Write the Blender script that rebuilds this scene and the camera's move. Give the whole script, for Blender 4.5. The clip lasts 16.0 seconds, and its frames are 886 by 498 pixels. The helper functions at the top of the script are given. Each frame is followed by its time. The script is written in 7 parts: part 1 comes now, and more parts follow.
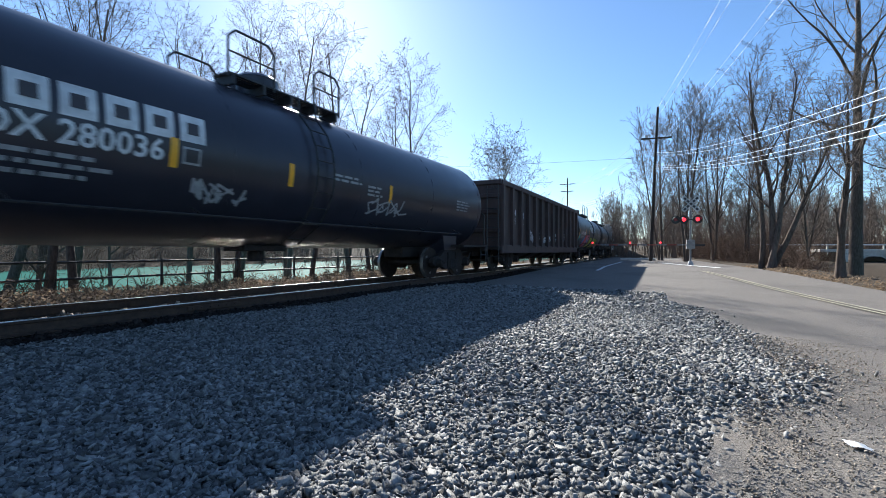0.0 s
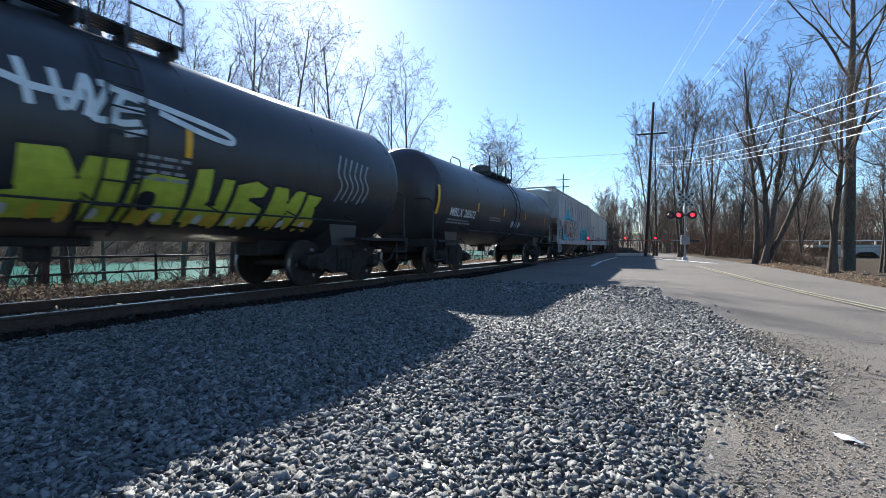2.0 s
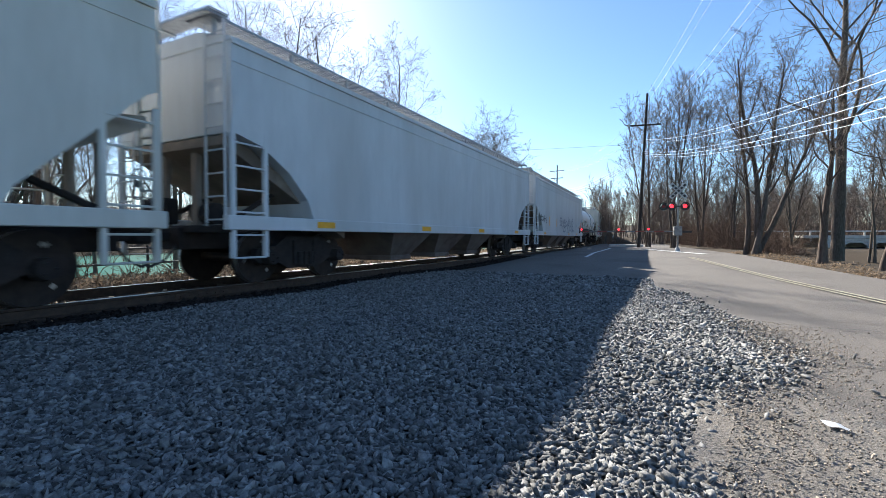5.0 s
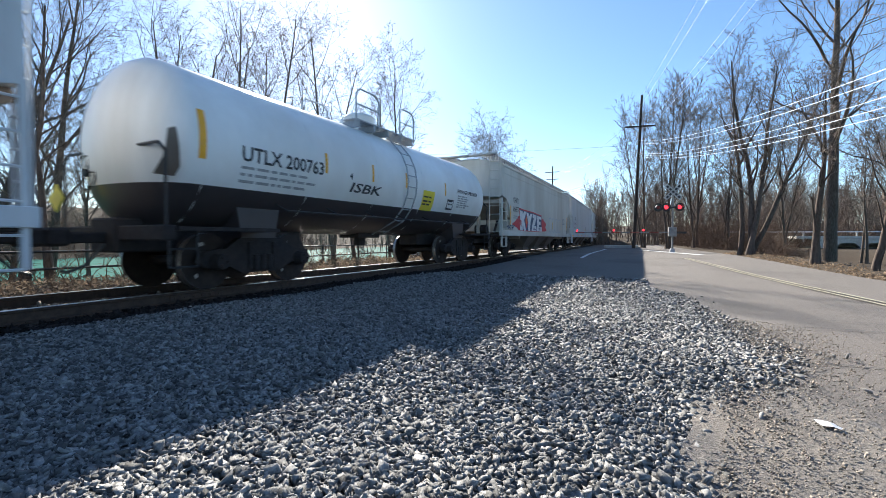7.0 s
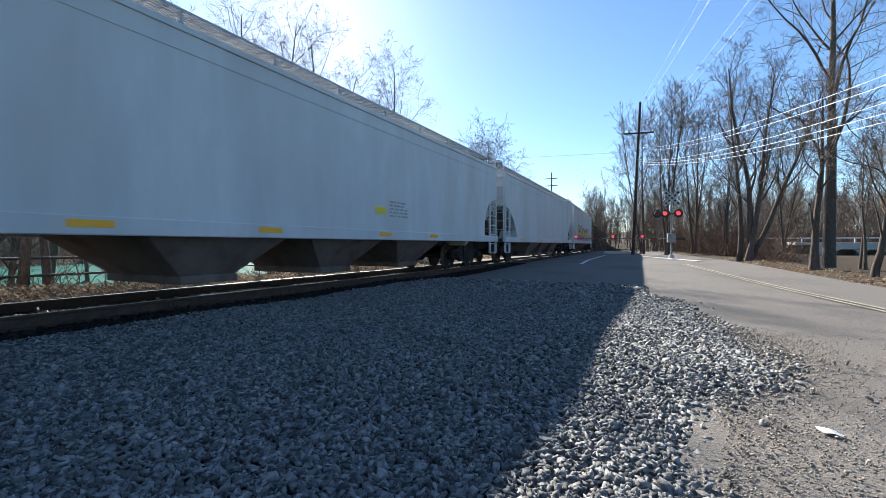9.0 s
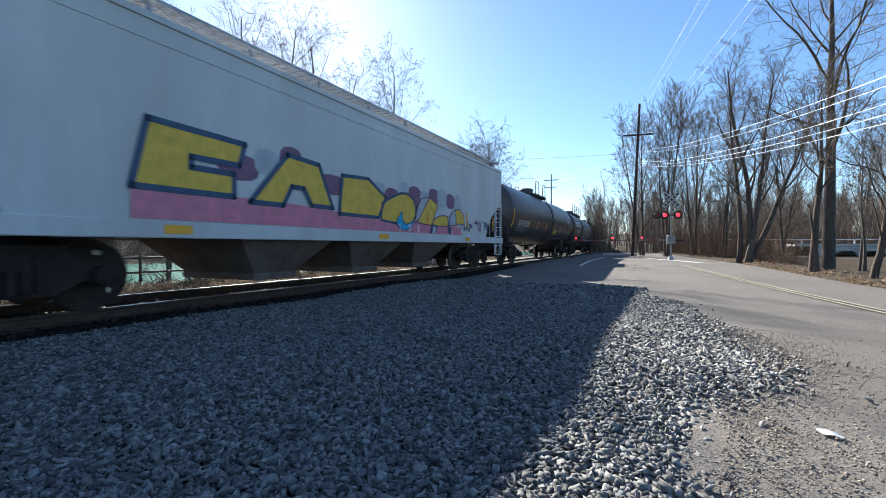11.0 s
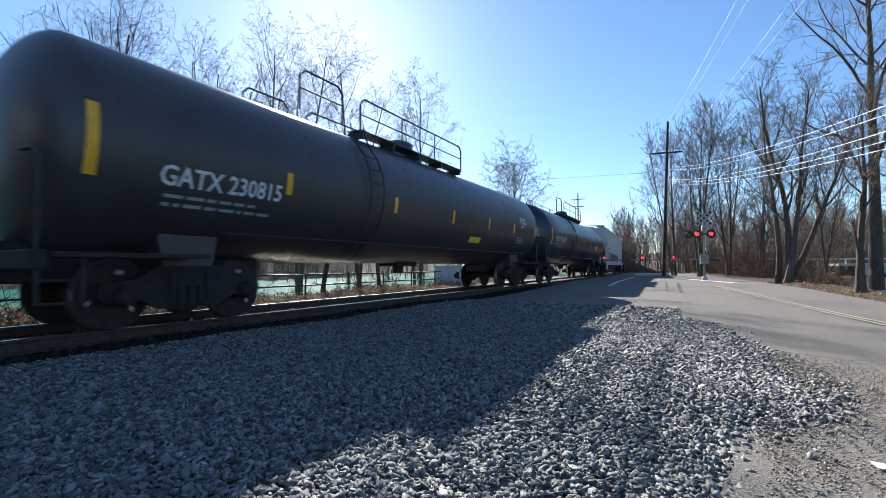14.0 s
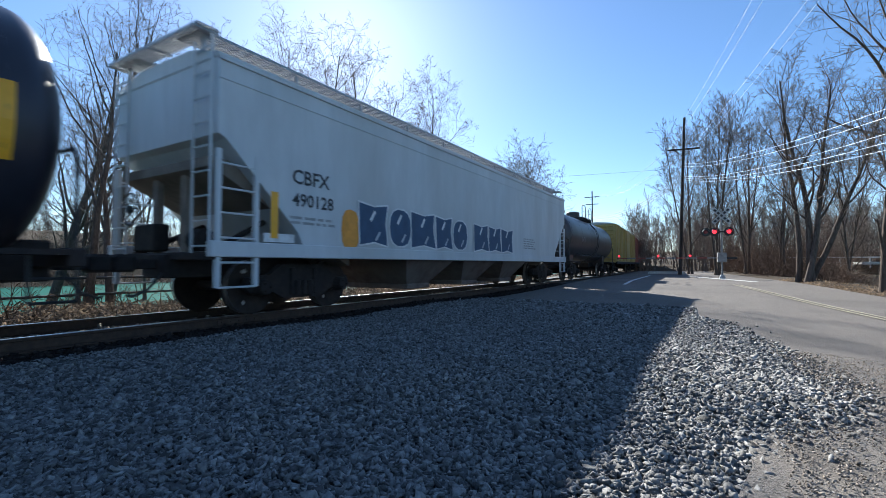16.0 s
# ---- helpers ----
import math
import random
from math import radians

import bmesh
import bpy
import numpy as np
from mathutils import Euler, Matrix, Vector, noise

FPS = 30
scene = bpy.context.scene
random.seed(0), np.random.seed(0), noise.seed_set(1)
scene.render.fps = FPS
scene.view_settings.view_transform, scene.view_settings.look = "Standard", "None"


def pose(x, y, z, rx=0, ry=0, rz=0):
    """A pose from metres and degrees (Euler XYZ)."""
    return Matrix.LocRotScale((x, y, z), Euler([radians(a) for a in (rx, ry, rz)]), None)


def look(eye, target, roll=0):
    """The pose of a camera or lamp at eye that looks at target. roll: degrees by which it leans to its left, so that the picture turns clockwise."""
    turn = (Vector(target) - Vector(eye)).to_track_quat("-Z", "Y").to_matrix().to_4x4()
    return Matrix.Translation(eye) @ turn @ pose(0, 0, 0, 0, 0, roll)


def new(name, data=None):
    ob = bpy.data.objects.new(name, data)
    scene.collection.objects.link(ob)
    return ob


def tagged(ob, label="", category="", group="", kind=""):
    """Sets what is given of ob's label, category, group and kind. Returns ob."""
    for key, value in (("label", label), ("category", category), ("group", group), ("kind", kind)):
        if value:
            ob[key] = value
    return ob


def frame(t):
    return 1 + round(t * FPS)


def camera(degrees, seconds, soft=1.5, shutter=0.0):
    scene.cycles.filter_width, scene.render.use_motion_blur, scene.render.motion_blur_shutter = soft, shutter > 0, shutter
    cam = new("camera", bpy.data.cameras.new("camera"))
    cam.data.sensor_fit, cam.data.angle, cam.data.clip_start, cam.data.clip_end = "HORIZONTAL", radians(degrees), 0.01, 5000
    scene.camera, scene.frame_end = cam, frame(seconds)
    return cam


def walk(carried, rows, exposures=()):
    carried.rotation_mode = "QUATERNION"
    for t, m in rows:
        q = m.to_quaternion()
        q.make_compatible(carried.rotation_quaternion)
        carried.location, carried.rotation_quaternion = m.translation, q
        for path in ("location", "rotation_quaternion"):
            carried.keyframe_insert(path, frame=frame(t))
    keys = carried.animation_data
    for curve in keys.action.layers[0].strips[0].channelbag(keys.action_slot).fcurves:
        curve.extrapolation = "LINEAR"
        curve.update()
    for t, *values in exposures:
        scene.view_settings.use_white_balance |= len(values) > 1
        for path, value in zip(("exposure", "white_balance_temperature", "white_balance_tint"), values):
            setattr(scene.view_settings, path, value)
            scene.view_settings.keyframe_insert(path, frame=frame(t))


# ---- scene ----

# ---------------------------------------------------------------- camera and path
CAM_Z = 0.83                      # above the rail tops, which lie at z = 0
cam = camera(89.56, 16.0, soft=0.8, shutter=0.10)
PATH = [  # seconds, turn to the left of the track, tilt up, lean
    (0.0, 28.53, 0.17, 0.17), (0.5, 28.39, 0.03, 0.23), (1.0, 28.33, -0.23, 0.06), (1.5, 28.14, -0.34, 0.12),
    (2.0, 27.99, -0.43, 0.21), (2.5, 27.86, -0.50, 0.15), (3.0, 27.61, -0.76, 0.04), (3.5, 27.45, -0.98, 0.06),
    (4.0, 27.33, -1.18, 0.12), (4.5, 27.28, -1.36, 0.10), (5.5, 27.20, -1.60, 0.04), (6.0, 27.17, -1.62, 0.0),
    (6.5, 27.08, -1.57, -0.03), (7.0, 26.71, -1.36, -0.01), (7.5, 26.59, -1.08, 0.06), (8.0, 26.51, -0.88, 0.06),
    (8.5, 26.52, -0.77, 0.03), (9.0, 26.62, -0.57, 0.0), (9.5, 26.68, -0.49, 0.0), (10.5, 26.62, -0.44, -0.01),
    (11.0, 26.58, -0.36, -0.02), (11.5, 26.64, -0.16, -0.02), (12.0, 27.13, 0.49, 0.01), (12.5, 27.81, 1.07, -0.04),
    (13.0, 28.58, 1.56, -0.10), (13.5, 29.28, 1.96, -0.04), (14.0, 29.87, 2.21, -0.07), (14.5, 30.38, 2.40, 0.03),
    (15.0, 30.99, 2.39, 0.13), (15.5, 31.42, 2.26, 0.13), (16.0, 31.52, 1.99, -0.05)]
walk(cam, [(t, pose(0, 0, CAM_Z, 90 + p, 0, a) @ pose(0, 0, 0, 0, 0, r)) for t, a, p, r in PATH],
     exposures=[(0.0, 1.52, 5380, 7), (3.5, 1.63, 5500, 7), (7.0, 1.77, 5640, 8), (9.0, 1.67, 5530, 7), (12.0, 1.68, 5540, 7), (16.0, 1.46, 5320, 7)])

# ---------------------------------------------------------------- sky and sun
SUN_AZ, SUN_EL = 44.0, 27.95       # degrees to the left of the track, above the horizon
world = bpy.data.worlds.new("sky")
scene.world = world
world.use_nodes = True
wn = world.node_tree
sky = wn.nodes.new("ShaderNodeTexSky")
sky.sky_type, sky.sun_disc = "NISHITA", False
sky.sun_elevation, sky.sun_rotation = radians(SUN_EL), radians(-SUN_AZ)
sky.air_density, sky.dust_density, sky.ozone_density = 1.0, 0.28, 2.6
wn.links.new(sky.outputs[0], wn.nodes["Background"].inputs[0])
wn.nodes["Background"].inputs[1].default_value = 0.054
sun = new("sun", bpy.data.lights.new("sun", "SUN"))
sun.data.energy, sun.data.angle, sun.data.color = 5.0, radians(0.55), (1.0, 0.86, 0.68)
SUN_DIR = Vector((-math.sin(radians(SUN_AZ)) * math.cos(radians(SUN_EL)), math.cos(radians(SUN_AZ)) * math.cos(radians(SUN_EL)), math.sin(radians(SUN_EL))))
sun.matrix_world = look(SUN_DIR * 60, (0, 0, 0))


# ---------------------------------------------------------------- materials
def mat(name, c1, c2, scale=6.0, rough=0.6, metal=0.0, bump=0.0, c3=None, scale3=0.6, amount3=0.5, stretch=(1, 1, 1), piece=0.0, rough2=None, island=False):
    """Two-scale surface: fine grain between c1 and c2, broad stains of c3, relief."""
    m = bpy.data.materials.new(name)
    m.use_nodes = True
    nt = m.node_tree
    n, l = nt.nodes, nt.links
    b = n["Principled BSDF"]
    co = n.new("ShaderNodeTexCoord")
    mp = n.new("ShaderNodeMapping")
    mp.inputs["Scale"].default_value = stretch
    l.new(co.outputs["Object"], mp.inputs[0])
    fine = n.new("ShaderNodeTexNoise")
    fine.inputs["Scale"].default_value, fine.inputs["Detail"].default_value, fine.inputs["Roughness"].default_value = scale, 6, 0.65
    l.new(mp.outputs[0], fine.inputs["Vector"])
    ramp = n.new("ShaderNodeValToRGB")
    ramp.color_ramp.elements[0].position, ramp.color_ramp.elements[1].position = 0.32, 0.68
    ramp.color_ramp.elements[0].color, ramp.color_ramp.elements[1].color = (*c1, 1), (*c2, 1)
    l.new(fine.outputs["Fac"], ramp.inputs[0])
    col = ramp.outputs[0]
    if c3:
        broad = n.new("ShaderNodeTexNoise")
        broad.inputs["Scale"].default_value, broad.inputs["Detail"].default_value = scale3, 5
        l.new(mp.outputs[0], broad.inputs["Vector"])
        r3 = n.new("ShaderNodeValToRGB")
        r3.color_ramp.elements[0].position, r3.color_ramp.elements[1].position = 0.48, 0.72
        r3.color_ramp.elements[1].color = (amount3, amount3, amount3, 1)
        l.new(broad.outputs["Fac"], r3.inputs[0])
        mx = n.new("ShaderNodeMix")
        mx.data_type = "RGBA"
        l.new(r3.outputs[0], mx.inputs[0])
        l.new(col, mx.inputs[6])
        mx.inputs[7].default_value = (*c3, 1)
        col = mx.outputs[2]
    if piece:
        if island:
            src = n.new("ShaderNodeNewGeometry").outputs["Random Per Island"]
        else:
            src = n.new("ShaderNodeObjectInfo").outputs["Random"]
        hs = n.new("ShaderNodeHueSaturation")
        mr = n.new("ShaderNodeMapRange")
        mr.inputs["To Min"].default_value, mr.inputs["To Max"].default_value = 1 - piece, 1 + piece
        l.new(src, mr.inputs["Value"])
        l.new(mr.outputs[0], hs.inputs["Value"])
        l.new(col, hs.inputs["Color"])
        col = hs.outputs[0]
    l.new(col, b.inputs["Base Color"])
    b.inputs["Metallic"].default_value = metal
    if rough2 is None:
        b.inputs["Roughness"].default_value = rough
    else:
        rr = n.new("ShaderNodeMapRange")
        rr.inputs["To Min"].default_value, rr.inputs["To Max"].default_value = rough, rough2
        l.new(fine.outputs["Fac"], rr.inputs["Value"])
        l.new(rr.outputs[0], b.inputs["Roughness"])
    if bump:
        bp = n.new("ShaderNodeBump")
        bp.inputs["Strength"].default_value, bp.inputs["Distance"].default_value = bump, 0.02
        l.new(fine.outputs["Fac"], bp.inputs["Height"])
        l.new(bp.outputs[0], b.inputs["Normal"])
    return m


def glow(name, color, strength):
    m = mat(name, color, color, rough=0.3)
    b = m.node_tree.nodes["Principled BSDF"]
    b.inputs["Emission Color"].default_value = (*color, 1)
    b.inputs["Emission Strength"].default_value = strength
    return m


M = {}
M["dirt"] = mat("dirt", (0.04, 0.030, 0.021), (0.09, 0.070, 0.048), 9, 0.95, bump=0.8, c3=(0.05, 0.036, 0.024), scale3=0.4)
M["leaves"] = mat("leaf_litter", (0.12, 0.085, 0.058), (0.34, 0.26, 0.18), 14, 0.9, bump=0.6, c3=(0.09, 0.06, 0.035), scale3=1.2, piece=0.35, island=True)
M["stone_bed"] = mat("ballast_bed", (0.03, 0.033, 0.033), (0.09, 0.095, 0.093), 26, 0.9, bump=1.0, c3=(0.12, 0.115, 0.10), scale3=0.7, amount3=0.4)
M["stone"] = mat("ballast_stone", (0.088, 0.086, 0.081), (0.245, 0.236, 0.22), 30, 0.75, bump=0.4, piece=0.75, island=True)
M["stone_oily"] = mat("oily_track_stone", (0.012, 0.010, 0.009), (0.042, 0.034, 0.030), 30, 0.9, bump=0.3, piece=0.5, island=True)
M["stone_dirty"] = mat("track_stone", (0.15, 0.12, 0.09), (0.34, 0.29, 0.23), 30, 0.85, bump=0.3, piece=0.45, island=True)
M["asphalt"] = mat("asphalt", (0.085, 0.075, 0.066), (0.23, 0.205, 0.18), 85, 0.9, bump=0.7, c3=(0.10, 0.09, 0.08), scale3=0.35, amount3=0.8)
M["shoulder"] = mat("worn_shoulder", (0.13, 0.116, 0.10), (0.29, 0.26, 0.225), 60, 0.95, bump=1.0, c3=(0.15, 0.12, 0.09), scale3=0.9, amount3=0.5)
M["white_line"] = mat("worn_white_paint", (0.45, 0.45, 0.43), (0.75, 0.74, 0.71), 8, 0.7, c3=(0.25, 0.23, 0.21), scale3=3)
M["yellow_line"] = mat("worn_yellow_paint", (0.26, 0.235, 0.17), (0.40, 0.36, 0.25), 8, 0.8, c3=(0.17, 0.155, 0.135), scale3=3)
M["crack"] = mat("tar_crack", (0.03, 0.03, 0.03), (0.06, 0.055, 0.05), 20, 0.8)
M["rail_side"] = mat("rusty_rail", (0.035, 0.022, 0.015), (0.08, 0.048, 0.03), 12, 0.8, bump=0.2)
M["rail_top"] = mat("polished_rail", (0.45, 0.43, 0.40), (0.62, 0.60, 0.57), 5, 0.25, 1.0, rough2=0.4)
M["tie"] = mat("creosoted_wood", (0.035, 0.026, 0.02), (0.10, 0.078, 0.06), 10, 0.9, bump=0.5, stretch=(1, 8, 8), piece=0.3)
M["bark"] = mat("grey_bark", (0.055, 0.042, 0.034), (0.15, 0.118, 0.095), 18, 0.95, bump=1.0, c3=(0.17, 0.14, 0.118), scale3=1.4, stretch=(1, 1, 0.25))
M["twig"] = mat("twig_bark", (0.12, 0.092, 0.073), (0.24, 0.19, 0.15), 6, 0.9)
M["brush"] = mat("dry_brush", (0.085, 0.055, 0.038), (0.19, 0.13, 0.09), 3, 0.95, piece=0.3, island=True)
M["pole_wood"] = mat("weathered_pole", (0.03, 0.022, 0.018), (0.065, 0.048, 0.038), 14, 0.9, bump=0.4, stretch=(1, 1, 0.1))
M["concrete"] = mat("old_concrete", (0.42, 0.40, 0.36), (0.60, 0.57, 0.51), 6, 0.9, bump=0.3, c3=(0.30, 0.28, 0.24), scale3=0.7)
M["water"] = mat("murky_green_water", (0.013, 0.088, 0.070), (0.019, 0.112, 0.090), 0.5, 0.75, bump=0.03, c3=(0.011, 0.072, 0.056), scale3=0.15)
for n in M["water"].node_tree.nodes:                         # silt keeps the surface dull
    if n.type == "BSDF_PRINCIPLED":
        n.inputs["Specular IOR Level"].default_value = 0.08
M["mast_grey"] = mat("weathered_grey_steel", (0.16, 0.16, 0.16), (0.27, 0.27, 0.27), 9, 0.6, 0.3)
M["galv"] = mat("galvanised_steel", (0.32, 0.33, 0.34), (0.46, 0.47, 0.48), 9, 0.55, 0.4)
M["black_iron"] = mat("black_iron", (0.012, 0.012, 0.013), (0.04, 0.037, 0.035), 12, 0.55, bump=0.1)
# near-white base colour stands in for sun glinting on the wires
M["wire"] = mat("cable", (0.55, 0.55, 0.55), (0.72, 0.72, 0.72), 4, 0.35, 0.3)
M["sign_white"] = mat("sign_white", (0.62, 0.62, 0.60), (0.78, 0.78, 0.76), 5, 0.5)
M["red_paint"] = mat("red_paint", (0.42, 0.03, 0.02), (0.55, 0.06, 0.04), 5, 0.5)
M["rust_red"] = mat("faded_red_paint", (0.20, 0.045, 0.035), (0.28, 0.07, 0.05), 5, 0.6)
M["red_lit"] = glow("red_lamp_lit", (1.0, 0.02, 0.03), 1.1)
M["red_dim"] = mat("red_lens_dark", (0.12, 0.008, 0.01), (0.2, 0.015, 0.02), 5, 0.25)
M["truck"] = mat("grimy_cast_steel", (0.012, 0.0095, 0.009), (0.032, 0.025, 0.022), 8, 0.85, bump=0.3, c3=(0.07, 0.042, 0.03), scale3=1.5, amount3=0.4)
M["wheel"] = mat("brown_wheel", (0.018, 0.013, 0.011), (0.05, 0.035, 0.027), 6, 0.7, 0.3)
M["wheel_rim"] = mat("bright_tread", (0.30, 0.28, 0.26), (0.48, 0.46, 0.44), 6, 0.4, 0.9)
M["tank_black"] = mat("black_tank_paint", (0.038, 0.0315, 0.033), (0.056, 0.047, 0.049), 3, 0.28, bump=0.02, c3=(0.072, 0.058, 0.054), scale3=0.5, amount3=0.7, stretch=(1, 0.5, 0.25), rough2=0.5)
M["tank_navy"] = mat("blue_black_tank_paint", (0.022, 0.021, 0.030), (0.034, 0.033, 0.046), 3, 0.20, bump=0.02, c3=(0.034, 0.031, 0.036), scale3=0.5, amount3=0.6, stretch=(1, 0.5, 0.25), rough2=0.45)
M["tank_grey"] = mat("faded_black_tank_paint", (0.034, 0.031, 0.034), (0.054, 0.050, 0.053), 3, 0.30, bump=0.02, c3=(0.055, 0.048, 0.045), scale3=0.5, amount3=0.6, stretch=(1, 0.5, 0.25), rough2=0.45)
M["tank_white"] = mat("white_tank_paint", (0.76, 0.76, 0.74), (0.85, 0.85, 0.83), 3, 0.4, c3=(0.52, 0.45, 0.34), scale3=0.6, amount3=0.5, stretch=(1, 0.5, 0.22))
M["hop_grey"] = mat("weathered_grey_paint", (0.40, 0.40, 0.40), (0.52, 0.51, 0.50), 3, 0.6, c3=(0.28, 0.17, 0.13), scale3=1.4, amount3=0.8, stretch=(1, 0.9, 0.22))
M["hop_white"] = mat("pale_grey_paint", (0.54, 0.55, 0.56), (0.64, 0.65, 0.66), 3, 0.5, c3=(0.45, 0.44, 0.42), scale3=0.7, amount3=0.6, stretch=(1, 0.7, 0.2))
M["hop_cream"] = mat("cream_grey_paint", (0.56, 0.54, 0.48), (0.66, 0.64, 0.58), 3, 0.55, c3=(0.42, 0.37, 0.29), scale3=0.8, amount3=0.7, stretch=(1, 0.8, 0.2))
# beige end sheets darkened for the shade they sit in; also tints rust runs
M["slope"] = mat("shade_brown_slope_sheet", (0.17, 0.135, 0.105), (0.27, 0.225, 0.18), 4, 0.75, c3=(0.10, 0.065, 0.045), scale3=1.0, amount3=0.8)
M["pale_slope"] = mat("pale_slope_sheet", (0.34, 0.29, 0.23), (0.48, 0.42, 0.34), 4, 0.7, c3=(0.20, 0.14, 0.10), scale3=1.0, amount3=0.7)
M["bay"] = mat("dusty_hopper_bay", (0.09, 0.062, 0.050), (0.17, 0.125, 0.105), 4, 0.8, c3=(0.24, 0.215, 0.19), scale3=0.8)
M["gond_brown"] = mat("dark_brown_gondola", (0.045, 0.028, 0.026), (0.082, 0.053, 0.047), 4, 0.6, bump=0.15, c3=(0.025, 0.018, 0.016), scale3=0.7, amount3=0.8, stretch=(1, 1, 0.3))
M["box_yellow"] = mat("faded_yellow_boxcar", (0.36, 0.26, 0.075), (0.46, 0.35, 0.11), 4, 0.6, c3=(0.28, 0.19, 0.06), scale3=0.9, stretch=(1, 1, 0.3))
M["box_red"] = mat("brown_red_boxcar", (0.22, 0.07, 0.045), (0.30, 0.10, 0.065), 4, 0.65, c3=(0.13, 0.05, 0.04), scale3=0.9, stretch=(1, 1, 0.3))
M["letter_white"] = mat("stencil_white", (0.58, 0.58, 0.58), (0.78, 0.78, 0.78), 10, 0.6, c3=(0.38, 0.38, 0.38), scale3=4)
M["letter_faint"] = mat("faded_stencil", (0.26, 0.26, 0.26), (0.40, 0.40, 0.40), 12, 0.7)
M["letter_black"] = mat("stencil_black", (0.02, 0.02, 0.025), (0.06, 0.06, 0.065), 10, 0.6)
M["reflector"] = mat("yellow_reflector", (0.78, 0.37, 0.015), (0.88, 0.45, 0.02), 8, 0.35)
M["placard_yellow"] = mat("yellow_placard", (0.68, 0.55, 0.03), (0.78, 0.64, 0.05), 8, 0.5)
for key, c in dict(teal=(0.05, 0.46, 0.50), sky_blue=(0.04, 0.40, 0.66), tan=(0.55, 0.42, 0.30), rust=(0.42, 0.14, 0.09), dark=(0.03, 0.025, 0.03), chalk=(0.74, 0.74, 0.74),
                  crimson=(0.55, 0.05, 0.06), lime=(0.55, 0.58, 0.06), violet=(0.24, 0.12, 0.40), pink=(0.62, 0.22, 0.30), orange=(0.75, 0.32, 0.04), navy=(0.045, 0.085, 0.16),
                  amber=(0.72, 0.48, 0.06), silver=(0.45, 0.48, 0.52), plum=(0.20, 0.10, 0.17), blue=(0.08, 0.16, 0.42)).items():
    M["spray_" + key] = mat("spray_" + key, tuple(v * 0.82 for v in c), tuple(min(1, v * 1.12) for v in c), 5, 0.55)


# ---------------------------------------------------------------- mesh helpers
def mesh_of(name, bm, material, smooth=False):
    me = bpy.data.meshes.new(name)
    bm.to_mesh(me)
    bm.free()
    for mt in (material if isinstance(material, (list, tuple)) else [material]):
        me.materials.append(mt)
    if smooth:
        me.polygons.foreach_set("use_smooth", [True] * len(me.polygons))
    return me


def part(name, bm, material, parent=None, label="", smooth=False):
    ob = new(name, mesh_of(name, bm, material, smooth))
    if parent:
        ob.parent = parent
    if label:
        ob["label"] = label
    return ob


def share(name, data, parent, m=None, label=""):
    ob = new(name, data)
    ob.parent = parent
    if m is not None:
        ob.matrix_basis = m
    if label:
        ob["label"] = label
    return ob


def from_arrays(name, verts, faces, material, smooth=False):
    me = bpy.data.meshes.new(name)
    me.from_pydata(verts, [], faces)
    for mt in (material if isinstance(material, (list, tuple)) else [material]):
        me.materials.append(mt)
    if smooth:
        me.polygons.foreach_set("use_smooth", [True] * len(me.polygons))
    me.update()
    return me


def box(bm, x0, x1, y0, y1, z0, z1, bevel=0.0, mi=0):
    r = bmesh.ops.create_cube(bm, size=1.0, matrix=Matrix.Translation(((x0 + x1) / 2, (y0 + y1) / 2, (z0 + z1) / 2)) @ Matrix.Diagonal((abs(x1 - x0), abs(y1 - y0), abs(z1 - z0), 1)))
    fs = {f for v in r["verts"] for f in v.link_faces}
    for f in fs:
        f.material_index = mi
    if bevel:
        es = {e for f in fs for e in f.edges}
        bmesh.ops.bevel(bm, geom=list(es), offset=bevel, segments=1, affect="EDGES")
    return bm


def rod(bm, a, b, r=0.02, n=6):
    """A straight round bar from a to b."""
    a, b = Vector(a), Vector(b)
    d = b - a
    m = Matrix.Translation((a + b) / 2) @ d.to_track_quat("Z", "Y").to_matrix().to_4x4()
    bmesh.ops.create_cone(bm, cap_ends=True, segments=n, radius1=r, radius2=r, depth=d.length, matrix=m)
    return bm


def rods(points, r=0.02, n=6):
    bm = bmesh.new()
    for a, b in zip(points, points[1:]):
        rod(bm, a, b, r, n)
    return bm


def disc(bm, c, axis, r, depth, n=20, r2=None):
    m = Matrix.Translation(c) @ Vector(axis).to_track_quat("Z", "Y").to_matrix().to_4x4()
    bmesh.ops.create_cone(bm, cap_ends=True, segments=n, radius1=r, radius2=r if r2 is None else r2, depth=depth, matrix=m)
    return bm


def prism(bm, poly, x0, x1, mi=0):
    """A polygon in (y, z) pushed out from x0 to x1."""
    a = [bm.verts.new((x0, y, z)) for y, z in poly]
    b = [bm.verts.new((x1, y, z)) for y, z in poly]
    fs = [bm.faces.new(a), bm.faces.new(list(reversed(b)))]
    for i in range(len(poly)):
        j = (i + 1) % len(poly)
        fs.append(bm.faces.new((a[j], a[i], b[i], b[j])))
    for f in fs:
        f.material_index = mi
    bmesh.ops.recalc_face_normals(bm, faces=fs)
    return bm


# ---------------------------------------------------------------- the line of the track
TRACK_X, CURVE_FROM, CURVE_R = -7.55, 12.0, 500.0


def track_at(s):
    """Place and heading (to the left, radians) of the track at s metres along it."""
    u = max(0.0, s - CURVE_FROM)
    return TRACK_X - CURVE_R * (1 - math.cos(u / CURVE_R)), min(s, CURVE_FROM) + CURVE_R * math.sin(u / CURVE_R), u / CURVE_R


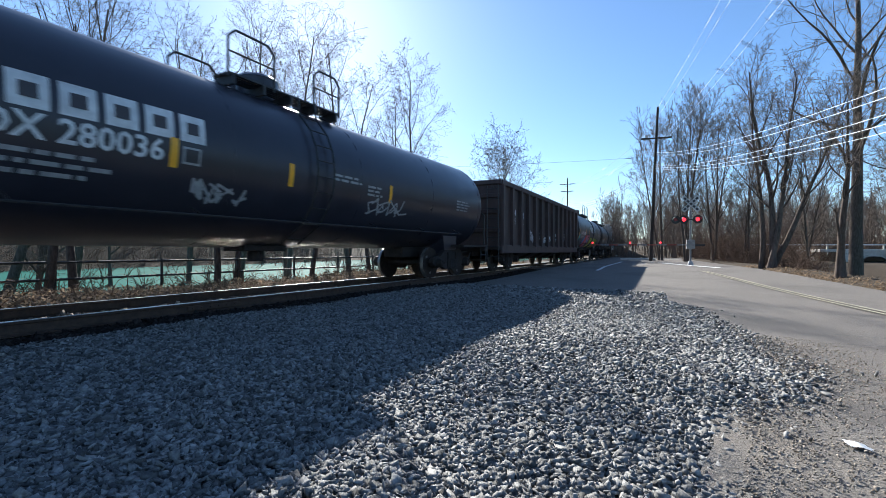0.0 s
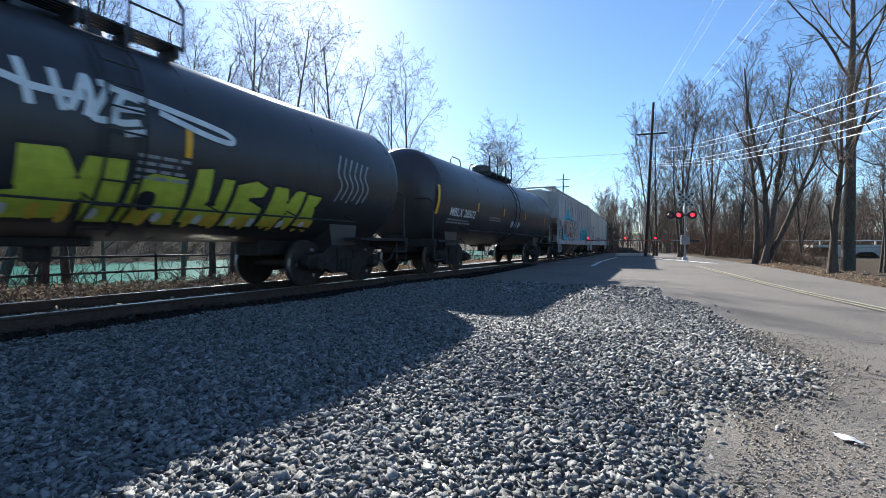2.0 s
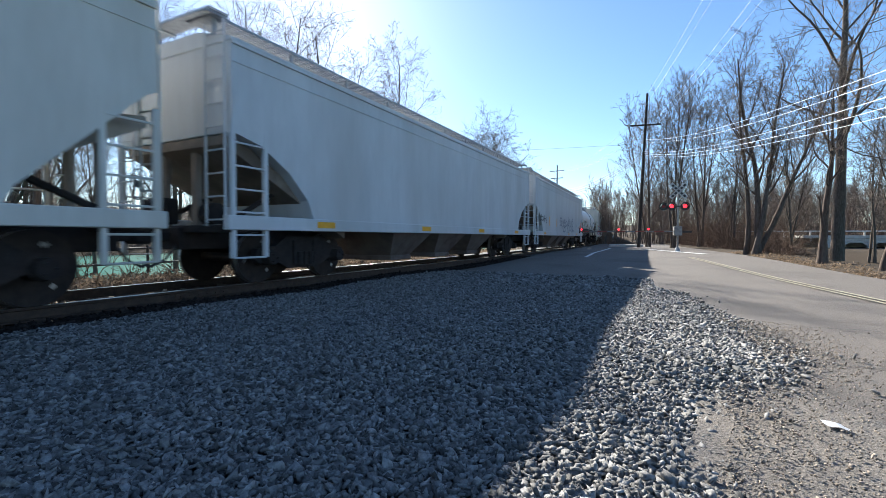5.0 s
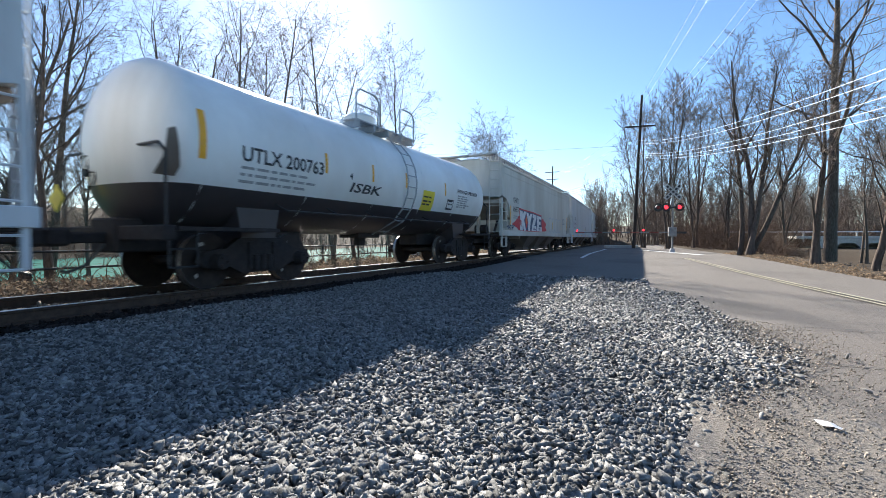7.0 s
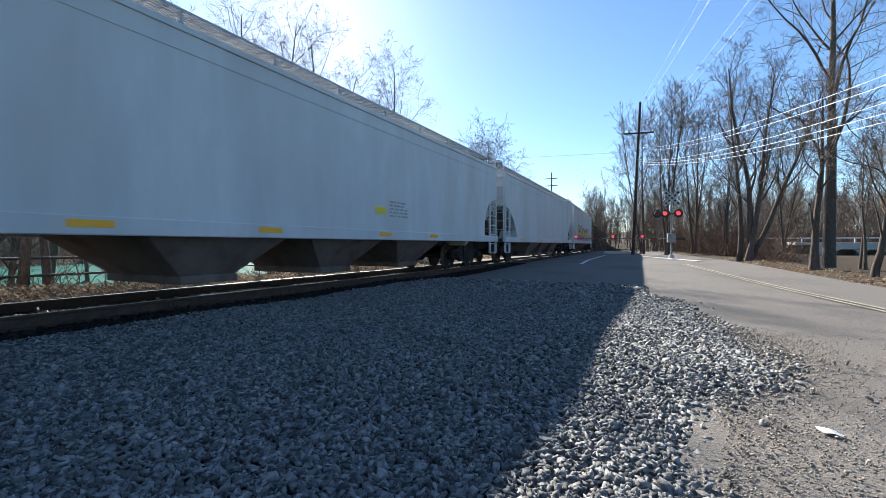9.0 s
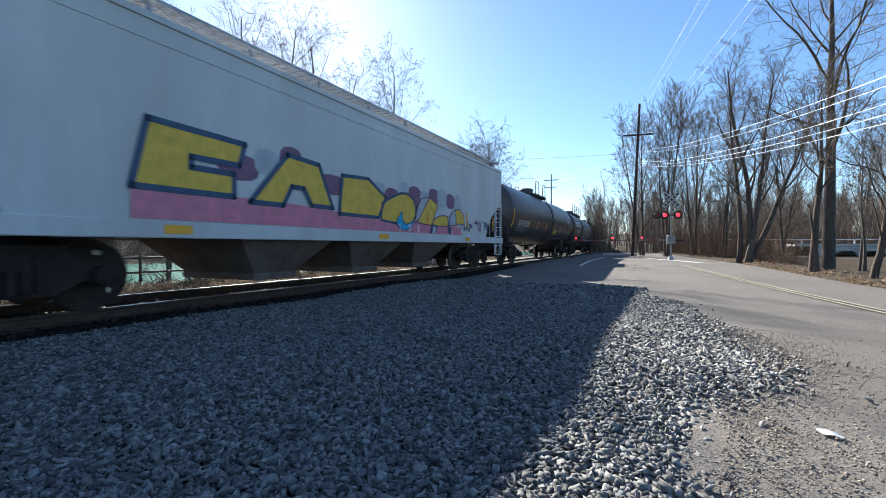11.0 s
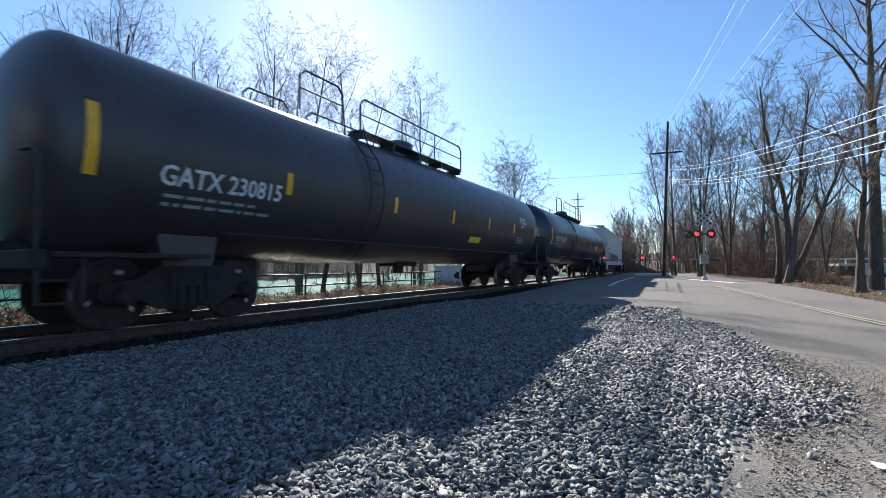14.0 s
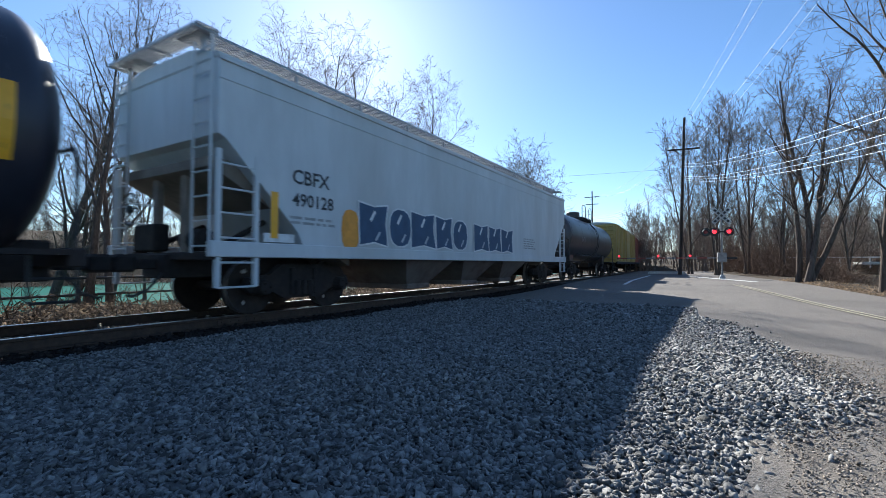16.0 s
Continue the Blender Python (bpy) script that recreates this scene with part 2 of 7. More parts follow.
def ribbon(offsets, s0, s1, step=2.0):
    """A strip along the track through (offset from its middle to the camera's side, height) pairs."""
    v, f = [], []
    n = len(offsets)
    ss = np.linspace(s0, s1, int((s1 - s0) / step) + 1)
    for s in ss:
        x, y, h = track_at(s)
        for o, z in offsets:
            v.append((x + o * math.cos(h), y + o * math.sin(h), z))
    for i in range(len(ss) - 1):
        for j in range(n - 1):
            f.append((i * n + j, i * n + j + 1, (i + 1) * n + j + 1, (i + 1) * n + j))
    return v, f


for key, v in dict(water=0.015, dirt=0.1, leaves=0.15, bark=0.15, twig=0.1, brush=0.1, asphalt=0.25, shoulder=0.25, tie=0.2, stone_oily=0.1).items():
    M[key].node_tree.nodes["Principled BSDF"].inputs["Specular IOR Level"].default_value = v


def let_light_through(m, share_of):
    """Thin dry leaves: part of the light passes from the back."""
    n, l = m.node_tree.nodes, m.node_tree.links
    b = n["Principled BSDF"]
    tr = n.new("ShaderNodeBsdfTranslucent")
    mx = n.new("ShaderNodeMixShader")
    mx.inputs[0].default_value = share_of
    l.new(b.inputs["Base Color"].links[0].from_socket, tr.inputs[0])
    l.new(b.outputs[0], mx.inputs[1])
    l.new(tr.outputs[0], mx.inputs[2])
    l.new(mx.outputs[0], n["Material Output"].inputs[0])


let_light_through(M["leaves"], 0.5)
M["crossbuck"] = mat("grey_white_sign", (0.33, 0.33, 0.32), (0.42, 0.42, 0.41), 5, 0.6)


# ---------------------------------------------------------------- ground, road, water
def smooth_step(a, b, v):
    k = min(1.0, max(0.0, (v - a) / (b - a)))
    return k * k * (3 - 2 * k)


def road_right(y):
    """x of the road's far edge."""
    return 6.3 - 0.02 * y if y < 4 else 6.2 - 0.155 * (y - 4) + 0.00055 * (y - 4) ** 2


def ground_height(x, y):
    rise = -0.22 + 0.2 * smooth_step(12, 27, y)
    tx = track_at(max(-40.0, min(y, 260.0)))[0]
    z = rise
    left = tx - x
    if left > 2.2:
        z = -0.30 + (0.10 + 0.28 * noise.noise(Vector((0.3, y * 0.45, 2)))) * smooth_step(2.5, 4.2, left) - 2.05 * smooth_step(4.9, 9.0, left)
        if left > 52:
            z += 8.0 * smooth_step(50, 72, left)
    else:
        right = x - road_right(min(max(y, -30), 60))
        z -= 0.08 * (1 - smooth_step(-0.2, 0.3, right))
        if right > 0:
            z += 0.10 * smooth_step(0.2, 0.9, right) - 2.2 * smooth_step(1.4, 6.0, right) * (1 - smooth_step(40, 58, y + 0.35 * x) * 0.9)
            if x > 70:
                z += 6.0 * smooth_step(62, 110, x)
        z += 5.0 * smooth_step(66, 160, y)
    return z + 0.05 * noise.noise(Vector((x * 0.6, y * 0.6, 0))) * (1 if abs(x) < 60 else 3)


def build_ground():
    xs = sorted(set([-2500, -900, -400, -220, -160] + list(np.arange(-125, -24, 6.0)) + list(np.arange(-24, 14, 0.9)) + list(np.arange(14, 92, 5.0)) + [120, 200, 400, 900, 2500]))
    ys = sorted(set([-2500, -700, -200, -90] + list(np.arange(-50, -6, 5.0)) + list(np.arange(-6, 50, 1.2)) + list(np.arange(50, 130, 6.0)) + [160, 220, 400, 900, 2500]))
    v = [(x, y, ground_height(x, y)) for y in ys for x in xs]
    n = len(xs)
    f = [(i * n + j, i * n + j + 1, (i + 1) * n + j + 1, (i + 1) * n + j) for i in range(len(ys) - 1) for j in range(n - 1)]
    g = new("ground", from_arrays("ground", v, f, M["dirt"], True))
    tagged(g, "brown leaf-strewn earth beside the railway", "ground", kind="structure")
    bm = bmesh.new()
    bmesh.ops.create_grid(bm, x_segments=2, y_segments=2, size=1, matrix=Matrix.Translation((-72, 60, -1.45)) @ Matrix.Diagonal((62, 220, 1, 1)))
    tagged(part("water", bm, M["water"]), "still murky green river beyond the tracks", "water", kind="structure")
    bm = bmesh.new()
    bmesh.ops.create_grid(bm, x_segments=2, y_segments=2, size=1, matrix=Matrix.Translation((44, 20, -1.45)) @ Matrix.Diagonal((40, 70, 1, 1)))
    tagged(part("water", bm, M["water"]), "green creek water below the concrete bridge", "water", kind="structure")


def gravel_edge(y):
    """x where the loose ballast ends and the worn shoulder begins."""
    if y < 4.9:
        e = 0.22 + 0.075 * max(0.0, y - 2.2) ** 2
        return min(e, 0.80) + 0.04 * math.sin(y * 5.1)
    return 0.80 - 0.27 * (y - 4.9) + 0.012 * (y - 4.9) ** 2 + 0.05 * math.sin(y * 2.3)


def road_z(y):
    return -0.205 + 0.2 * smooth_step(12, 27, y)


def build_road():
    # asphalt sheet between the ballast and the far bank
    v, f = [], []
    ys = np.arange(-8, 60.1, 0.5)
    cols = 14
    for y in ys:
        x0 = gravel_edge(max(y, 0)) - 0.5
        if y > 10.6:                                             # paved up to the rails at the crossing
            x0 += (track_at(y)[0] + 1.6 - x0) * smooth_step(10.6, 11.6, y)
        x1 = road_right(y)
        for c in range(cols + 1):
            x = x0 + (x1 - x0) * c / cols
            v.append((x, y, road_z(y) + 0.012 * noise.noise(Vector((x * 0.5, y * 0.5, 3)))))
    n = cols + 1
    f = [(i * n + j, i * n + j + 1, (i + 1) * n + j + 1, (i + 1) * n + j) for i in range(len(ys) - 1) for j in range(cols)]
    tagged(new("road", from_arrays("road", v, f, M["asphalt"], True)), "sun-bleached cracked grey asphalt road", "road", kind="structure")
    # broken shoulder between asphalt and ballast
    v, f = [], []
    for y in np.arange(-3, 5.01, 0.25):
        a, b = gravel_edge(max(y, 0)) - 0.15, 0.95 + 0.10 * (5 - y) + 0.22 * (noise.noise(Vector((1, y * 1.7, 0))))
        for c in range(7):
            x = a + (b - a) * c / 6
            v.append((x, y, road_z(y) + (0.020 + 0.008 * noise.noise(Vector((x * 5, y * 5, 0))) if c < 6 else -0.02)))
    n = 7
    f = [(i * n + j, i * n + j + 1, (i + 1) * n + j + 1, (i + 1) * n + j) for i in range(len(v) // n - 1) for j in range(n - 1)]
    tagged(new("pavement", from_arrays("shoulder", v, f, M["shoulder"], True)), "worn gritty shoulder at the asphalt's edge", "road shoulder", kind="structure")

    def stripe(label, pts, width, material, lift=0.02):
        v, f = [], []
        for i, (x, y) in enumerate(pts):
            a = Vector(pts[max(0, i - 1)])
            b = Vector(pts[min(len(pts) - 1, i + 1)])
            d = (b - a).normalized()
            nrm = Vector((-d.y, d.x))
            for k in (-0.5, 0.5):
                p = Vector((x, y)) + nrm * width * k
                v.append((p.x, p.y, road_z(p.y) + lift))
        f = [(2 * i, 2 * i + 1, 2 * i + 3, 2 * i + 2) for i in range(len(pts) - 1)]
        tagged(new("road_marking", from_arrays("road_marking", v, f, material)), label, "road marking", kind="structure")
    centre = [(3.55 - 0.155 * (y - 6) - 0.0012 * (y - 6) ** 2, y) for y in np.arange(3, 24, 1.5)]
    for o in (-0.09, 0.09):
        stripe("worn double yellow centre line", [(x + o, y) for x, y in centre], 0.075, M["yellow_line"])
    stripe("faded white stop line before the crossing", [(-1.55, 34.0), (1.5, 25.6)], 0.45, M["white_line"])
    stripe("white edge line beside the rails", [(-3.5, 21.0), (-3.75, 25), (-4.2, 36)], 0.16, M["white_line"])
    rnd = random.Random(4)
    for y0, xa, xb in ((7.2, 1.5, 4.6), (6.3, 1.2, 3.2), (9.5, 2.0, 5.0), (4.6, 1.0, 4.5), (12.5, 0.6, 3.0)):
        pts, yy = [], y0
        for x in np.arange(xa, xb, 0.22):
            yy += rnd.uniform(-0.06, 0.07)
            pts.append((x, yy))
        stripe("dark crack across the asphalt", pts, 0.022, M["crack"], 0.014)


def stones(region, count, size, seed, height, flat=0.62):
    """Many small angular stones, as arrays: region gives x, y and whether to keep it."""
    rng = np.random.default_rng(seed)
    iv = np.array([(x, y, z) for x in (-0.9, 0.9) for y in (-0.9, 0.9) for z in (-0.9, 0.9)])
    fv = np.array([(0, 1, 3), (0, 3, 2), (4, 6, 7), (4, 7, 5), (0, 4, 5), (0, 5, 1), (2, 3, 7), (2, 7, 6), (0, 2, 6), (0, 6, 4), (1, 5, 7), (1, 7, 3)])
    xy = region(rng, count)
    k = len(xy)
    sc = size * np.exp(rng.normal(0, 0.23, k))
    vv = (iv[None] + rng.uniform(-0.55, 0.55, (k, 8, 3))) * (sc[:, None, None] * rng.uniform(0.6, 1.1, (k, 1, 3)) * np.array([1.3, 0.95, flat])[None, None]) * 0.5
    q = rng.normal(size=(k, 4)) * np.array([1.5, 0.45, 0.45, 1.5])
    q /= np.linalg.norm(q, axis=1, keepdims=True)
    w, x, y, z = q.T
    R = np.stack([1 - 2 * (y * y + z * z), 2 * (x * y - z * w), 2 * (x * z + y * w), 2 * (x * y + z * w), 1 - 2 * (x * x + z * z), 2 * (y * z - x * w), 2 * (x * z - y * w), 2 * (y * z + x * w), 1 - 2 * (x * x + y * y)], 1).reshape(k, 3, 3)
    vv = np.einsum("kij,kvj->kvi", R, vv)
    zz = np.array([height(a, b) for a, b in xy]) + rng.uniform(-0.25, 0.55, k) * sc * 0.5
    vv += np.concatenate([xy, zz[:, None]], 1)[:, None]
    return vv.reshape(-1, 3), (fv[None] + 8 * np.arange(k)[:, None, None]).reshape(-1, 3)


def quick_mesh(name, v, f, material):
    me = bpy.data.meshes.new(name)
    me.vertices.add(len(v))
    me.vertices.foreach_set("co", np.asarray(v, dtype=np.float32).ravel())
    me.loops.add(f.size)
    me.loops.foreach_set("vertex_index", f.astype(np.int32).ravel())
    me.polygons.add(len(f))
    me.polygons.foreach_set("loop_start", np.arange(0, f.size, f.shape[1], dtype=np.int32))
    me.materials.append(material)
    me.update(calc_edges=True)
    me.validate()
    return me


def ballast_height(x, y):
    d = x - track_at(max(y, -20))[0]
    z = -0.235 + 0.2 * smooth_step(12, 27, y) * smooth_step(6.5, 3.0, abs(d)) * 0.7
    edge = gravel_edge(max(y, 0)) if y < 14 else -1.6
    z += 0.05 * noise.noise(Vector((x * 0.55, y * 0.55, 7))) - 0.012 * smooth_step(edge - 0.3, edge + 0.1, x)
    return z + 0.062


def build_ballast():
    v, f = [], []
    ys = np.arange(-9, 60, 0.4)
    n = 24
    for y in ys:
        tx = track_at(y)[0]
        x0 = tx - 2.6
        x1 = gravel_edge(max(y, 0)) + 0.1 if y < 11.6 else tx + 1.72
        for c in range(n):
            x = x0 + (x1 - x0) * c / (n - 1)
            v.append((x, y, ballast_height(x, y) - 0.02 - (0.05 if x < tx + 1.75 else 0)))
    f = [(i * n + j, i * n + j + 1, (i + 1) * n + j + 1, (i + 1) * n + j) for i in range(len(ys) - 1) for j in range(n - 1)]
    tagged(new("ballast_bed", from_arrays("ballast_bed", v, f, M["stone_bed"], True)), "bed of crushed grey stone beside the rails", "gravel bed", kind="structure")

    def near(rng, k):
        y = 0.5 + 9.0 * rng.uniform(0, 1, k) ** 1.35
        lo = np.full(k, -6.08)
        hi = np.array([gravel_edge(b) for b in y]) + rng.normal(0, 0.06, k)
        x = lo + (hi - lo) * rng.uniform(0, 1, k)
        spill = rng.uniform(0, 1, k) < 0.03
        x = np.where(spill, hi + np.abs(rng.normal(0, 0.16, k)), x)
        return np.stack([x, y], 1)[x < 1.9]
    vv, ff = stones(near, 136000, 0.0305, 11, ballast_height, 0.40)
    tagged(new("gravel", quick_mesh("gravel", vv, ff, M["stone"])), "loose angular grey ballast stones", "gravel", kind="stuff")

    def far(rng, k):
        y = rng.uniform(8.5, 11.9, k)
        hi = np.array([gravel_edge(b) if b < 12 else -1.55 - 0.45 * (b - 12) for b in y])
        x = -6.0 + (hi + 6.0) * rng.uniform(0, 1, k)
        return np.stack([x, y], 1)
    vv, ff = stones(far, 9000, 0.05, 12, ballast_height, 0.4)
    tagged(new("gravel", quick_mesh("far_gravel", vv, ff, M["stone"])), "loose angular grey ballast stones", "gravel", kind="stuff")

    def oily(rng, k):
        y = -1.0 + 22 * rng.uniform(0, 1, k) ** 1.3
        x = np.array([track_at(b)[0] for b in y]) + 0.86 + 0.62 * rng.uniform(0, 1, k) + np.abs(rng.normal(0, 0.07, k))
        return np.stack([x, y], 1)
    vv, ff = stones(oily, 9000, 0.05, 15, lambda x, y: ballast_height(x, y) - 0.012, 0.5)
    tagged(new("gravel", quick_mesh("oily_gravel", vv, ff, M["stone_oily"])), "oily dark brown stones beside the near rail", "gravel", kind="stuff")

    def inner(rng, k):
        y = rng.uniform(-4, 30, k)
        o = np.where(rng.uniform(0, 1, k) < 0.55, rng.uniform(-0.66, 0.66, k), -rng.uniform(0.85, 2.4, k))
        x = np.array([track_at(b)[0] for b in y]) + o
        return np.stack([x, y], 1)
    vv, ff = stones(inner, 16000, 0.06, 13, lambda x, y: -0.185)
    tagged(new("gravel", quick_mesh("track_gravel", vv, ff, M["stone_dirty"])), "brown dusty stones between the rails", "gravel", kind="stuff")

    def grit(rng, k):
        y = rng.uniform(1.2, 6.5, k)
        x = np.array([gravel_edge(b) for b in y]) + np.abs(rng.normal(0, 0.5, k))
        return np.stack([x, y], 1)
    vv, ff = stones(grit, 5200, 0.009, 14, lambda x, y: road_z(y) + 0.034 - 0.02 * smooth_step(1.0, 1.6, x))
    tagged(new("grit", quick_mesh("grit", vv, ff, M["stone_dirty"])), "small stones and grit scattered on asphalt", "grit", kind="stuff")


def build_track():
    """Two rails with head, web and foot on wooden ties."""
    prof = [(-0.076, -0.172), (-0.076, -0.158), (-0.012, -0.14), (-0.010, -0.045), (-0.036, -0.035), (-0.037, -0.006), (-0.032, 0.0), (0.032, 0.0), (0.037, -0.006), (0.036, -0.035), (0.010, -0.045), (0.012, -0.14), (0.076, -0.158), (0.076, -0.172)]
    for o in (0.753, -0.753):
        v, f = ribbon([(o + a, z) for a, z in prof], -30, 160, 2.0)
        me = from_arrays("rail", v, f, [M["rail_side"], M["rail_top"]])
        for i, p in enumerate(me.polygons):
            p.material_index = 1 if i % (len(prof) - 1) in (5, 6, 7) else 0
        r = tagged(new("rail", me), "rusty steel rail with a polished running surface", "rail", group="rails of the track")
        for s in ((4.64, 16.5, 28.4) if o > 0 else (-1.2, 10.7, 22.6)):
            x, y, h = track_at(s)
            for sx in (-1, 1):
                bm = bmesh.new()
                box(bm, o + sx * 0.013, o + sx * 0.038, -0.45, 0.45, -0.135, -0.05, 0.006)
                for k in range(6):
                    disc(bm, (o + sx * 0.045, -0.37 + 0.148 * k, -0.09), (1, 0, 0), 0.02, 0.03, 6)
                part("joint_bar", bm, M["rail_side"], r, "bolted joint bar").matrix_basis = pose(x, y, 0, 0, 0, math.degrees(h))
    bm = bmesh.new()
    box(bm, -1.32, 1.32, -0.115, 0.115, -0.36, -0.176, 0.012)
    tie = mesh_of("tie", bm, M["tie"])
    bm = bmesh.new()
    box(bm, -0.09, 0.09, -0.12, 0.12, -0.176, -0.166, 0)
    box(bm, -0.11, -0.08, -0.03, 0.03, -0.166, -0.15)
    box(bm, 0.08, 0.11, -0.03, 0.03, -0.166, -0.15)
    plate = mesh_of("tie_plate", bm, M["rail_side"])
    rnd = random.Random(9)
    s = -6.0
    while s < 70:
        x, y, h = track_at(s)
        t = new("railroad_tie", tie)
        t.matrix_basis = pose(x + rnd.uniform(-0.03, 0.03), y, 0, 0, 0, math.degrees(h) + rnd.uniform(-0.8, 0.8))
        tagged(t, "dark creosoted wooden tie under the rails", "tie", group="ties under the rails")
        if s < 30:
            for o in (0.753, -0.753):
                share("tie_plate", plate, t, pose(o, 0, 0))
        s += 0.53


# ---------------------------------------------------------------- the train
SPEED = 17.875
SIDE = 1.52                       # half the width of a hopper's body
TANK_R, TANK_Z = 1.50, 2.62
SHARED = {}


def truck_meshes():
    if SHARED:
        return SHARED
    bm = bmesh.new()                                             # bolster
    box(bm, -0.95, 0.95, -0.20, 0.20, 0.42, 0.66, 0.03)
    disc(bm, (0, 0, 0.70), (0, 0, 1), 0.22, 0.12, 14)
    SHARED["bolster"] = mesh_of("truck", bm, M["truck"])
    bm = bmesh.new()                                             # side frame: arched casting with windows
    outer = [(-1.18, 0.46), (-1.12, 0.62), (-0.72, 0.66), (-0.46, 0.84), (0.46, 0.84), (0.72, 0.66), (1.12, 0.62), (1.18, 0.46), (1.08, 0.36), (0.72, 0.40), (0.40, 0.24), (-0.40, 0.24), (-0.72, 0.40), (-1.08, 0.36)]
    prism(bm, outer, -0.07, 0.07)
    box(bm, 0.05, 0.11, -0.30, -0.22, 0.30, 0.78, 0.01)
    box(bm, 0.05, 0.11, 0.22, 0.30, 0.30, 0.78, 0.01)
    for y in (-0.14, 0.0, 0.14):                                 # springs
        disc(bm, (0.09, y, 0.42), (0, 0, 1), 0.062, 0.26, 10)
    SHARED["frame"] = mesh_of("side_frame", bm, M["truck"])
    bm = bmesh.new()
    for y in (0.0,):
        disc(bm, (0.13, y, 0.457), (1, 0, 0), 0.15, 0.20, 14, 0.12)
        for k in range(3):
            a = k * 2.094
            disc(bm, (0.25, y + 0.07 * math.cos(a), 0.457 + 0.07 * math.sin(a)), (1, 0, 0), 0.022, 0.04, 6)
    SHARED["bearing"] = mesh_of("bearing_cap", bm, M["truck"])
    bm = bmesh.new()                                             # wheelset about its own axle
    disc(bm, (0, 0, 0), (1, 0, 0), 0.085, 1.9, 10)
    for sgn in (-1, 1):
        disc(bm, (sgn * 0.765, 0, 0), (1, 0, 0), 0.457, 0.10, 32)
        disc(bm, (sgn * 0.70, 0, 0), (1, 0, 0), 0.487, 0.03, 32)
        disc(bm, (sgn * 0.82, 0, 0), (1, 0, 0), 0.17, 0.06, 16, 0.13)
        for k in range(3):                                       # chalk and wear marks let the turning show
            a = k * 2.1 + 0.4
            box(bm, sgn * 0.815, sgn * 0.822, 0.30 * math.cos(a) - 0.03, 0.30 * math.cos(a) + 0.03, 0.30 * math.sin(a) - 0.03, 0.30 * math.sin(a) + 0.03, mi=1)
    SHARED["wheelset"] = mesh_of("wheelset", bm, [M["wheel"], M["wheel_rim"]])
    for p in SHARED["wheelset"].polygons:
        if abs(math.hypot(p.center.y, p.center.z) - 0.455) < 0.012:
            p.material_index = 1
    bm = bmesh.new()                                             # coupler with knuckle
    box(bm, -0.09, 0.09, -0.65, 0.0, 0.76, 0.92, 0.02)
    box(bm, -0.16, 0.16, -0.12, 0.16, 0.72, 0.98, 0.04)
    box(bm, -0.30, 0.30, -0.72, -0.62, 0.68, 1.02, 0.02)
    SHARED["coupler"] = mesh_of("coupler", bm, M["truck"])
    bm = bmesh.new()                                             # brake wheel
    for k in range(14):
        a, b = k * math.tau / 14, (k + 1) * math.tau / 14
        rod(bm, (0.27 * math.cos(a), 0, 0.27 * math.sin(a)), (0.27 * math.cos(b), 0, 0.27 * math.sin(b)), 0.014, 5)
    for k in range(5):
        a = k * math.tau / 5
        rod(bm, (0, 0, 0), (0.27 * math.cos(a), 0, 0.27 * math.sin(a)), 0.011, 5)
    disc(bm, (0, 0, 0), (0, 1, 0), 0.06, 0.08, 10)
    SHARED["brake_wheel"] = mesh_of("brake_wheel", bm, M["black_iron"])
    return SHARED


WHEELS = []


def running_gear(car, length, centres):
    k = truck_meshes()
    for y in (-centres / 2, centres / 2):
        t = share("truck", k["bolster"], car, pose(0, y, 0))
        for sgn in (-1, 1):
            share("side_frame", k["frame"], t, pose(1.0 * sgn, 0, 0, 0, 0, 0 if sgn > 0 else 180))
            for o in (-0.89, 0.89):
                share("bearing_cap", k["bearing"], t, pose(1.0 * sgn, o, 0, 0, 0, 0 if sgn > 0 else 180))
        for o in (-0.89, 0.89):
            w = share("wheelset", k["wheelset"], t, pose(0, o, 0.457))
            WHEELS.append((w, o))
    for sgn in (-1, 1):
        share("coupler", k["coupler"], car, pose(0, sgn * (length / 2 - 0.02), 0, 0, 0, 0 if sgn > 0 else 180))
    for sgn in (-1, 1):                                          # air hoses hang in a bow below each coupler
        bm = bmesh.new()
        pts = [(0.25, sgn * (length / 2 - 0.5), 0.75), (0.25, sgn * (length / 2 - 0.25), 0.45), (0.22, sgn * (length / 2 - 0.05), 0.36), (0.2, sgn * (length / 2 + 0.0), 0.40)]
        for a, b in zip(pts, pts[1:]):
            rod(bm, a, b, 0.022, 6)
        part("air_hose", bm, M["black_iron"], car)


def wagon(name, label, group="cars of the freight train"):
    e = new(name)
    e.empty_display_size = 0.3
    return tagged(e, label, "rail car", group=group)


def on_tank(z, lift=0.006):
    """Half width at height z of the tank that is being built."""
    d = z - TANK_Z
    return math.sqrt(max(0.02, (TANK_R + lift) ** 2 - d * d)) if abs(d) < TANK_R else 0.2


def on_side(z, lift=0.006):
    return SIDE + lift


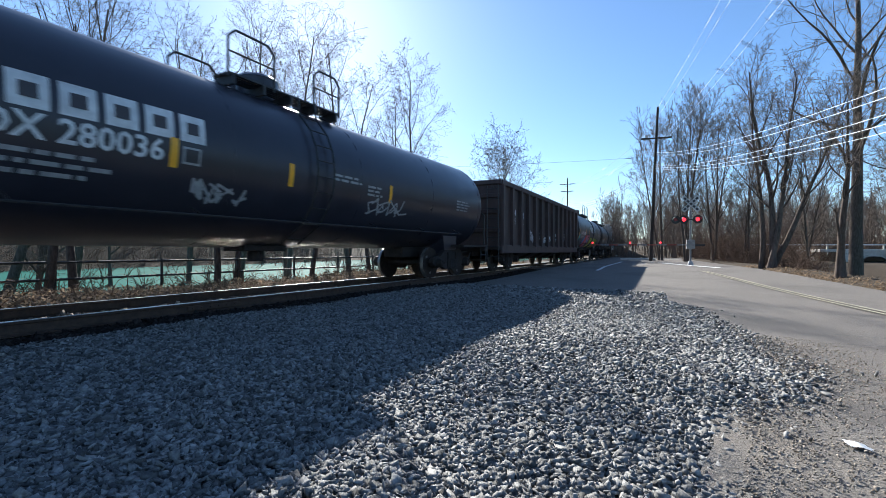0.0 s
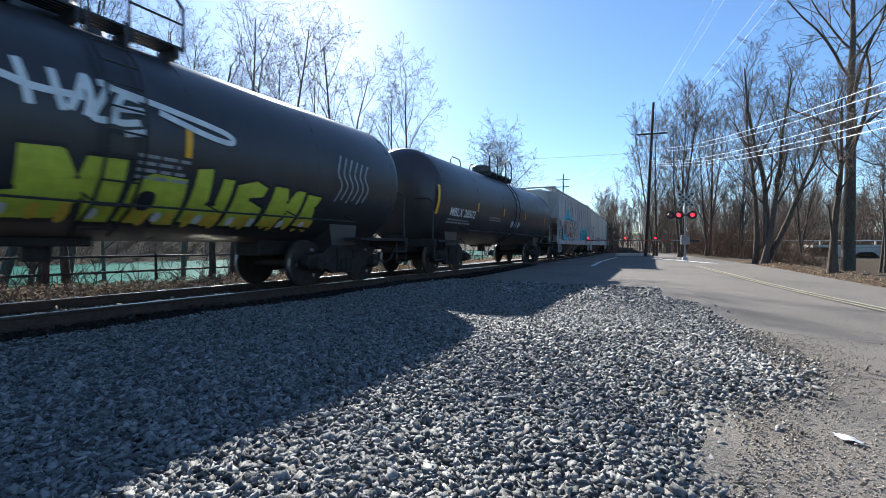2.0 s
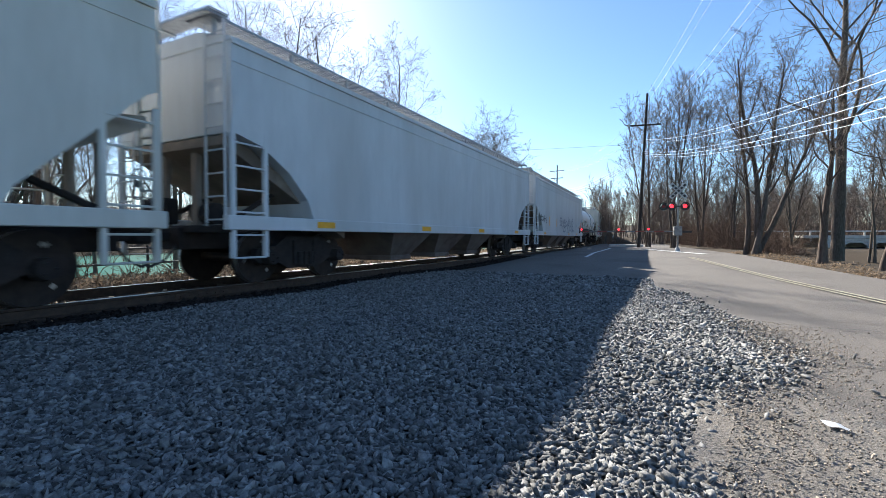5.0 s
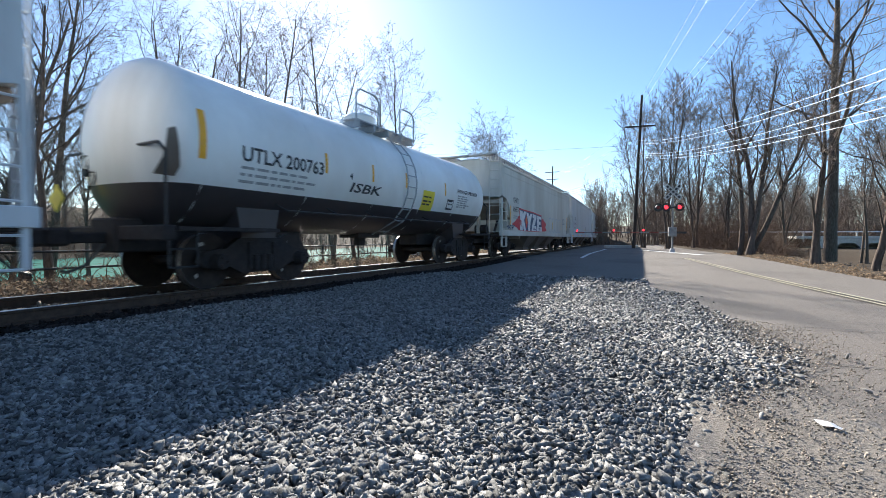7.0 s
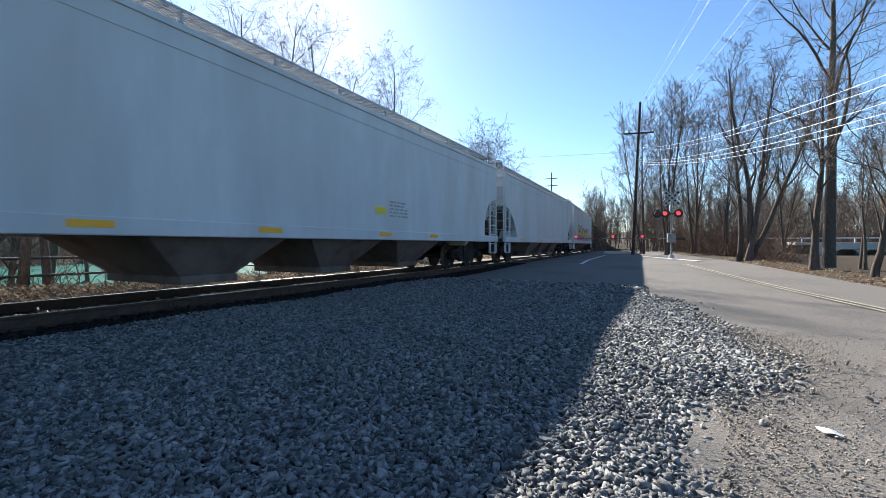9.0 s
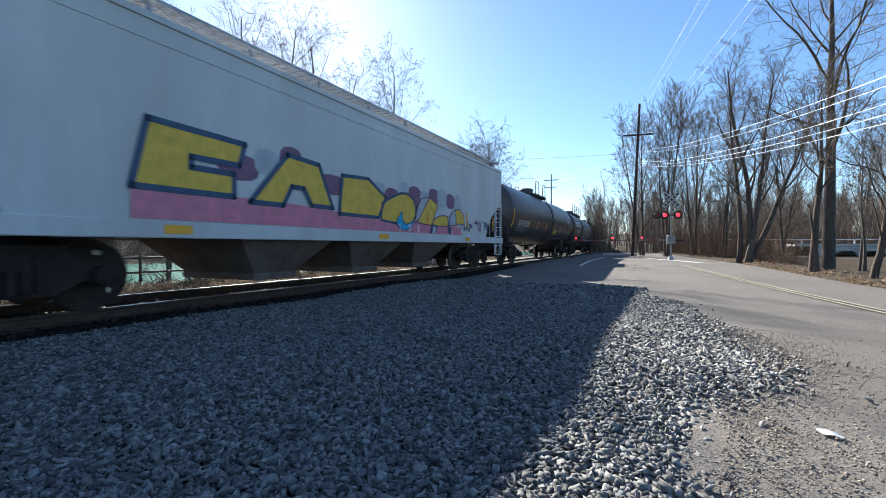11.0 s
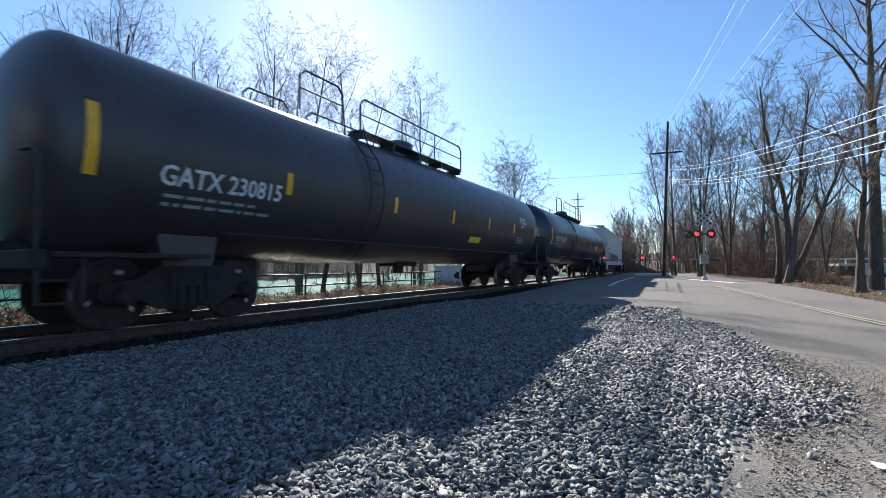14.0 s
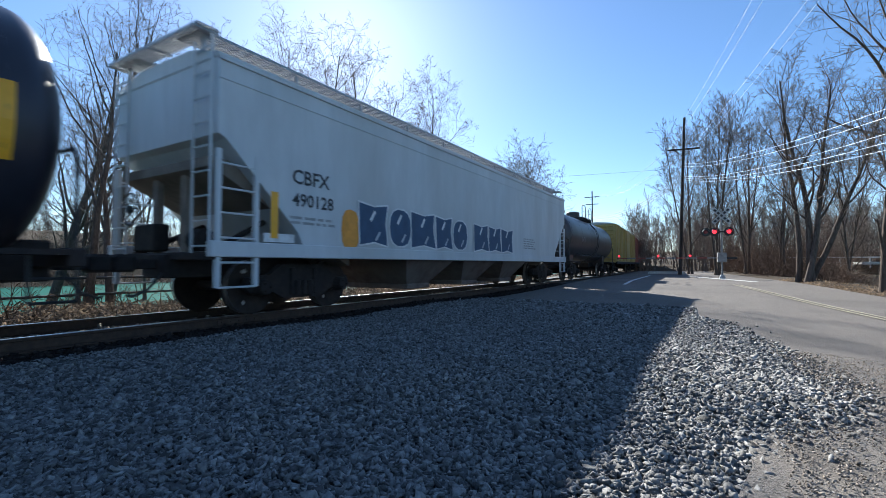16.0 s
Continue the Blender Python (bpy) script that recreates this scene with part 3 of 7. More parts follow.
def lettering(car, words, y, z, height, material, surf, width=None, name="lettering", bold=0.0, slant=0.0):
    """Built-in type laid on the car's side, y from its left end, z of its foot."""
    cu = bpy.data.curves.new("type", "FONT")
    cu.body, cu.size, cu.offset, cu.resolution_u, cu.shear = words, 1.0, bold or 0.018, 2, slant
    tmp = bpy.data.objects.new("type", cu)
    scene.collection.objects.link(tmp)
    me = bpy.data.meshes.new_from_object(tmp.evaluated_get(bpy.context.evaluated_depsgraph_get()))
    bpy.data.objects.remove(tmp)
    bpy.data.curves.remove(cu)
    co = np.empty(len(me.vertices) * 3)
    me.vertices.foreach_get("co", co)
    co = co.reshape(-1, 3)
    lo, hi = co.min(0), co.max(0)
    k = height / 0.7
    kx = width / (hi[0] - lo[0]) if width else k
    bm = bmesh.new()
    bm.from_mesh(me)
    bpy.data.meshes.remove(me)
    if surf is on_tank and height > 0.22:                        # cut tall letters so that they bend with the tank
        for zc in np.linspace(lo[1], hi[1], 6)[1:-1]:
            bmesh.ops.bisect_plane(bm, geom=bm.verts[:] + bm.edges[:] + bm.faces[:], plane_co=(0, zc, 0), plane_no=(0, 1, 0))
    for v in bm.verts:
        zz = z + v.co.y * k
        v.co = Vector((surf(zz), y + (v.co.x - lo[0]) * kx, zz))
    bmesh.ops.recalc_face_normals(bm, faces=bm.faces[:])
    return part(name, bm, material, car)


def patch(car, name, y0, y1, z0, z1, material, surf, lift=0.006, label="", steps=4):
    """A flat panel that follows the car's side."""
    bm = bmesh.new()
    rows = []
    for i in range(steps + 1):
        zz = z0 + (z1 - z0) * i / steps
        rows.append((bm.verts.new((surf(zz, lift), y0, zz)), bm.verts.new((surf(zz, lift), y1, zz))))
    for (a, b), (c, d) in zip(rows, rows[1:]):
        bm.faces.new((a, b, d, c))
    return part(name, bm, material, car, label)


def bars(car, y, z, width, rows, material, surf, pitch=0.085, h=0.045, seed=1):
    """Small print that cannot be read: rows of plain bars."""
    rnd = random.Random(seed)
    bm = bmesh.new()
    for r in range(rows):
        yy = y
        end = y + width * rnd.uniform(0.75, 1.0)
        zz = z - r * pitch
        while yy < end - 0.05:
            w = min(rnd.uniform(0.08, 0.3), end - yy)
            x0, x1 = surf(zz, 0.006), surf(zz + h, 0.006)
            bm.faces.new([bm.verts.new(c) for c in ((x0, yy, zz), (x0, yy + w, zz), (x1, yy + w, zz + h), (x1, yy, zz + h))])
            yy += w + 0.05
    return tagged(part("small_print", bm, material, car), kind="stuff")


def spray(car, y, z, w, h, material, surf, seed, lift=0.008, name="graffiti", rough=0.25, label="", lobes=26):
    """One painted blot with an uneven, rounded outline."""
    rnd = random.Random(seed)
    ph = [rnd.uniform(0, 6.28) for _ in range(4)]
    bm = bmesh.new()
    rings = []
    for q in (0.0, 0.5, 1.0):
        ring = []
        for i in range(lobes):
            a = i * math.tau / lobes
            r = q * (1 + rough * (0.5 * math.sin(3 * a + ph[0]) + 0.35 * math.sin(5 * a + ph[1]) + 0.25 * math.sin(9 * a + ph[2])))
            # squarish outline
            s = max(abs(math.cos(a)), abs(math.sin(a))) ** 0.7
            zz = z + h / 2 * r * math.sin(a) / s
            ring.append(bm.verts.new((surf(zz, lift), y + w / 2 * r * math.cos(a) / s, zz)))
        rings.append(ring)
    for r0, r1 in zip(rings, rings[1:]):
        for i in range(lobes):
            j = (i + 1) % lobes
            bm.faces.new((r0[i], r1[i], r1[j], r0[j]))
    bmesh.ops.remove_doubles(bm, verts=bm.verts[:], dist=0.0005)
    return part(name, bm, material, car, label)


def shape(car, pts, material, surf, lift=0.010, name="graffiti", edge=None, width=0.04):
    """One painted area with the given corners (y, z), bent onto the side; edge: material of its outline."""
    bm = bmesh.new()
    bm.faces.new([bm.verts.new((y, 0, z)) for y, z in pts])
    zs = [z for _, z in pts]
    for zc in np.linspace(min(zs), max(zs), 7)[1:-1]:
        bmesh.ops.bisect_plane(bm, geom=bm.verts[:] + bm.edges[:] + bm.faces[:], plane_co=(0, 0, zc), plane_no=(0, 0, 1))
    for v in bm.verts:
        v.co = Vector((surf(v.co.z, lift), v.co.x, v.co.z))
    bmesh.ops.recalc_face_normals(bm, faces=bm.faces[:])
    ob = part(name, bm, M[material], car)
    if edge:
        bm = bmesh.new()
        for (ya, za), (yb, zb) in zip(pts, list(pts[1:]) + [pts[0]]):
            d = Vector((yb - ya, zb - za))
            q = d.normalized() * width * 0.4
            nrm = Vector((-d.y, d.x)).normalized() * width / 2
            quad = [(ya - q.x - nrm.x, za - q.y - nrm.y), (yb + q.x - nrm.x, zb + q.y - nrm.y), (yb + q.x + nrm.x, zb + q.y + nrm.y), (ya - q.x + nrm.x, za - q.y + nrm.y)]
            bm.faces.new([bm.verts.new((surf(b, lift + 0.004), a, b)) for a, b in quad])
        tagged(part("outline", bm, M[edge], ob), kind="stuff")
    return ob


def bulb(y, z, w, h, n=16, power=0.75, tilt=0.0):
    """Corners of a soft, squarish balloon letter body."""
    out = []
    for i in range(n):
        a = i * math.tau / n
        c, s = math.cos(a), math.sin(a)
        u, v = w / 2 * abs(c) ** power * (1 if c > 0 else -1), h / 2 * abs(s) ** power * (1 if s > 0 else -1)
        out.append((y + u + tilt * v, z + v))
    return out


def scrawl(car, y, z, w, h, material, surf, seed, strokes=7, thick=0.05, lift=0.012):
    """A tag in looping strokes."""
    rnd = random.Random(seed)
    bm = bmesh.new()
    for s in range(strokes):
        cy = y + w * (s + 0.5) / strokes
        px, pz = cy + rnd.uniform(-0.3, 0.3) * w / strokes, z + rnd.uniform(0, h)
        for _ in range(7):
            qx, qz = cy + rnd.uniform(-0.75, 0.75) * w / strokes, z + rnd.uniform(0, h)
            d = Vector((qx - px, qz - pz))
            if d.length < 0.05:
                continue
            nrm = Vector((-d.y, d.x)).normalized() * thick / 2
            quad = [(px - nrm.x, pz - nrm.y), (qx - nrm.x, qz - nrm.y), (qx + nrm.x, qz + nrm.y), (px + nrm.x, pz + nrm.y)]
            bm.faces.new([bm.verts.new((surf(b, lift), a, b)) for a, b in quad])
            px, pz = qx, qz
    return tagged(part("graffiti", bm, material, car), kind="stuff")


def brush(car, pts, material, surf, width=0.05, lift=0.012):
    """One sprayed line, smooth through its points (y, z)."""
    path = []
    p = [pts[0]] + list(pts) + [pts[-1]]
    for (x0, z0), (x1, z1), (x2, z2), (x3, z3) in zip(p, p[1:], p[2:], p[3:]):
        for k in range(6):
            t = k / 6
            path.append(tuple(0.5 * (2 * b + (c - a) * t + (2 * a - 5 * b + 4 * c - d) * t * t + (3 * b - a - 3 * c + d) * t ** 3) for a, b, c, d in ((x0, x1, x2, x3), (z0, z1, z2, z3))))
    path.append(pts[-1])
    bm = bmesh.new()
    rows = []
    for i, (y, z) in enumerate(path):
        a, b = path[max(0, i - 1)], path[min(len(path) - 1, i + 1)]
        d = Vector((b[0] - a[0], b[1] - a[1]))
        nrm = Vector((-d.y, d.x)).normalized() * width / 2 if d.length > 1e-5 else Vector((0, width / 2))
        rows.append([bm.verts.new((surf(z + s * nrm.y, lift), y + s * nrm.x, z + s * nrm.y)) for s in (-1, 1)])
    for (a, b), (c, d) in zip(rows, rows[1:]):
        bm.faces.new((a, b, d, c))
    return part("graffiti", bm, material, car)


def fat_letter(car, letter, y0, y1, z0, z1, fill, edge, surf, lift, fat=0.075, rim=0.045):
    """A swollen balloon letter: a dark rim below, the fill above."""
    span = None
    for step, (extra, m) in enumerate(((0.0, fill), (rim, edge))):
        cu = bpy.data.curves.new("type", "FONT")
        cu.body, cu.size, cu.offset, cu.resolution_u = letter, 1.0, fat + extra, 4
        tmp = bpy.data.objects.new("type", cu)
        scene.collection.objects.link(tmp)
        me = bpy.data.meshes.new_from_object(tmp.evaluated_get(bpy.context.evaluated_depsgraph_get()))
        bpy.data.objects.remove(tmp)
        bpy.data.curves.remove(cu)
        bm = bmesh.new()
        bm.from_mesh(me)
        bpy.data.meshes.remove(me)
        if span is None:
            xs, zs = [v.co.x for v in bm.verts], [v.co.y for v in bm.verts]
            span = (min(xs), max(xs), min(zs), max(zs))
        for v in bm.verts:
            z = z0 + (v.co.y - span[2]) / (span[3] - span[2]) * (z1 - z0)
            v.co = Vector((surf(z, lift - 0.003 * step), y0 + (v.co.x - span[0]) / (span[1] - span[0]) * (y1 - y0), z))
        bmesh.ops.recalc_face_normals(bm, faces=bm.faces[:])
        part("graffiti", bm, M[m], car)


def tank_car(name, label, length, body, lower=None, radius=1.52, middle=2.43, long_walk=False):
    """A tank on a stub sill: shell with dished heads, housing, platform, rails, ladders, trucks."""
    global TANK_R, TANK_Z
    TANK_R, TANK_Z = radius, middle
    car = wagon(name, label)
    half = length / 2 - 0.6
    bm = bmesh.new()
    prof = [(-half + 0.62 * (1 - math.cos(a)), 1.5 * math.sin(a)) for a in np.linspace(0, math.pi / 2, 10)]
    n = 56
    ys = prof + [(y, 1.5) for y in np.linspace(-half + 0.62, half - 0.62, 9)[1:-1]] + [(-a, r) for a, r in reversed(prof)]
    rings = []
    for y, r in ys:
        r = max(r, 0.01) * TANK_R / 1.5
        rings.append([bm.verts.new((r * math.cos(i * math.tau / n), y, TANK_Z + r * math.sin(i * math.tau / n))) for i in range(n)])
    for a, b in zip(rings, rings[1:]):
        for i in range(n):
            bm.faces.new((a[i], a[(i + 1) % n], b[(i + 1) % n], b[i]))
    if lower:
        bmesh.ops.bisect_plane(bm, geom=bm.verts[:] + bm.edges[:] + bm.faces[:], plane_co=(0, 0, TANK_Z - 0.66), plane_no=(0, 0, 1))
    for f in bm.faces:
        f.material_index = 1 if lower and f.calc_center_median().z < TANK_Z - 0.66 else 0
    bmesh.ops.recalc_face_normals(bm, faces=bm.faces[:])
    part("tank", bm, [M[body], M[lower or body]], car, smooth=True)
    for y in np.linspace(-half + 0.76, half - 0.76, 6):          # weld seams
        bm = bmesh.new()
        for i in range(24):
            a, b = i * math.tau / 24, (i + 1) * math.tau / 24
            r = TANK_R + 0.002
            rod(bm, (r * math.cos(a), y, TANK_Z + r * math.sin(a)), (r * math.cos(b), y, TANK_Z + r * math.sin(b)), 0.008, 4)
        part("weld_seam", bm, M[body], car)
    for sgn in (-1, 1):                                          # stub sill, saddle, end sill, step boards
        y0, y1 = sorted((sgn * (length / 2 - 0.6), sgn * (length / 2 - 4.3)))
        part("stub_sill", box(bmesh.new(), -0.34, 0.34, y0, y1, 0.62, 1.14, 0.03), M["truck"], car)
        yb = sgn * (length / 2 - 2.6)
        part("saddle", prism(bmesh.new(), [(yb - 0.35, 0.72), (yb + 0.35, 0.72), (yb + 0.5, 1.6), (yb - 0.5, 1.6)], -1.0, 1.0), M[lower or body], car)
        ye = sgn * (length / 2 - 0.72)
        part("end_sill", box(bmesh.new(), -1.45, 1.45, ye - 0.09, ye + 0.09, 0.80, 1.02, 0.02), M["truck"], car)
        for x0, x1 in ((1.05, 1.50), (-1.50, -1.05)):
            part("running_board", box(bmesh.new(), x0, x1, min(ye - sgn * 0.1, ye - sgn * 1.9), max(ye - sgn * 0.1, ye - sgn * 1.9), 0.94, 1.0, 0), M["truck"], car)
    bm = bmesh.new()                                             # protective housing and nozzle
    disc(bm, (0, 0, TANK_Z + TANK_R + 0.16), (0, 0, 1), 0.42, 0.50, 20)
    disc(bm, (0, 0, TANK_Z + TANK_R + 0.43), (0, 0, 1), 0.44, 0.07, 20, 0.36)
    part("valve_housing", bm, M[body], car)
    w0, w1 = (-2.7, 2.3) if long_walk else (-1.25, 1.45)
    top = TANK_Z + TANK_R
    steel = M["galv"] if body == "tank_white" else M["black_iron"]
    for sgn in (-1, 1):                                          # grating walk on brackets, each side of the housing
        bm = bmesh.new()
        for k in range(5):
            x = sgn * (0.50 + k * 0.085)
            box(bm, x - 0.03, x + 0.03, w0, w1, top + 0.0, top + 0.03)
        for y in np.linspace(w0 + 0.1, w1 - 0.1, 5):
            box(bm, min(sgn * 0.4, sgn * 0.88), max(sgn * 0.4, sgn * 0.88), y - 0.03, y + 0.03, top - 0.16, top + 0.0)
        part("platform", bm, steel, car)
    for y, r in ((-0.62, 0.14), (0.66, 0.16), (1.05, 0.10)):                                          # fittings beside the housing
        part("valve_cover", disc(bmesh.new(), (0.0, y, top + 0.08), (0, 0, 1), r, 0.30, 12, r * 0.8), M[body], car)
    for sgn in (-1, 1):
        x = sgn * 0.86
        for y0, y1 in (((-4.5, -3.3), (w0, w1)) if long_walk else ((w0, w0 + 0.95), (w1 - 0.75, w1))):
            bm = rods([(x, y0, top - 0.05), (x, y0, top + 0.62), (x, y0 + 0.14, top + 0.76), (x, y1 - 0.14, top + 0.76), (x, y1, top + 0.62), (x, y1, top - 0.05)], 0.024)
            if y1 - y0 > 2:
                for y in np.linspace(y0, y1, 4)[1:-1]:
                    rod(bm, (x, y, top), (x, y, top + 0.75), 0.02, 5)
            rod(bm, (x, y0, top + 0.38), (x, y1, top + 0.38), 0.018, 5)
            part("guard_rail", bm, steel, car)
        bm = bmesh.new()                                         # side ladder
        yl = -3.0 if long_walk else 0.35
        for dy in (yl - 0.22, yl + 0.22):
            pts = [(sgn * (on_tank(z) + 0.10), dy, z) for z in np.linspace(TANK_Z - 1.38, TANK_Z + 1.1, 8)] + [(sgn * 1.02, dy, top)]
            for a, b in zip(pts, pts[1:]):
                rod(bm, a, b, 0.02, 5)
        for z in np.linspace(TANK_Z - 1.3, TANK_Z + 1.05, 9):
            xx = sgn * (on_tank(z) + 0.10)
            rod(bm, (xx, yl - 0.22, z), (xx, yl + 0.22, z), 0.014, 5)
        part("ladder", bm, steel, car)
        bm = bmesh.new()                                         # hand rail low on the side, on brackets
        for y in np.linspace(-half + 2.2, half - 2.2, 7):
            rod(bm, (sgn * 1.20, y, 1.45), (sgn * 1.50, y, 1.32), 0.014, 5)
        rod(bm, (sgn * 1.50, -half + 2.2, 1.32), (sgn * 1.50, half - 2.2, 1.32), 0.017, 5)
        part("hand_rail", bm, M["black_iron"], car)
        ye = sgn * (length / 2 - 0.72)
        bm = rods([(-1.36, ye, 1.0), (-1.36, ye, 2.05), (-1.2, ye, 2.18), (1.2, ye, 2.18), (1.36, ye, 2.05), (1.36, ye, 1.0)], 0.024)
        part("end_rail", bm, M["black_iron"], car)
        bm = bmesh.new()                                         # corner step
        for dy in (0.0, 0.42):
            yy = ye - sgn * dy
            rod(bm, (1.42, yy, 0.95), (1.42, yy, 0.42), 0.018, 5)
        for z in (0.42, 0.68):
            rod(bm, (1.42, ye, z), (1.42, ye - sgn * 0.42, z), 0.018, 5)
        part("step", bm, M["black_iron"], car)
    share("brake_wheel", truck_meshes()["brake_wheel"], car, pose(-0.55, -length / 2 + 0.66, 1.85))
    bm = bmesh.new()                                             # bottom outlet
    disc(bm, (0, 0, TANK_Z - TANK_R - 0.12), (0, 0, 1), 0.16, 0.32, 12)
    box(bm, -0.32, 0.32, -0.5, 0.5, TANK_Z - TANK_R - 0.08, TANK_Z - TANK_R + 0.05, 0.02)
    part("outlet_valve", bm, M["truck"], car)
    running_gear(car, length, length - 5.2)
    return car


def hopper_car(name, label, length, body, bays=3, eave=3.84, top=4.13, end_mat="slope", cut="angled"):
    """A covered hopper: side sheets cut back over the trucks, sloped ends, roof walk, bays, ladders."""
    car = wagon(name, label)
    a = length / 2 - 0.55
    edge = {"angled": [(0, 2.45), (0.55, 2.32), (1.15, 1.95), (1.6, 1.5), (1.75, 1.16)],
            "straight": [(0, 2.72), (0.12, 2.66), (1.45, 1.36), (1.55, 1.16)],
            "round": [(0, 2.58), (0.5, 2.52), (0.85, 2.33), (1.1, 2.0), (1.27, 1.6), (1.33, 1.16)]}[cut]
    side = [(-a, eave)] + [(-a + d, z) for d, z in edge] + [(a - d, z) for d, z in reversed(edge)] + [(a, eave)]
    bm = bmesh.new()
    prism(bm, side, -SIDE, SIDE)
    part("body", bm, M[body], car)
    reach = 1.46 if cut == "round" else 1.30
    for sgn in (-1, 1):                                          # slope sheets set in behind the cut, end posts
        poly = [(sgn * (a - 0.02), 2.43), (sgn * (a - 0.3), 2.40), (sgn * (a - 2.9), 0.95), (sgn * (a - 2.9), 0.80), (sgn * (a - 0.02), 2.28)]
        # default end_mat carries the cut-out's shade in its colour
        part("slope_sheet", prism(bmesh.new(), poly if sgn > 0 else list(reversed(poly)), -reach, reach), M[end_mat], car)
        for x in (-0.42, 0.42):
            part("end_post", box(bmesh.new(), x - 0.07, x + 0.07, sgn * (a - 0.16) - 0.05, sgn * (a - 0.16) + 0.05, 1.0, 2.34), M[end_mat], car)
    bm = bmesh.new()                                             # roof, sloped to both sides
    w = SIDE + 0.02
    for y0, y1 in ((-a - 0.02, a + 0.02),):
        pts = [(-w, eave), (-w, eave + 0.05), (-0.75, top - 0.04), (0.75, top - 0.04), (w, eave + 0.05), (w, eave)]
        f0 = [bm.verts.new((x, y0, z)) for x, z in pts]
        f1 = [bm.verts.new((x, y1, z)) for x, z in pts]
        bm.faces.new(f0)
        bm.faces.new(list(reversed(f1)))
        for i in range(len(pts)):
            j = (i + 1) % len(pts)
            bm.faces.new((f0[j], f0[i], f1[i], f1[j]))
    bmesh.ops.recalc_face_normals(bm, faces=bm.faces[:])
    part("roof", bm, M[body], car)
    bm = bmesh.new()                                             # trough hatches on the roof
    for y in np.linspace(-a + 1.2, a - 1.2, 8):
        box(bm, -0.42, 0.42, y - 0.85, y + 0.85, top - 0.05, top + 0.10, 0.03)
    part("hatch", bm, M[body], car)
    for sgn in (-1, 1):                                          # grating walks along both roof edges
        bm = bmesh.new()
        x0 = sgn * 0.62
        for k in range(9):
            x = x0 + sgn * k * 0.07
            box(bm, x - 0.012, x + 0.012, -a - 0.15, a + 0.15, top + 0.12, top + 0.16)
        for y in np.arange(-a - 0.1, a + 0.1, 0.22):
            box(bm, min(x0, x0 + sgn * 0.56), max(x0, x0 + sgn * 0.56), y - 0.012, y + 0.012, top + 0.12, top + 0.15)
        for y in np.linspace(-a, a, 11):
            box(bm, x0 + sgn * 0.50 - 0.02, x0 + sgn * 0.50 + 0.02, y - 0.03, y + 0.03, top - 0.15, top + 0.12)
        part("roof_walk", bm, M["galv"], car)
    for sgn in (-1, 1):
        bm = bmesh.new()
        for k in range(8):
            y = sgn * (a + 0.02 + 0.045 * k - 0.1)
            box(bm, -1.35, 1.35, y - 0.012, y + 0.012, top + 0.12, top + 0.16)
        for x in (-1.3, 0, 1.3):
            box(bm, x - 0.02, x + 0.02, min(sgn * (a - 0.1), sgn * (a + 0.26)), max(sgn * (a - 0.1), sgn * (a + 0.26)), top + 0.09, top + 0.12)
        part("roof_walk", bm, M["galv"], car)
    for x in (SIDE, -SIDE):
        sx = 1 if x > 0 else -1
        bm = bmesh.new()                                         # side sill and top chord
        box(bm, x - sx * 0.10, x + sx * 0.035, -a - 0.1, a + 0.1, 0.94, 1.17, 0.012)
        part("side_sill", bm, M[body], car)
        bm = bmesh.new()
        box(bm, x - sx * 0.02, x + sx * 0.03, -a, a, eave - 0.05, eave + 0.02, 0.008)
        box(bm, x - sx * 0.02, x + sx * 0.012, -a, a, eave - 0.32, eave - 0.30)
        part("top_chord", bm, M[body], car)
    for sgn in (-1, 1):
        for sx in (-1, 1):
            x = sx * (SIDE - 0.03)
            bm = bmesh.new()                                     # corner ladder and posts
            for dy in (0.0, 0.62):
                y = sgn * (a - 0.02 - dy)
                box(bm, x - 0.035, x + 0.035, y - 0.035, y + 0.035, 0.5, 2.5)
            for z in np.arange(0.5, 2.5, 0.36):
                rod(bm, (x + sx * 0.02, sgn * (a - 0.02), z), (x + sx * 0.02, sgn * (a - 0.64), z), 0.017, 5)
            part("ladder", bm, M[body], car)
            bm = bmesh.new()                                     # ladder up the end
            y = sgn * (a + 0.07)
            for dx in (0.05, 0.5):
                rod(bm, (x - sx * dx, y, 1.0), (x - sx * dx, y, eave + 0.3), 0.02, 5)
            for z in np.arange(1.1, eave + 0.3, 0.36):
                rod(bm, (x - sx * 0.05, y, z), (x - sx * 0.5, y, z), 0.015, 5)
            part("end_ladder", bm, M[body], car)
        bm = bmesh.new()                                         # end platform and braces
        y0 = sgn * (a - 0.12)
        box(bm, -1.5, 1.5, y0 - 0.16, y0 + 0.16, 0.90, 1.02, 0.015)
        box(bm, -0.34, 0.34, min(sgn * (a - 3.2), sgn * (a + 0.1)), max(sgn * (a - 3.2), sgn * (a + 0.1)), 0.62, 1.0, 0.02)
        for x in (-1.1, 1.1):
            rod(bm, (x, y0, 1.0), (x * 0.75, sgn * (a - 1.6), 1.75), 0.05, 6)
        part("end_platform", bm, M["truck"], car)
    bm = bmesh.new()                                             # cross ridge of the end, brake gear
    box(bm, -0.9, -0.2, -a + 0.0, -a + 0.25, 1.05, 1.5, 0.03)
    part("brake_cylinder", bm, M["truck"], car)
    part("air_reservoir", disc(bmesh.new(), (0.5, -a + 0.3, 1.22), (1, 0, 0), 0.18, 0.5, 14), M["truck"], car)
    share("brake_wheel", truck_meshes()["brake_wheel"], car, pose(-0.75, -a - 0.12, 1.75))
    span = (2 * a - 8.8) / bays
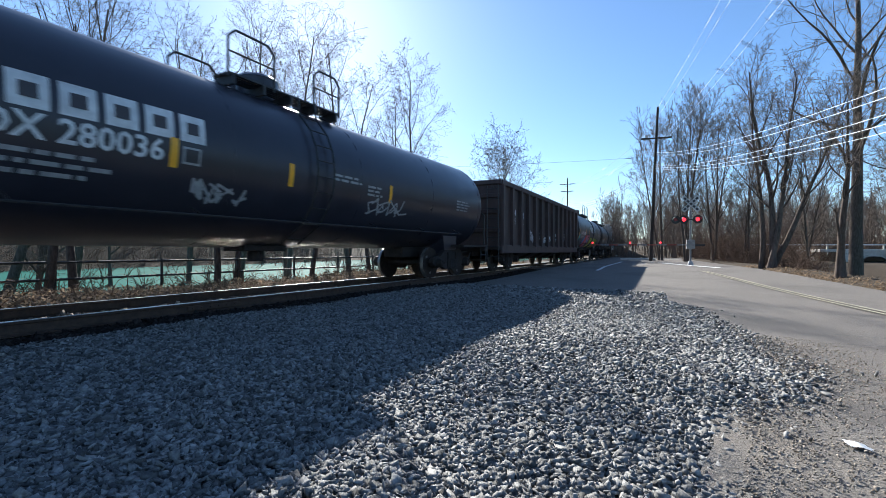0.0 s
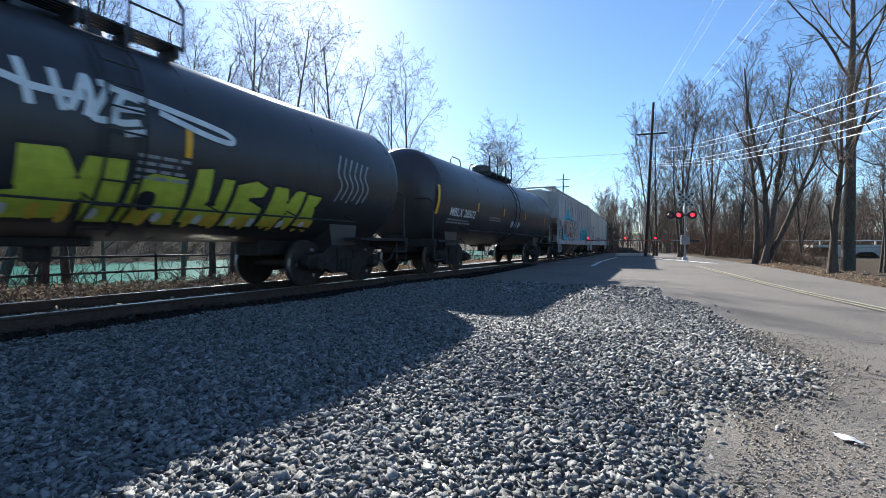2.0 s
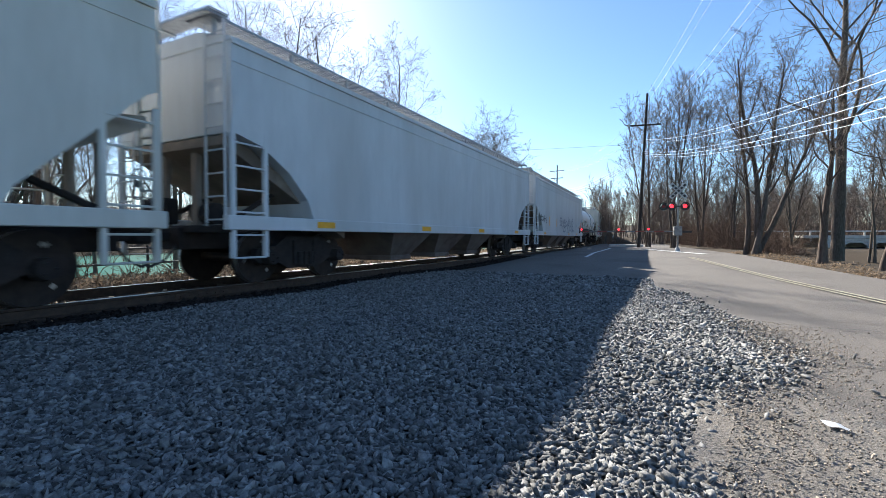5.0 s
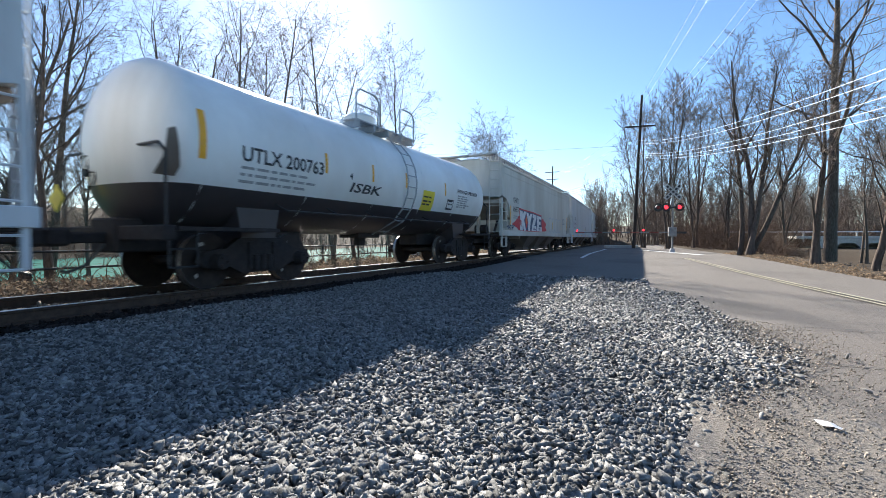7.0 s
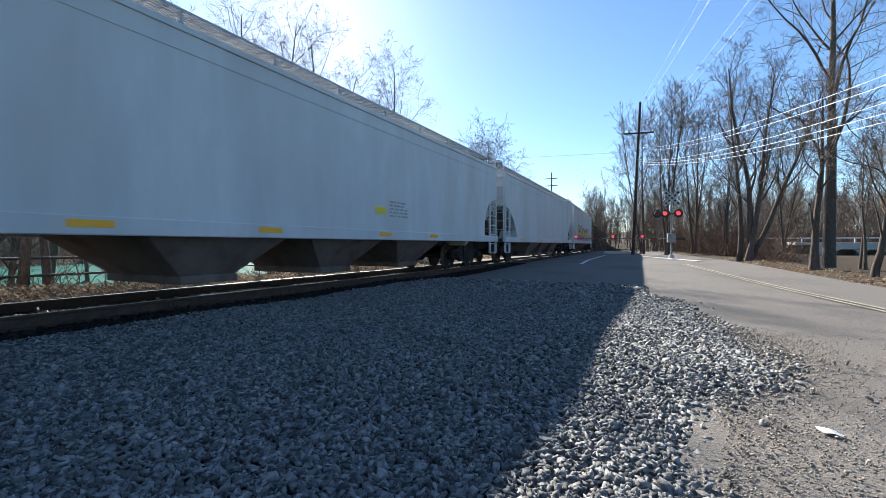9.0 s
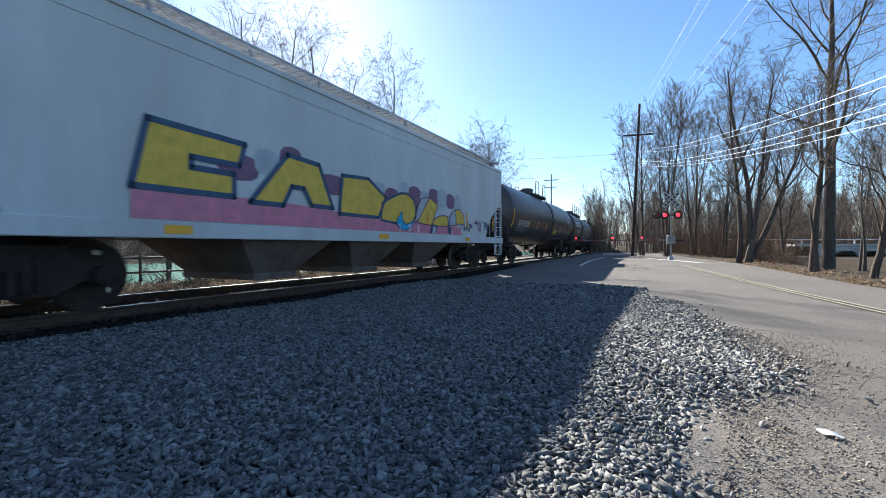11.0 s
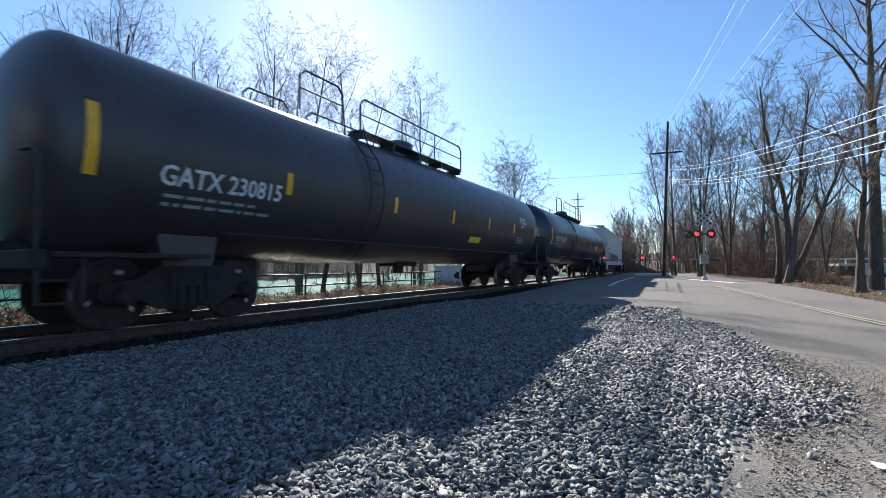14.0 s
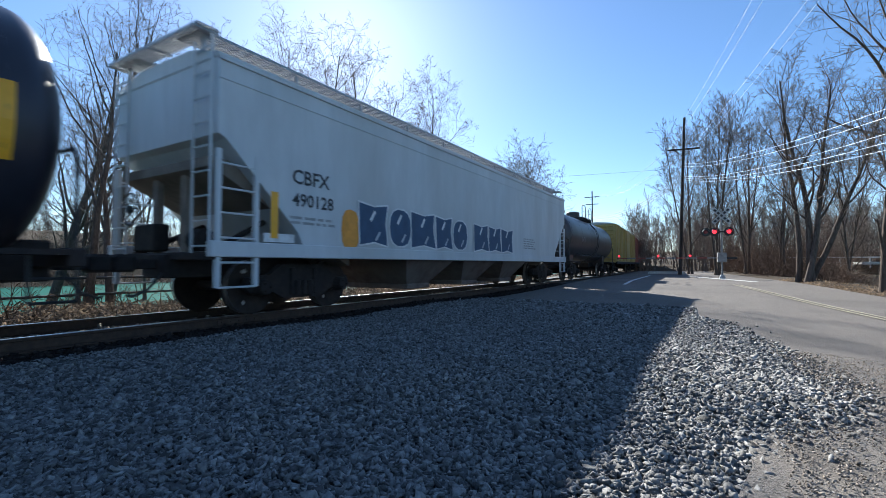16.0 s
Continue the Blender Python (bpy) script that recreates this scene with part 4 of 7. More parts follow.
    for b in range(bays):                                        # discharge bays
        yc = -a + 4.4 + span * (b + 0.5)
        bm = bmesh.new()
        h = span * 0.41
        up = [bm.verts.new(c) for c in ((-1.44, yc - h, 0.98), (1.44, yc - h, 0.98), (1.44, yc + h, 0.98), (-1.44, yc + h, 0.98))]
        lo = [bm.verts.new(c) for c in ((-0.95, yc - 0.45, 0.32), (0.95, yc - 0.45, 0.32), (0.95, yc + 0.45, 0.32), (-0.95, yc + 0.45, 0.32))]
        bm.faces.new(up)
        bm.faces.new(list(reversed(lo)))
        for i in range(4):
            j = (i + 1) % 4
            bm.faces.new((up[j], up[i], lo[i], lo[j]))
        box(bm, -1.02, 1.02, yc - 0.50, yc + 0.50, 0.22, 0.35, 0.02)
        rod(bm, (-0.9, yc - 0.3, 0.27), (0.9, yc - 0.3, 0.27), 0.035, 6)
        bmesh.ops.recalc_face_normals(bm, faces=bm.faces[:])
        part("discharge_bay", bm, M["bay"], car)
    running_gear(car, length, length - 5.0)
    return car


def gondola_car(name, label, length, body):
    """A high-sided open car with outside posts."""
    car = wagon(name, label)
    a, eave = length / 2 - 0.6, 3.36
    for sx in (-1, 1):
        part("side_sheet", box(bmesh.new(), sx * 1.36, sx * 1.42, -a, a, 0.85, eave), M[body], car)
    for sgn in (-1, 1):
        part("end_sheet", box(bmesh.new(), -1.355, 1.355, sgn * a - 0.04, sgn * a + 0.04, 1.0, eave), M[body], car)
    part("floor", box(bmesh.new(), -1.355, 1.355, -a, a, 0.86, 0.94), M[body], car)
    for sx in (-1, 1):
        bm = bmesh.new()
        box(bm, sx * 1.36, sx * 1.55, -a - 0.05, a + 0.05, eave - 0.06, eave + 0.14, 0.02)
        part("top_rail", bm, M[body], car)
        bm = bmesh.new()
        box(bm, sx * 1.40, sx * 1.52, -a, a, 0.72, 1.05, 0.02)
        part("side_sill", bm, M[body], car)
        for y in np.linspace(-a + 0.12, a - 0.12, 14):
            bm = bmesh.new()
            prism(bm, [(y - 0.10, 1.0), (y + 0.10, 1.0), (y + 0.10, eave), (y - 0.10, eave)], sx * 1.41, sx * 1.56)
            part("side_post", bm, M[body], car)
    for sgn in (-1, 1):
        bm = bmesh.new()
        box(bm, -1.5, 1.5, sgn * a - 0.12, sgn * a + 0.12, eave - 0.04, eave + 0.14, 0.02)
        for z in (1.6, 2.3, 2.9):
            box(bm, -1.42, 1.42, sgn * a - 0.14, sgn * a + 0.14, z - 0.08, z + 0.08, 0.02)
        part("end_rib", bm, M[body], car)
        for sx in (-1, 1):
            bm = bmesh.new()
            for dx in (1.45, 1.0):
                rod(bm, (sx * dx, sgn * (a + 0.25), 0.5), (sx * dx, sgn * (a + 0.25), eave - 0.1), 0.022, 5)
            for z in np.arange(0.6, eave - 0.1, 0.36):
                rod(bm, (sx * 1.45, sgn * (a + 0.25), z), (sx * 1.0, sgn * (a + 0.25), z), 0.017, 5)
            for z in (1.2, 2.4, eave - 0.15):
                rod(bm, (sx * 1.2, sgn * (a + 0.25), z), (sx * 1.2, sgn * a, z), 0.02, 5)
            part("end_ladder", bm, M["black_iron"], car)
        bm = bmesh.new()
        box(bm, -0.34, 0.34, min(sgn * (a - 3), sgn * (a + 0.1)), max(sgn * (a - 3), sgn * (a + 0.1)), 0.62, 0.95, 0.02)
        box(bm, -1.45, 1.45, sgn * (a + 0.1) - 0.12, sgn * (a + 0.1) + 0.12, 0.85, 1.0, 0.02)
        part("end_sill", bm, M["truck"], car)
    for y in np.linspace(-a + 4.2, a - 4.2, 4):
        bm = bmesh.new()
        up = [(-1.35, y - 0.9, 0.86), (1.35, y - 0.9, 0.86), (1.35, y + 0.9, 0.86), (-1.35, y + 0.9, 0.86)]
        lo = [(-0.5, y - 0.4, 0.42), (0.5, y - 0.4, 0.42), (0.5, y + 0.4, 0.42), (-0.5, y + 0.4, 0.42)]
        u = [bm.verts.new(c) for c in up]
        d = [bm.verts.new(c) for c in lo]
        bm.faces.new(d)
        for i in range(4):
            j = (i + 1) % 4
            bm.faces.new((u[j], u[i], d[i], d[j]))
        bmesh.ops.recalc_face_normals(bm, faces=bm.faces[:])
        part("discharge_bay", bm, M["truck"], car)
    running_gear(car, length, length - 5.0)
    return car


def box_car(name, label, length, body):
    car = wagon(name, label)
    a = length / 2 - 0.6
    bm = bmesh.new()
    box(bm, -1.48, 1.48, -a, a, 1.0, 4.0, 0.02)
    part("body", bm, M[body], car)
    bm = bmesh.new()
    for i in range(1):
        pts = [(-1.5, 4.0), (-1.0, 4.13), (0, 4.2), (1.0, 4.13), (1.5, 4.0)]
        f0 = [bm.verts.new((x, -a, z)) for x, z in pts]
        f1 = [bm.verts.new((x, a, z)) for x, z in pts]
        bm.faces.new(f0)
        bm.faces.new(list(reversed(f1)))
        for k in range(5):
            j = (k + 1) % 5
            bm.faces.new((f0[j], f0[k], f1[k], f1[j]))
    bmesh.ops.recalc_face_normals(bm, faces=bm.faces[:])
    part("roof", bm, M["galv"], car)
    for sx in (-1, 1):
        for y in np.linspace(-a + 0.4, a - 0.4, 16):
            if abs(y) < 1.7:
                continue
            bm = bmesh.new()
            box(bm, sx * 1.48, sx * 1.54, y - 0.07, y + 0.07, 1.1, 3.95, 0.01)
            part("side_post", bm, M[body], car)
        bm = bmesh.new()
        box(bm, sx * 1.48, sx * 1.56, -1.5, 1.5, 1.15, 3.9, 0.02)
        for z in (1.6, 2.3, 3.0, 3.6):
            box(bm, sx * 1.55, sx * 1.59, -1.45, 1.45, z - 0.04, z + 0.04, 0.01)
        part("sliding_door", bm, M[body], car)
        bm = bmesh.new()
        box(bm, sx * 1.40, sx * 1.53, -a, a, 0.85, 1.06, 0.02)
        part("side_sill", bm, M["truck"], car)
    for sgn in (-1, 1):
        bm = bmesh.new()
        for z in np.arange(1.3, 3.9, 0.32):
            box(bm, -1.3, 1.3, sgn * a - 0.06, sgn * a + 0.06, z - 0.08, z + 0.08, 0.04)
        part("corrugated_end", bm, M[body], car)
        bm = bmesh.new()
        box(bm, -0.34, 0.34, min(sgn * (a - 3), sgn * (a + 0.1)), max(sgn * (a - 3), sgn * (a + 0.1)), 0.62, 1.0, 0.02)
        part("end_sill", bm, M["truck"], car)
    running_gear(car, length, length - 5.0)
    return car


TRAIN = []                        # (car, place of its middle along the track at the start, length)


def couple(car, front, back):
    TRAIN.append((car, (front + back) / 2, back - front))
    return back


PAINT = ("lettering", "graffiti", "small_print", "reflector", "placard", "logo_block", "label", "rust_streak")


def shift_paint(car, dy):
    """Moves the markings along the car's side."""
    for ob in car.children:
        if ob.name.startswith(PAINT):
            ob.location.y += dy


def reflectors(car, ys, surf, z0, z1, width=0.14):
    for y in ys:
        patch(car, "reflector", y - width / 2, y + width / 2, z0, z1, M["reflector"], surf, 0.042 if surf is on_side and z1 < 1.18 else 0.008, "yellow reflective stripe")


def build_train():
    T, S = on_tank, on_side
    # black tank with the big white company word (drawn as plain blocks)
    c = tank_car("tank_car", "glossy black tank car with bold white lettering blocks", 18.1, "tank_navy", radius=1.45, middle=2.33)
    couple(c, -3.0, 15.1)
    tank_words(c, -4.25)
    shift_paint(c, -0.25)
    # high brown open car
    c = gondola_car("gondola_car", "dark brown ribbed open gondola with faded white lettering", 15.8, "gond_brown")
    couple(c, 15.1, 30.9)
    lettering(c, "EM", -5.45, 2.25, 0.26, M["letter_white"], lambda z, l=0: 1.43)
    lettering(c, "RX", -4.35, 2.20, 0.26, M["letter_white"], lambda z, l=0: 1.43)
    lettering(c, "41", -5.40, 1.90, 0.26, M["letter_white"], lambda z, l=0: 1.43)
    lettering(c, "43", -4.35, 1.86, 0.26, M["letter_white"], lambda z, l=0: 1.43)
    G = lambda z, l=0: 1.436
    for k, (y, w, z, h, n) in enumerate(((-2.95, 0.75, 1.2, 0.55, 4), (-1.36, 0.62, 1.22, 0.58, 4), (-0.66, 0.5, 1.2, 0.34, 4), (0.25, 0.55, 1.27, 0.46, 3), (1.87, 0.5, 1.3, 0.46, 3), (4.08, 0.6, 1.35, 0.5, 3))):
        scrawl(c, y, z, w, h, M["letter_white"], G, 20 + k, n, 0.032)
        scrawl(c, y, z, w, h * 0.6, M["spray_silver"], G, 40 + k, n, 0.025)
    shift_paint(c, -0.425)
    c = tank_car("tank_car", "faded black tank car covered in colourful graffiti", 15.1, "tank_grey", radius=1.45, middle=2.33)
    couple(c, 30.9, 46.0)
    natx(c)
    shift_paint(c, -0.675)
    c = tank_car("tank_car", "plain black tank car with small white stencils", 15.15, "tank_black", radius=1.46, middle=2.34)
    couple(c, 46.0, 61.15)
    lettering(c, "MBLX 28502", -5.28, 1.76, 0.24, M["letter_white"], T, 1.9)
    bars(c, -5.3, 1.62, 1.9, 2, M["letter_faint"], T)
    reflectors(c, (-6.15,), T, 1.75, 2.57)
    reflectors(c, (-3.24, -0.62, 2.2, 5.6), T, 2.0, 2.3, 0.1)
    bars(c, -2.0, 1.85, 1.2, 2, M["letter_faint"], T, seed=5)
    spray(c, 0.75, 1.74, 0.55, 0.24, M["spray_silver"], T, 3)
    spray(c, 1.4, 1.74, 0.5, 0.24, M["spray_silver"], T, 4)
    shift_paint(c, -0.5)
    c = hopper_car("hopper_car", "weathered grey covered hopper with large cartoon graffiti letters", 13.8, "hop_grey", 2)
    couple(c, 61.15, 74.95)
    smog(c)
    c = hopper_car("hopper_car", "pale grey covered hopper with small graffiti tags", 18.5, "hop_cream", 4, end_mat="pale_slope", cut="straight")
    couple(c, 74.95, 93.46)
    lettering(c, "NGRX", -6.9, 2.35, 0.26, M["letter_black"], S)
    lettering(c, "11062", -6.9, 1.95, 0.26, M["letter_black"], S)
    bars(c, -6.9, 1.75, 1.1, 3, M["letter_black"], S)
    reflectors(c, (-7.25,), S, 1.35, 2.1, 0.12)
    for k, (y, m) in enumerate(((-4.6, "amber"), (-3.9, "sky_blue"), (-2.6, "crimson"), (-1.9, "blue"), (-1.2, "crimson"), (-0.5, "silver"), (0.2, "crimson"), (2.4, "silver"), (3.1, "silver"))):
        shape(c, bulb(y, 1.5, 0.62, 0.42 if k > 1 else 0.25, 12, 0.6, 0.15), "spray_" + m, S, 0.008 + 0.001 * k, edge="spray_plum", width=0.025)
        shape(c, bulb(y + 0.03, 1.5, 0.18, 0.14, 8), "spray_chalk", S, 0.026)
    # between the two views: a plain hopper, and the one with the dark outline tags
    c = hopper_car("hopper_car", "pale grey covered hopper, clean sides", 17.2, "hop_white", 3)
    couple(c, 93.46, 110.66)
    reflectors(c, (-6.0, -2, 2, 6), S, 1.0, 1.12, 0.5)
    c = hopper_car("hopper_car", "pale grey covered hopper with outlined silver graffiti", 17.26, "hop_white", 3)
    couple(c, 110.66, 127.92)
    skeeny(c)
    c = tank_car("tank_car", "white tank car with a black lower half", 13.7, "tank_white", "tank_black", radius=1.38, middle=2.31)
    couple(c, 128.2, 141.9)
    utlx(c)
    shift_paint(c, -0.39)
    c = hopper_car("hopper_car", "cream covered hopper with white letters on red graffiti", 17.23, "hop_cream", 3, end_mat="pale_slope", cut="round")
    couple(c, 141.9, 159.13)
    kyze(c)
    shift_paint(c, -0.25)
    c = hopper_car("hopper_car", "clean pale grey covered hopper with black stencils", 19.06, "hop_white", 3, end_mat="pale_slope", cut="round")
    couple(c, 159.13, 178.19)
    lettering(c, "CPCX", -7.19, 2.28, 0.23, M["letter_black"], S, 0.81)
    lettering(c, "816699", -7.19, 1.88, 0.22, M["letter_black"], S, 1.07)
    bars(c, -7.19, 1.68, 0.85, 2, M["letter_black"], S, 0.12, 0.05)
    patch(c, "reflector", -8.9, -8.08, 0.99, 1.09, M["reflector"], S, 0.042, "yellow reflective stripe")
    reflectors(c, (-4.97, -2.33, 1.12, 3.6), S, 1.03, 1.12, 0.5)
    patch(c, "placard", 0.75, 1.2, 1.55, 1.72, M["placard_yellow"], S, 0.007, "yellow warning label")
    bars(c, 1.35, 1.85, 0.9, 5, M["letter_faint"], S, seed=8)
    c = hopper_car("hopper_car", "pale grey covered hopper, plain sides", 18.2, "hop_white", 3)
    couple(c, 178.19, 196.39)
    reflectors(c, (-6.0, -2, 2, 6), S, 1.0, 1.12, 0.5)
    c = hopper_car("hopper_car", "pale grey covered hopper with yellow and pink graffiti", 18.2, "hop_white", 3)
    couple(c, 196.39, 214.58)
    fade(c)
    c = tank_car("tank_car", "black tank car with yellow reflectors and white stencils", 18.62, "tank_black", radius=1.52, middle=2.42)
    couple(c, 214.58, 233.2)
    lettering(c, "GATX 62078", -6.77, 1.80, 0.26, M["letter_white"], T, 1.87)
    bars(c, -6.85, 1.68, 1.8, 2, M["letter_faint"], T, 0.11, 0.05)
    reflectors(c, (-7.75,), T, 1.7, 2.5, 0.16)
    reflectors(c, (-4.78, -2.88, -0.73, 1.75, 3.9, 5.8), T, 1.75, 2.15, 0.16)
    reflectors(c, (8.2,), T, 1.7, 2.4, 0.16)
    patch(c, "placard", 2.0, 2.75, 1.62, 1.85, M["placard_yellow"], T, 0.007, "yellow emergency label")
    lpg(c, 6.3)
    shift_paint(c, -0.3)
    c = tank_car("tank_car", "black tank car with white blocks, tags and a long roof rail", 18.3, "tank_black", long_walk=True, radius=1.5, middle=2.38)
    couple(c, 233.2, 251.5)
    blocks(c, -6.9, 2.50, 3.5, 0.36, 6, T)
    lettering(c, "PROX 35512", -6.3, 1.98, 0.24, M["letter_white"], T, 2.0)
    bars(c, -6.3, 1.8, 1.7, 3, M["letter_faint"], T, 0.1)
    reflectors(c, (-7.4,), T, 1.65, 2.55)
    reflectors(c, (-3.2, -0.2, 2.82, 5.45), T, 2.05, 2.42, 0.09)
    scrawl(c, 1.85, 1.88, 1.35, 0.3, M["spray_silver"], T, 71, 6, 0.04)
    scrawl(c, 0.6, 1.6, 0.8, 0.6, M["spray_silver"], T, 74, 3, 0.03)
    scrawl(c, -1.6, 1.45, 1.6, 0.5, M["letter_faint"], T, 75, 4, 0.03)
    scrawl(c, 3.65, 1.55, 1.7, 0.34, M["letter_faint"], T, 73, 6, 0.04)
    shape(c, bulb(2.45, 1.52, 0.85, 0.2, 12), "spray_silver", T, 0.008)
    patch(c, "placard", 4.43, 5.15, 2.5, 2.68, M["placard_yellow"], T, 0.007, "yellow emergency label")
    bars(c, 5.5, 2.3, 0.9, 3, M["letter_faint"], T, 0.09, seed=9)
    bars(c, 7.0, 1.9, 0.8, 5, M["letter_faint"], T, 0.08, seed=10)
    shape(c, [(-0.1, 2.62), (0.2, 2.66), (4.0, 2.60), (4.0, 2.52), (0.0, 2.54)], "spray_silver", T, 0.006)
    for k, pts in enumerate(([(-1.4, 3.0), (-1.2, 2.85), (-1.35, 2.7), (-1.1, 2.55), (-1.3, 2.35), (-1.2, 2.1), (-1.05, 2.3), (-1.0, 2.6)], [(-1.0, 2.95), (-0.85, 2.8), (-0.95, 2.6), (-0.75, 2.5), (-0.85, 2.35)])):
        brush(c, pts, M["letter_faint"], T, 0.03)
    shift_paint(c, -0.55)
    c = tank_car("tank_car", "black tank car with a long roof walk and yellow stripes", 18.6, "tank_black", long_walk=True)
    couple(c, 251.5, 270.1)
    lettering(c, "GATX 230815", -7.09, 1.92, 0.26, M["letter_white"], T, 1.95)
    bars(c, -7.0, 1.76, 1.8, 2, M["letter_faint"], T, 0.11)
    reflectors(c, (-7.87,), T, 1.9, 2.75, 0.13)
    reflectors(c, (-5.0, -1.9, 0.9, 3.4, 5.7, 8.2), T, 2.05, 2.42, 0.12)
    patch(c, "placard", 2.25, 3.05, 1.58, 1.76, M["placard_yellow"], T, 0.007, "yellow emergency label")
    lpg(c, 6.3)
    shift_paint(c, -0.28)
    c = tank_car("tank_car", "blue-black tank car with a long roof walk", 18.75, "tank_navy", long_walk=True, radius=1.50, middle=2.43)
    couple(c, 270.1, 288.85)
    lettering(c, "CBTX 785589", -7.25, 2.10, 0.25, M["letter_white"], T, 2.05)
    bars(c, -7.2, 1.95, 1.9, 2, M["letter_faint"], T, 0.12)
    reflectors(c, (-8.0,), T, 1.9, 2.7, 0.15)
    reflectors(c, (-5.06, -2.5, 0.14, 2.87, 5.4), T, 2.1, 2.5, 0.12)
    patch(c, "placard", 4.45, 5.14, 1.97, 2.27, M["placard_yellow"], T, 0.007, "yellow emergency label")
    bars(c, 5.75, 2.15, 0.9, 3, M["letter_faint"], T, 0.09, seed=12)
    reflectors(c, (8.0,), T, 1.9, 2.7, 0.16)
    c = hopper_car("hopper_car", "pale grey covered hopper with dark blue graffiti", 18.25, "hop_white", 3, cut="straight")
    couple(c, 289.15, 307.4)
    cbfx(c)
    shift_paint(c, -0.12)
    c = tank_car("tank_car", "short faded black tank car", 14.6, "tank_grey", radius=1.40, middle=2.32)
    couple(c, 307.5, 322.1)
    lettering(c, "GATX", -3.8, 2.1, 0.25, M["letter_faint"], T)
    c = box_car("box_car", "faded yellow boxcar with ribbed sides", 18.0, "box_yellow")
    couple(c, 322.1, 340.1)
    c = box_car("box_car", "brown-red boxcar with ribbed sides", 18.0, "box_red")
    couple(c, 340.1, 358.1)
    c = hopper_car("hopper_car", "pale grey covered hopper, plain sides", 18.2, "hop_white", 3)
    couple(c, 358.1, 376.3)


def lpg(c, y, dz=0.0):
    T = on_tank
    lettering(c, "LIQUEFIED", y, 2.62 + dz, 0.10, M["letter_white"], T)
    lettering(c, "PETROLEUM", y, 2.48 + dz, 0.10, M["letter_white"], T)
    lettering(c, "GAS", y + 0.2, 2.34 + dz, 0.10, M["letter_white"], T)
    bars(c, y - 0.1, 1.9 + dz * 0.5, 0.8, 3, M["letter_faint"], T, 0.08)
    bars(c, y + 1.7, 2.45, 0.9, 5, M["letter_faint"], T, 0.08)


def blocks(c, y, z, width, h, n, surf):
    """The company word as plain white blocks with round counters."""
    w = width / n
    for k in range(n):
        y0 = y + k * w
        patch(c, "logo_block", y0 + 0.03, y0 + w * 0.88, z, z + h, M["letter_white"], surf, 0.006, steps=5)
        patch(c, "logo_block", y0 + w * 0.28, y0 + w * 0.66, z + h * 0.28, z + h * 0.72, M["tank_black"], surf, 0.012)


def tank_words(c, y):
    T = on_tank
    blocks(c, -4.42, 2.33, 2.70, 0.38, 6, T)
    lettering(c, "PROX 280036", -4.62, 2.02, 0.27, M["letter_white"], T, 2.27)
    bars(c, -4.3, 1.86, 1.5, 3, M["letter_faint"], T, 0.11, 0.05)
    reflectors(c, (-2.22, -0.16, 2.86), T, 1.95, 2.35, 0.11)
    patch(c, "label_frame", -2.10, -1.84, 2.02, 2.26, M["letter_faint"], T, 0.007)
    patch(c, "label_frame", -2.07, -1.87, 2.05, 2.23, M["tank_navy"], T, 0.012)
    scrawl(c, -2.05, 1.5, 1.15, 0.36, M["letter_faint"], T, 33, 4, 0.04)
    bars(c, 0.9, 2.3, 1.0, 2, M["letter_faint"], T)
    bars(c, 2.0, 2.2, 0.6, 3, M["letter_faint"], T)
    scrawl(c, 2.0, 1.6, 1.6, 0.45, M["letter_faint"], T, 34, 4, 0.04)
    bars(c, 6.3, 2.3, 1.0, 4, M["letter_faint"], T)


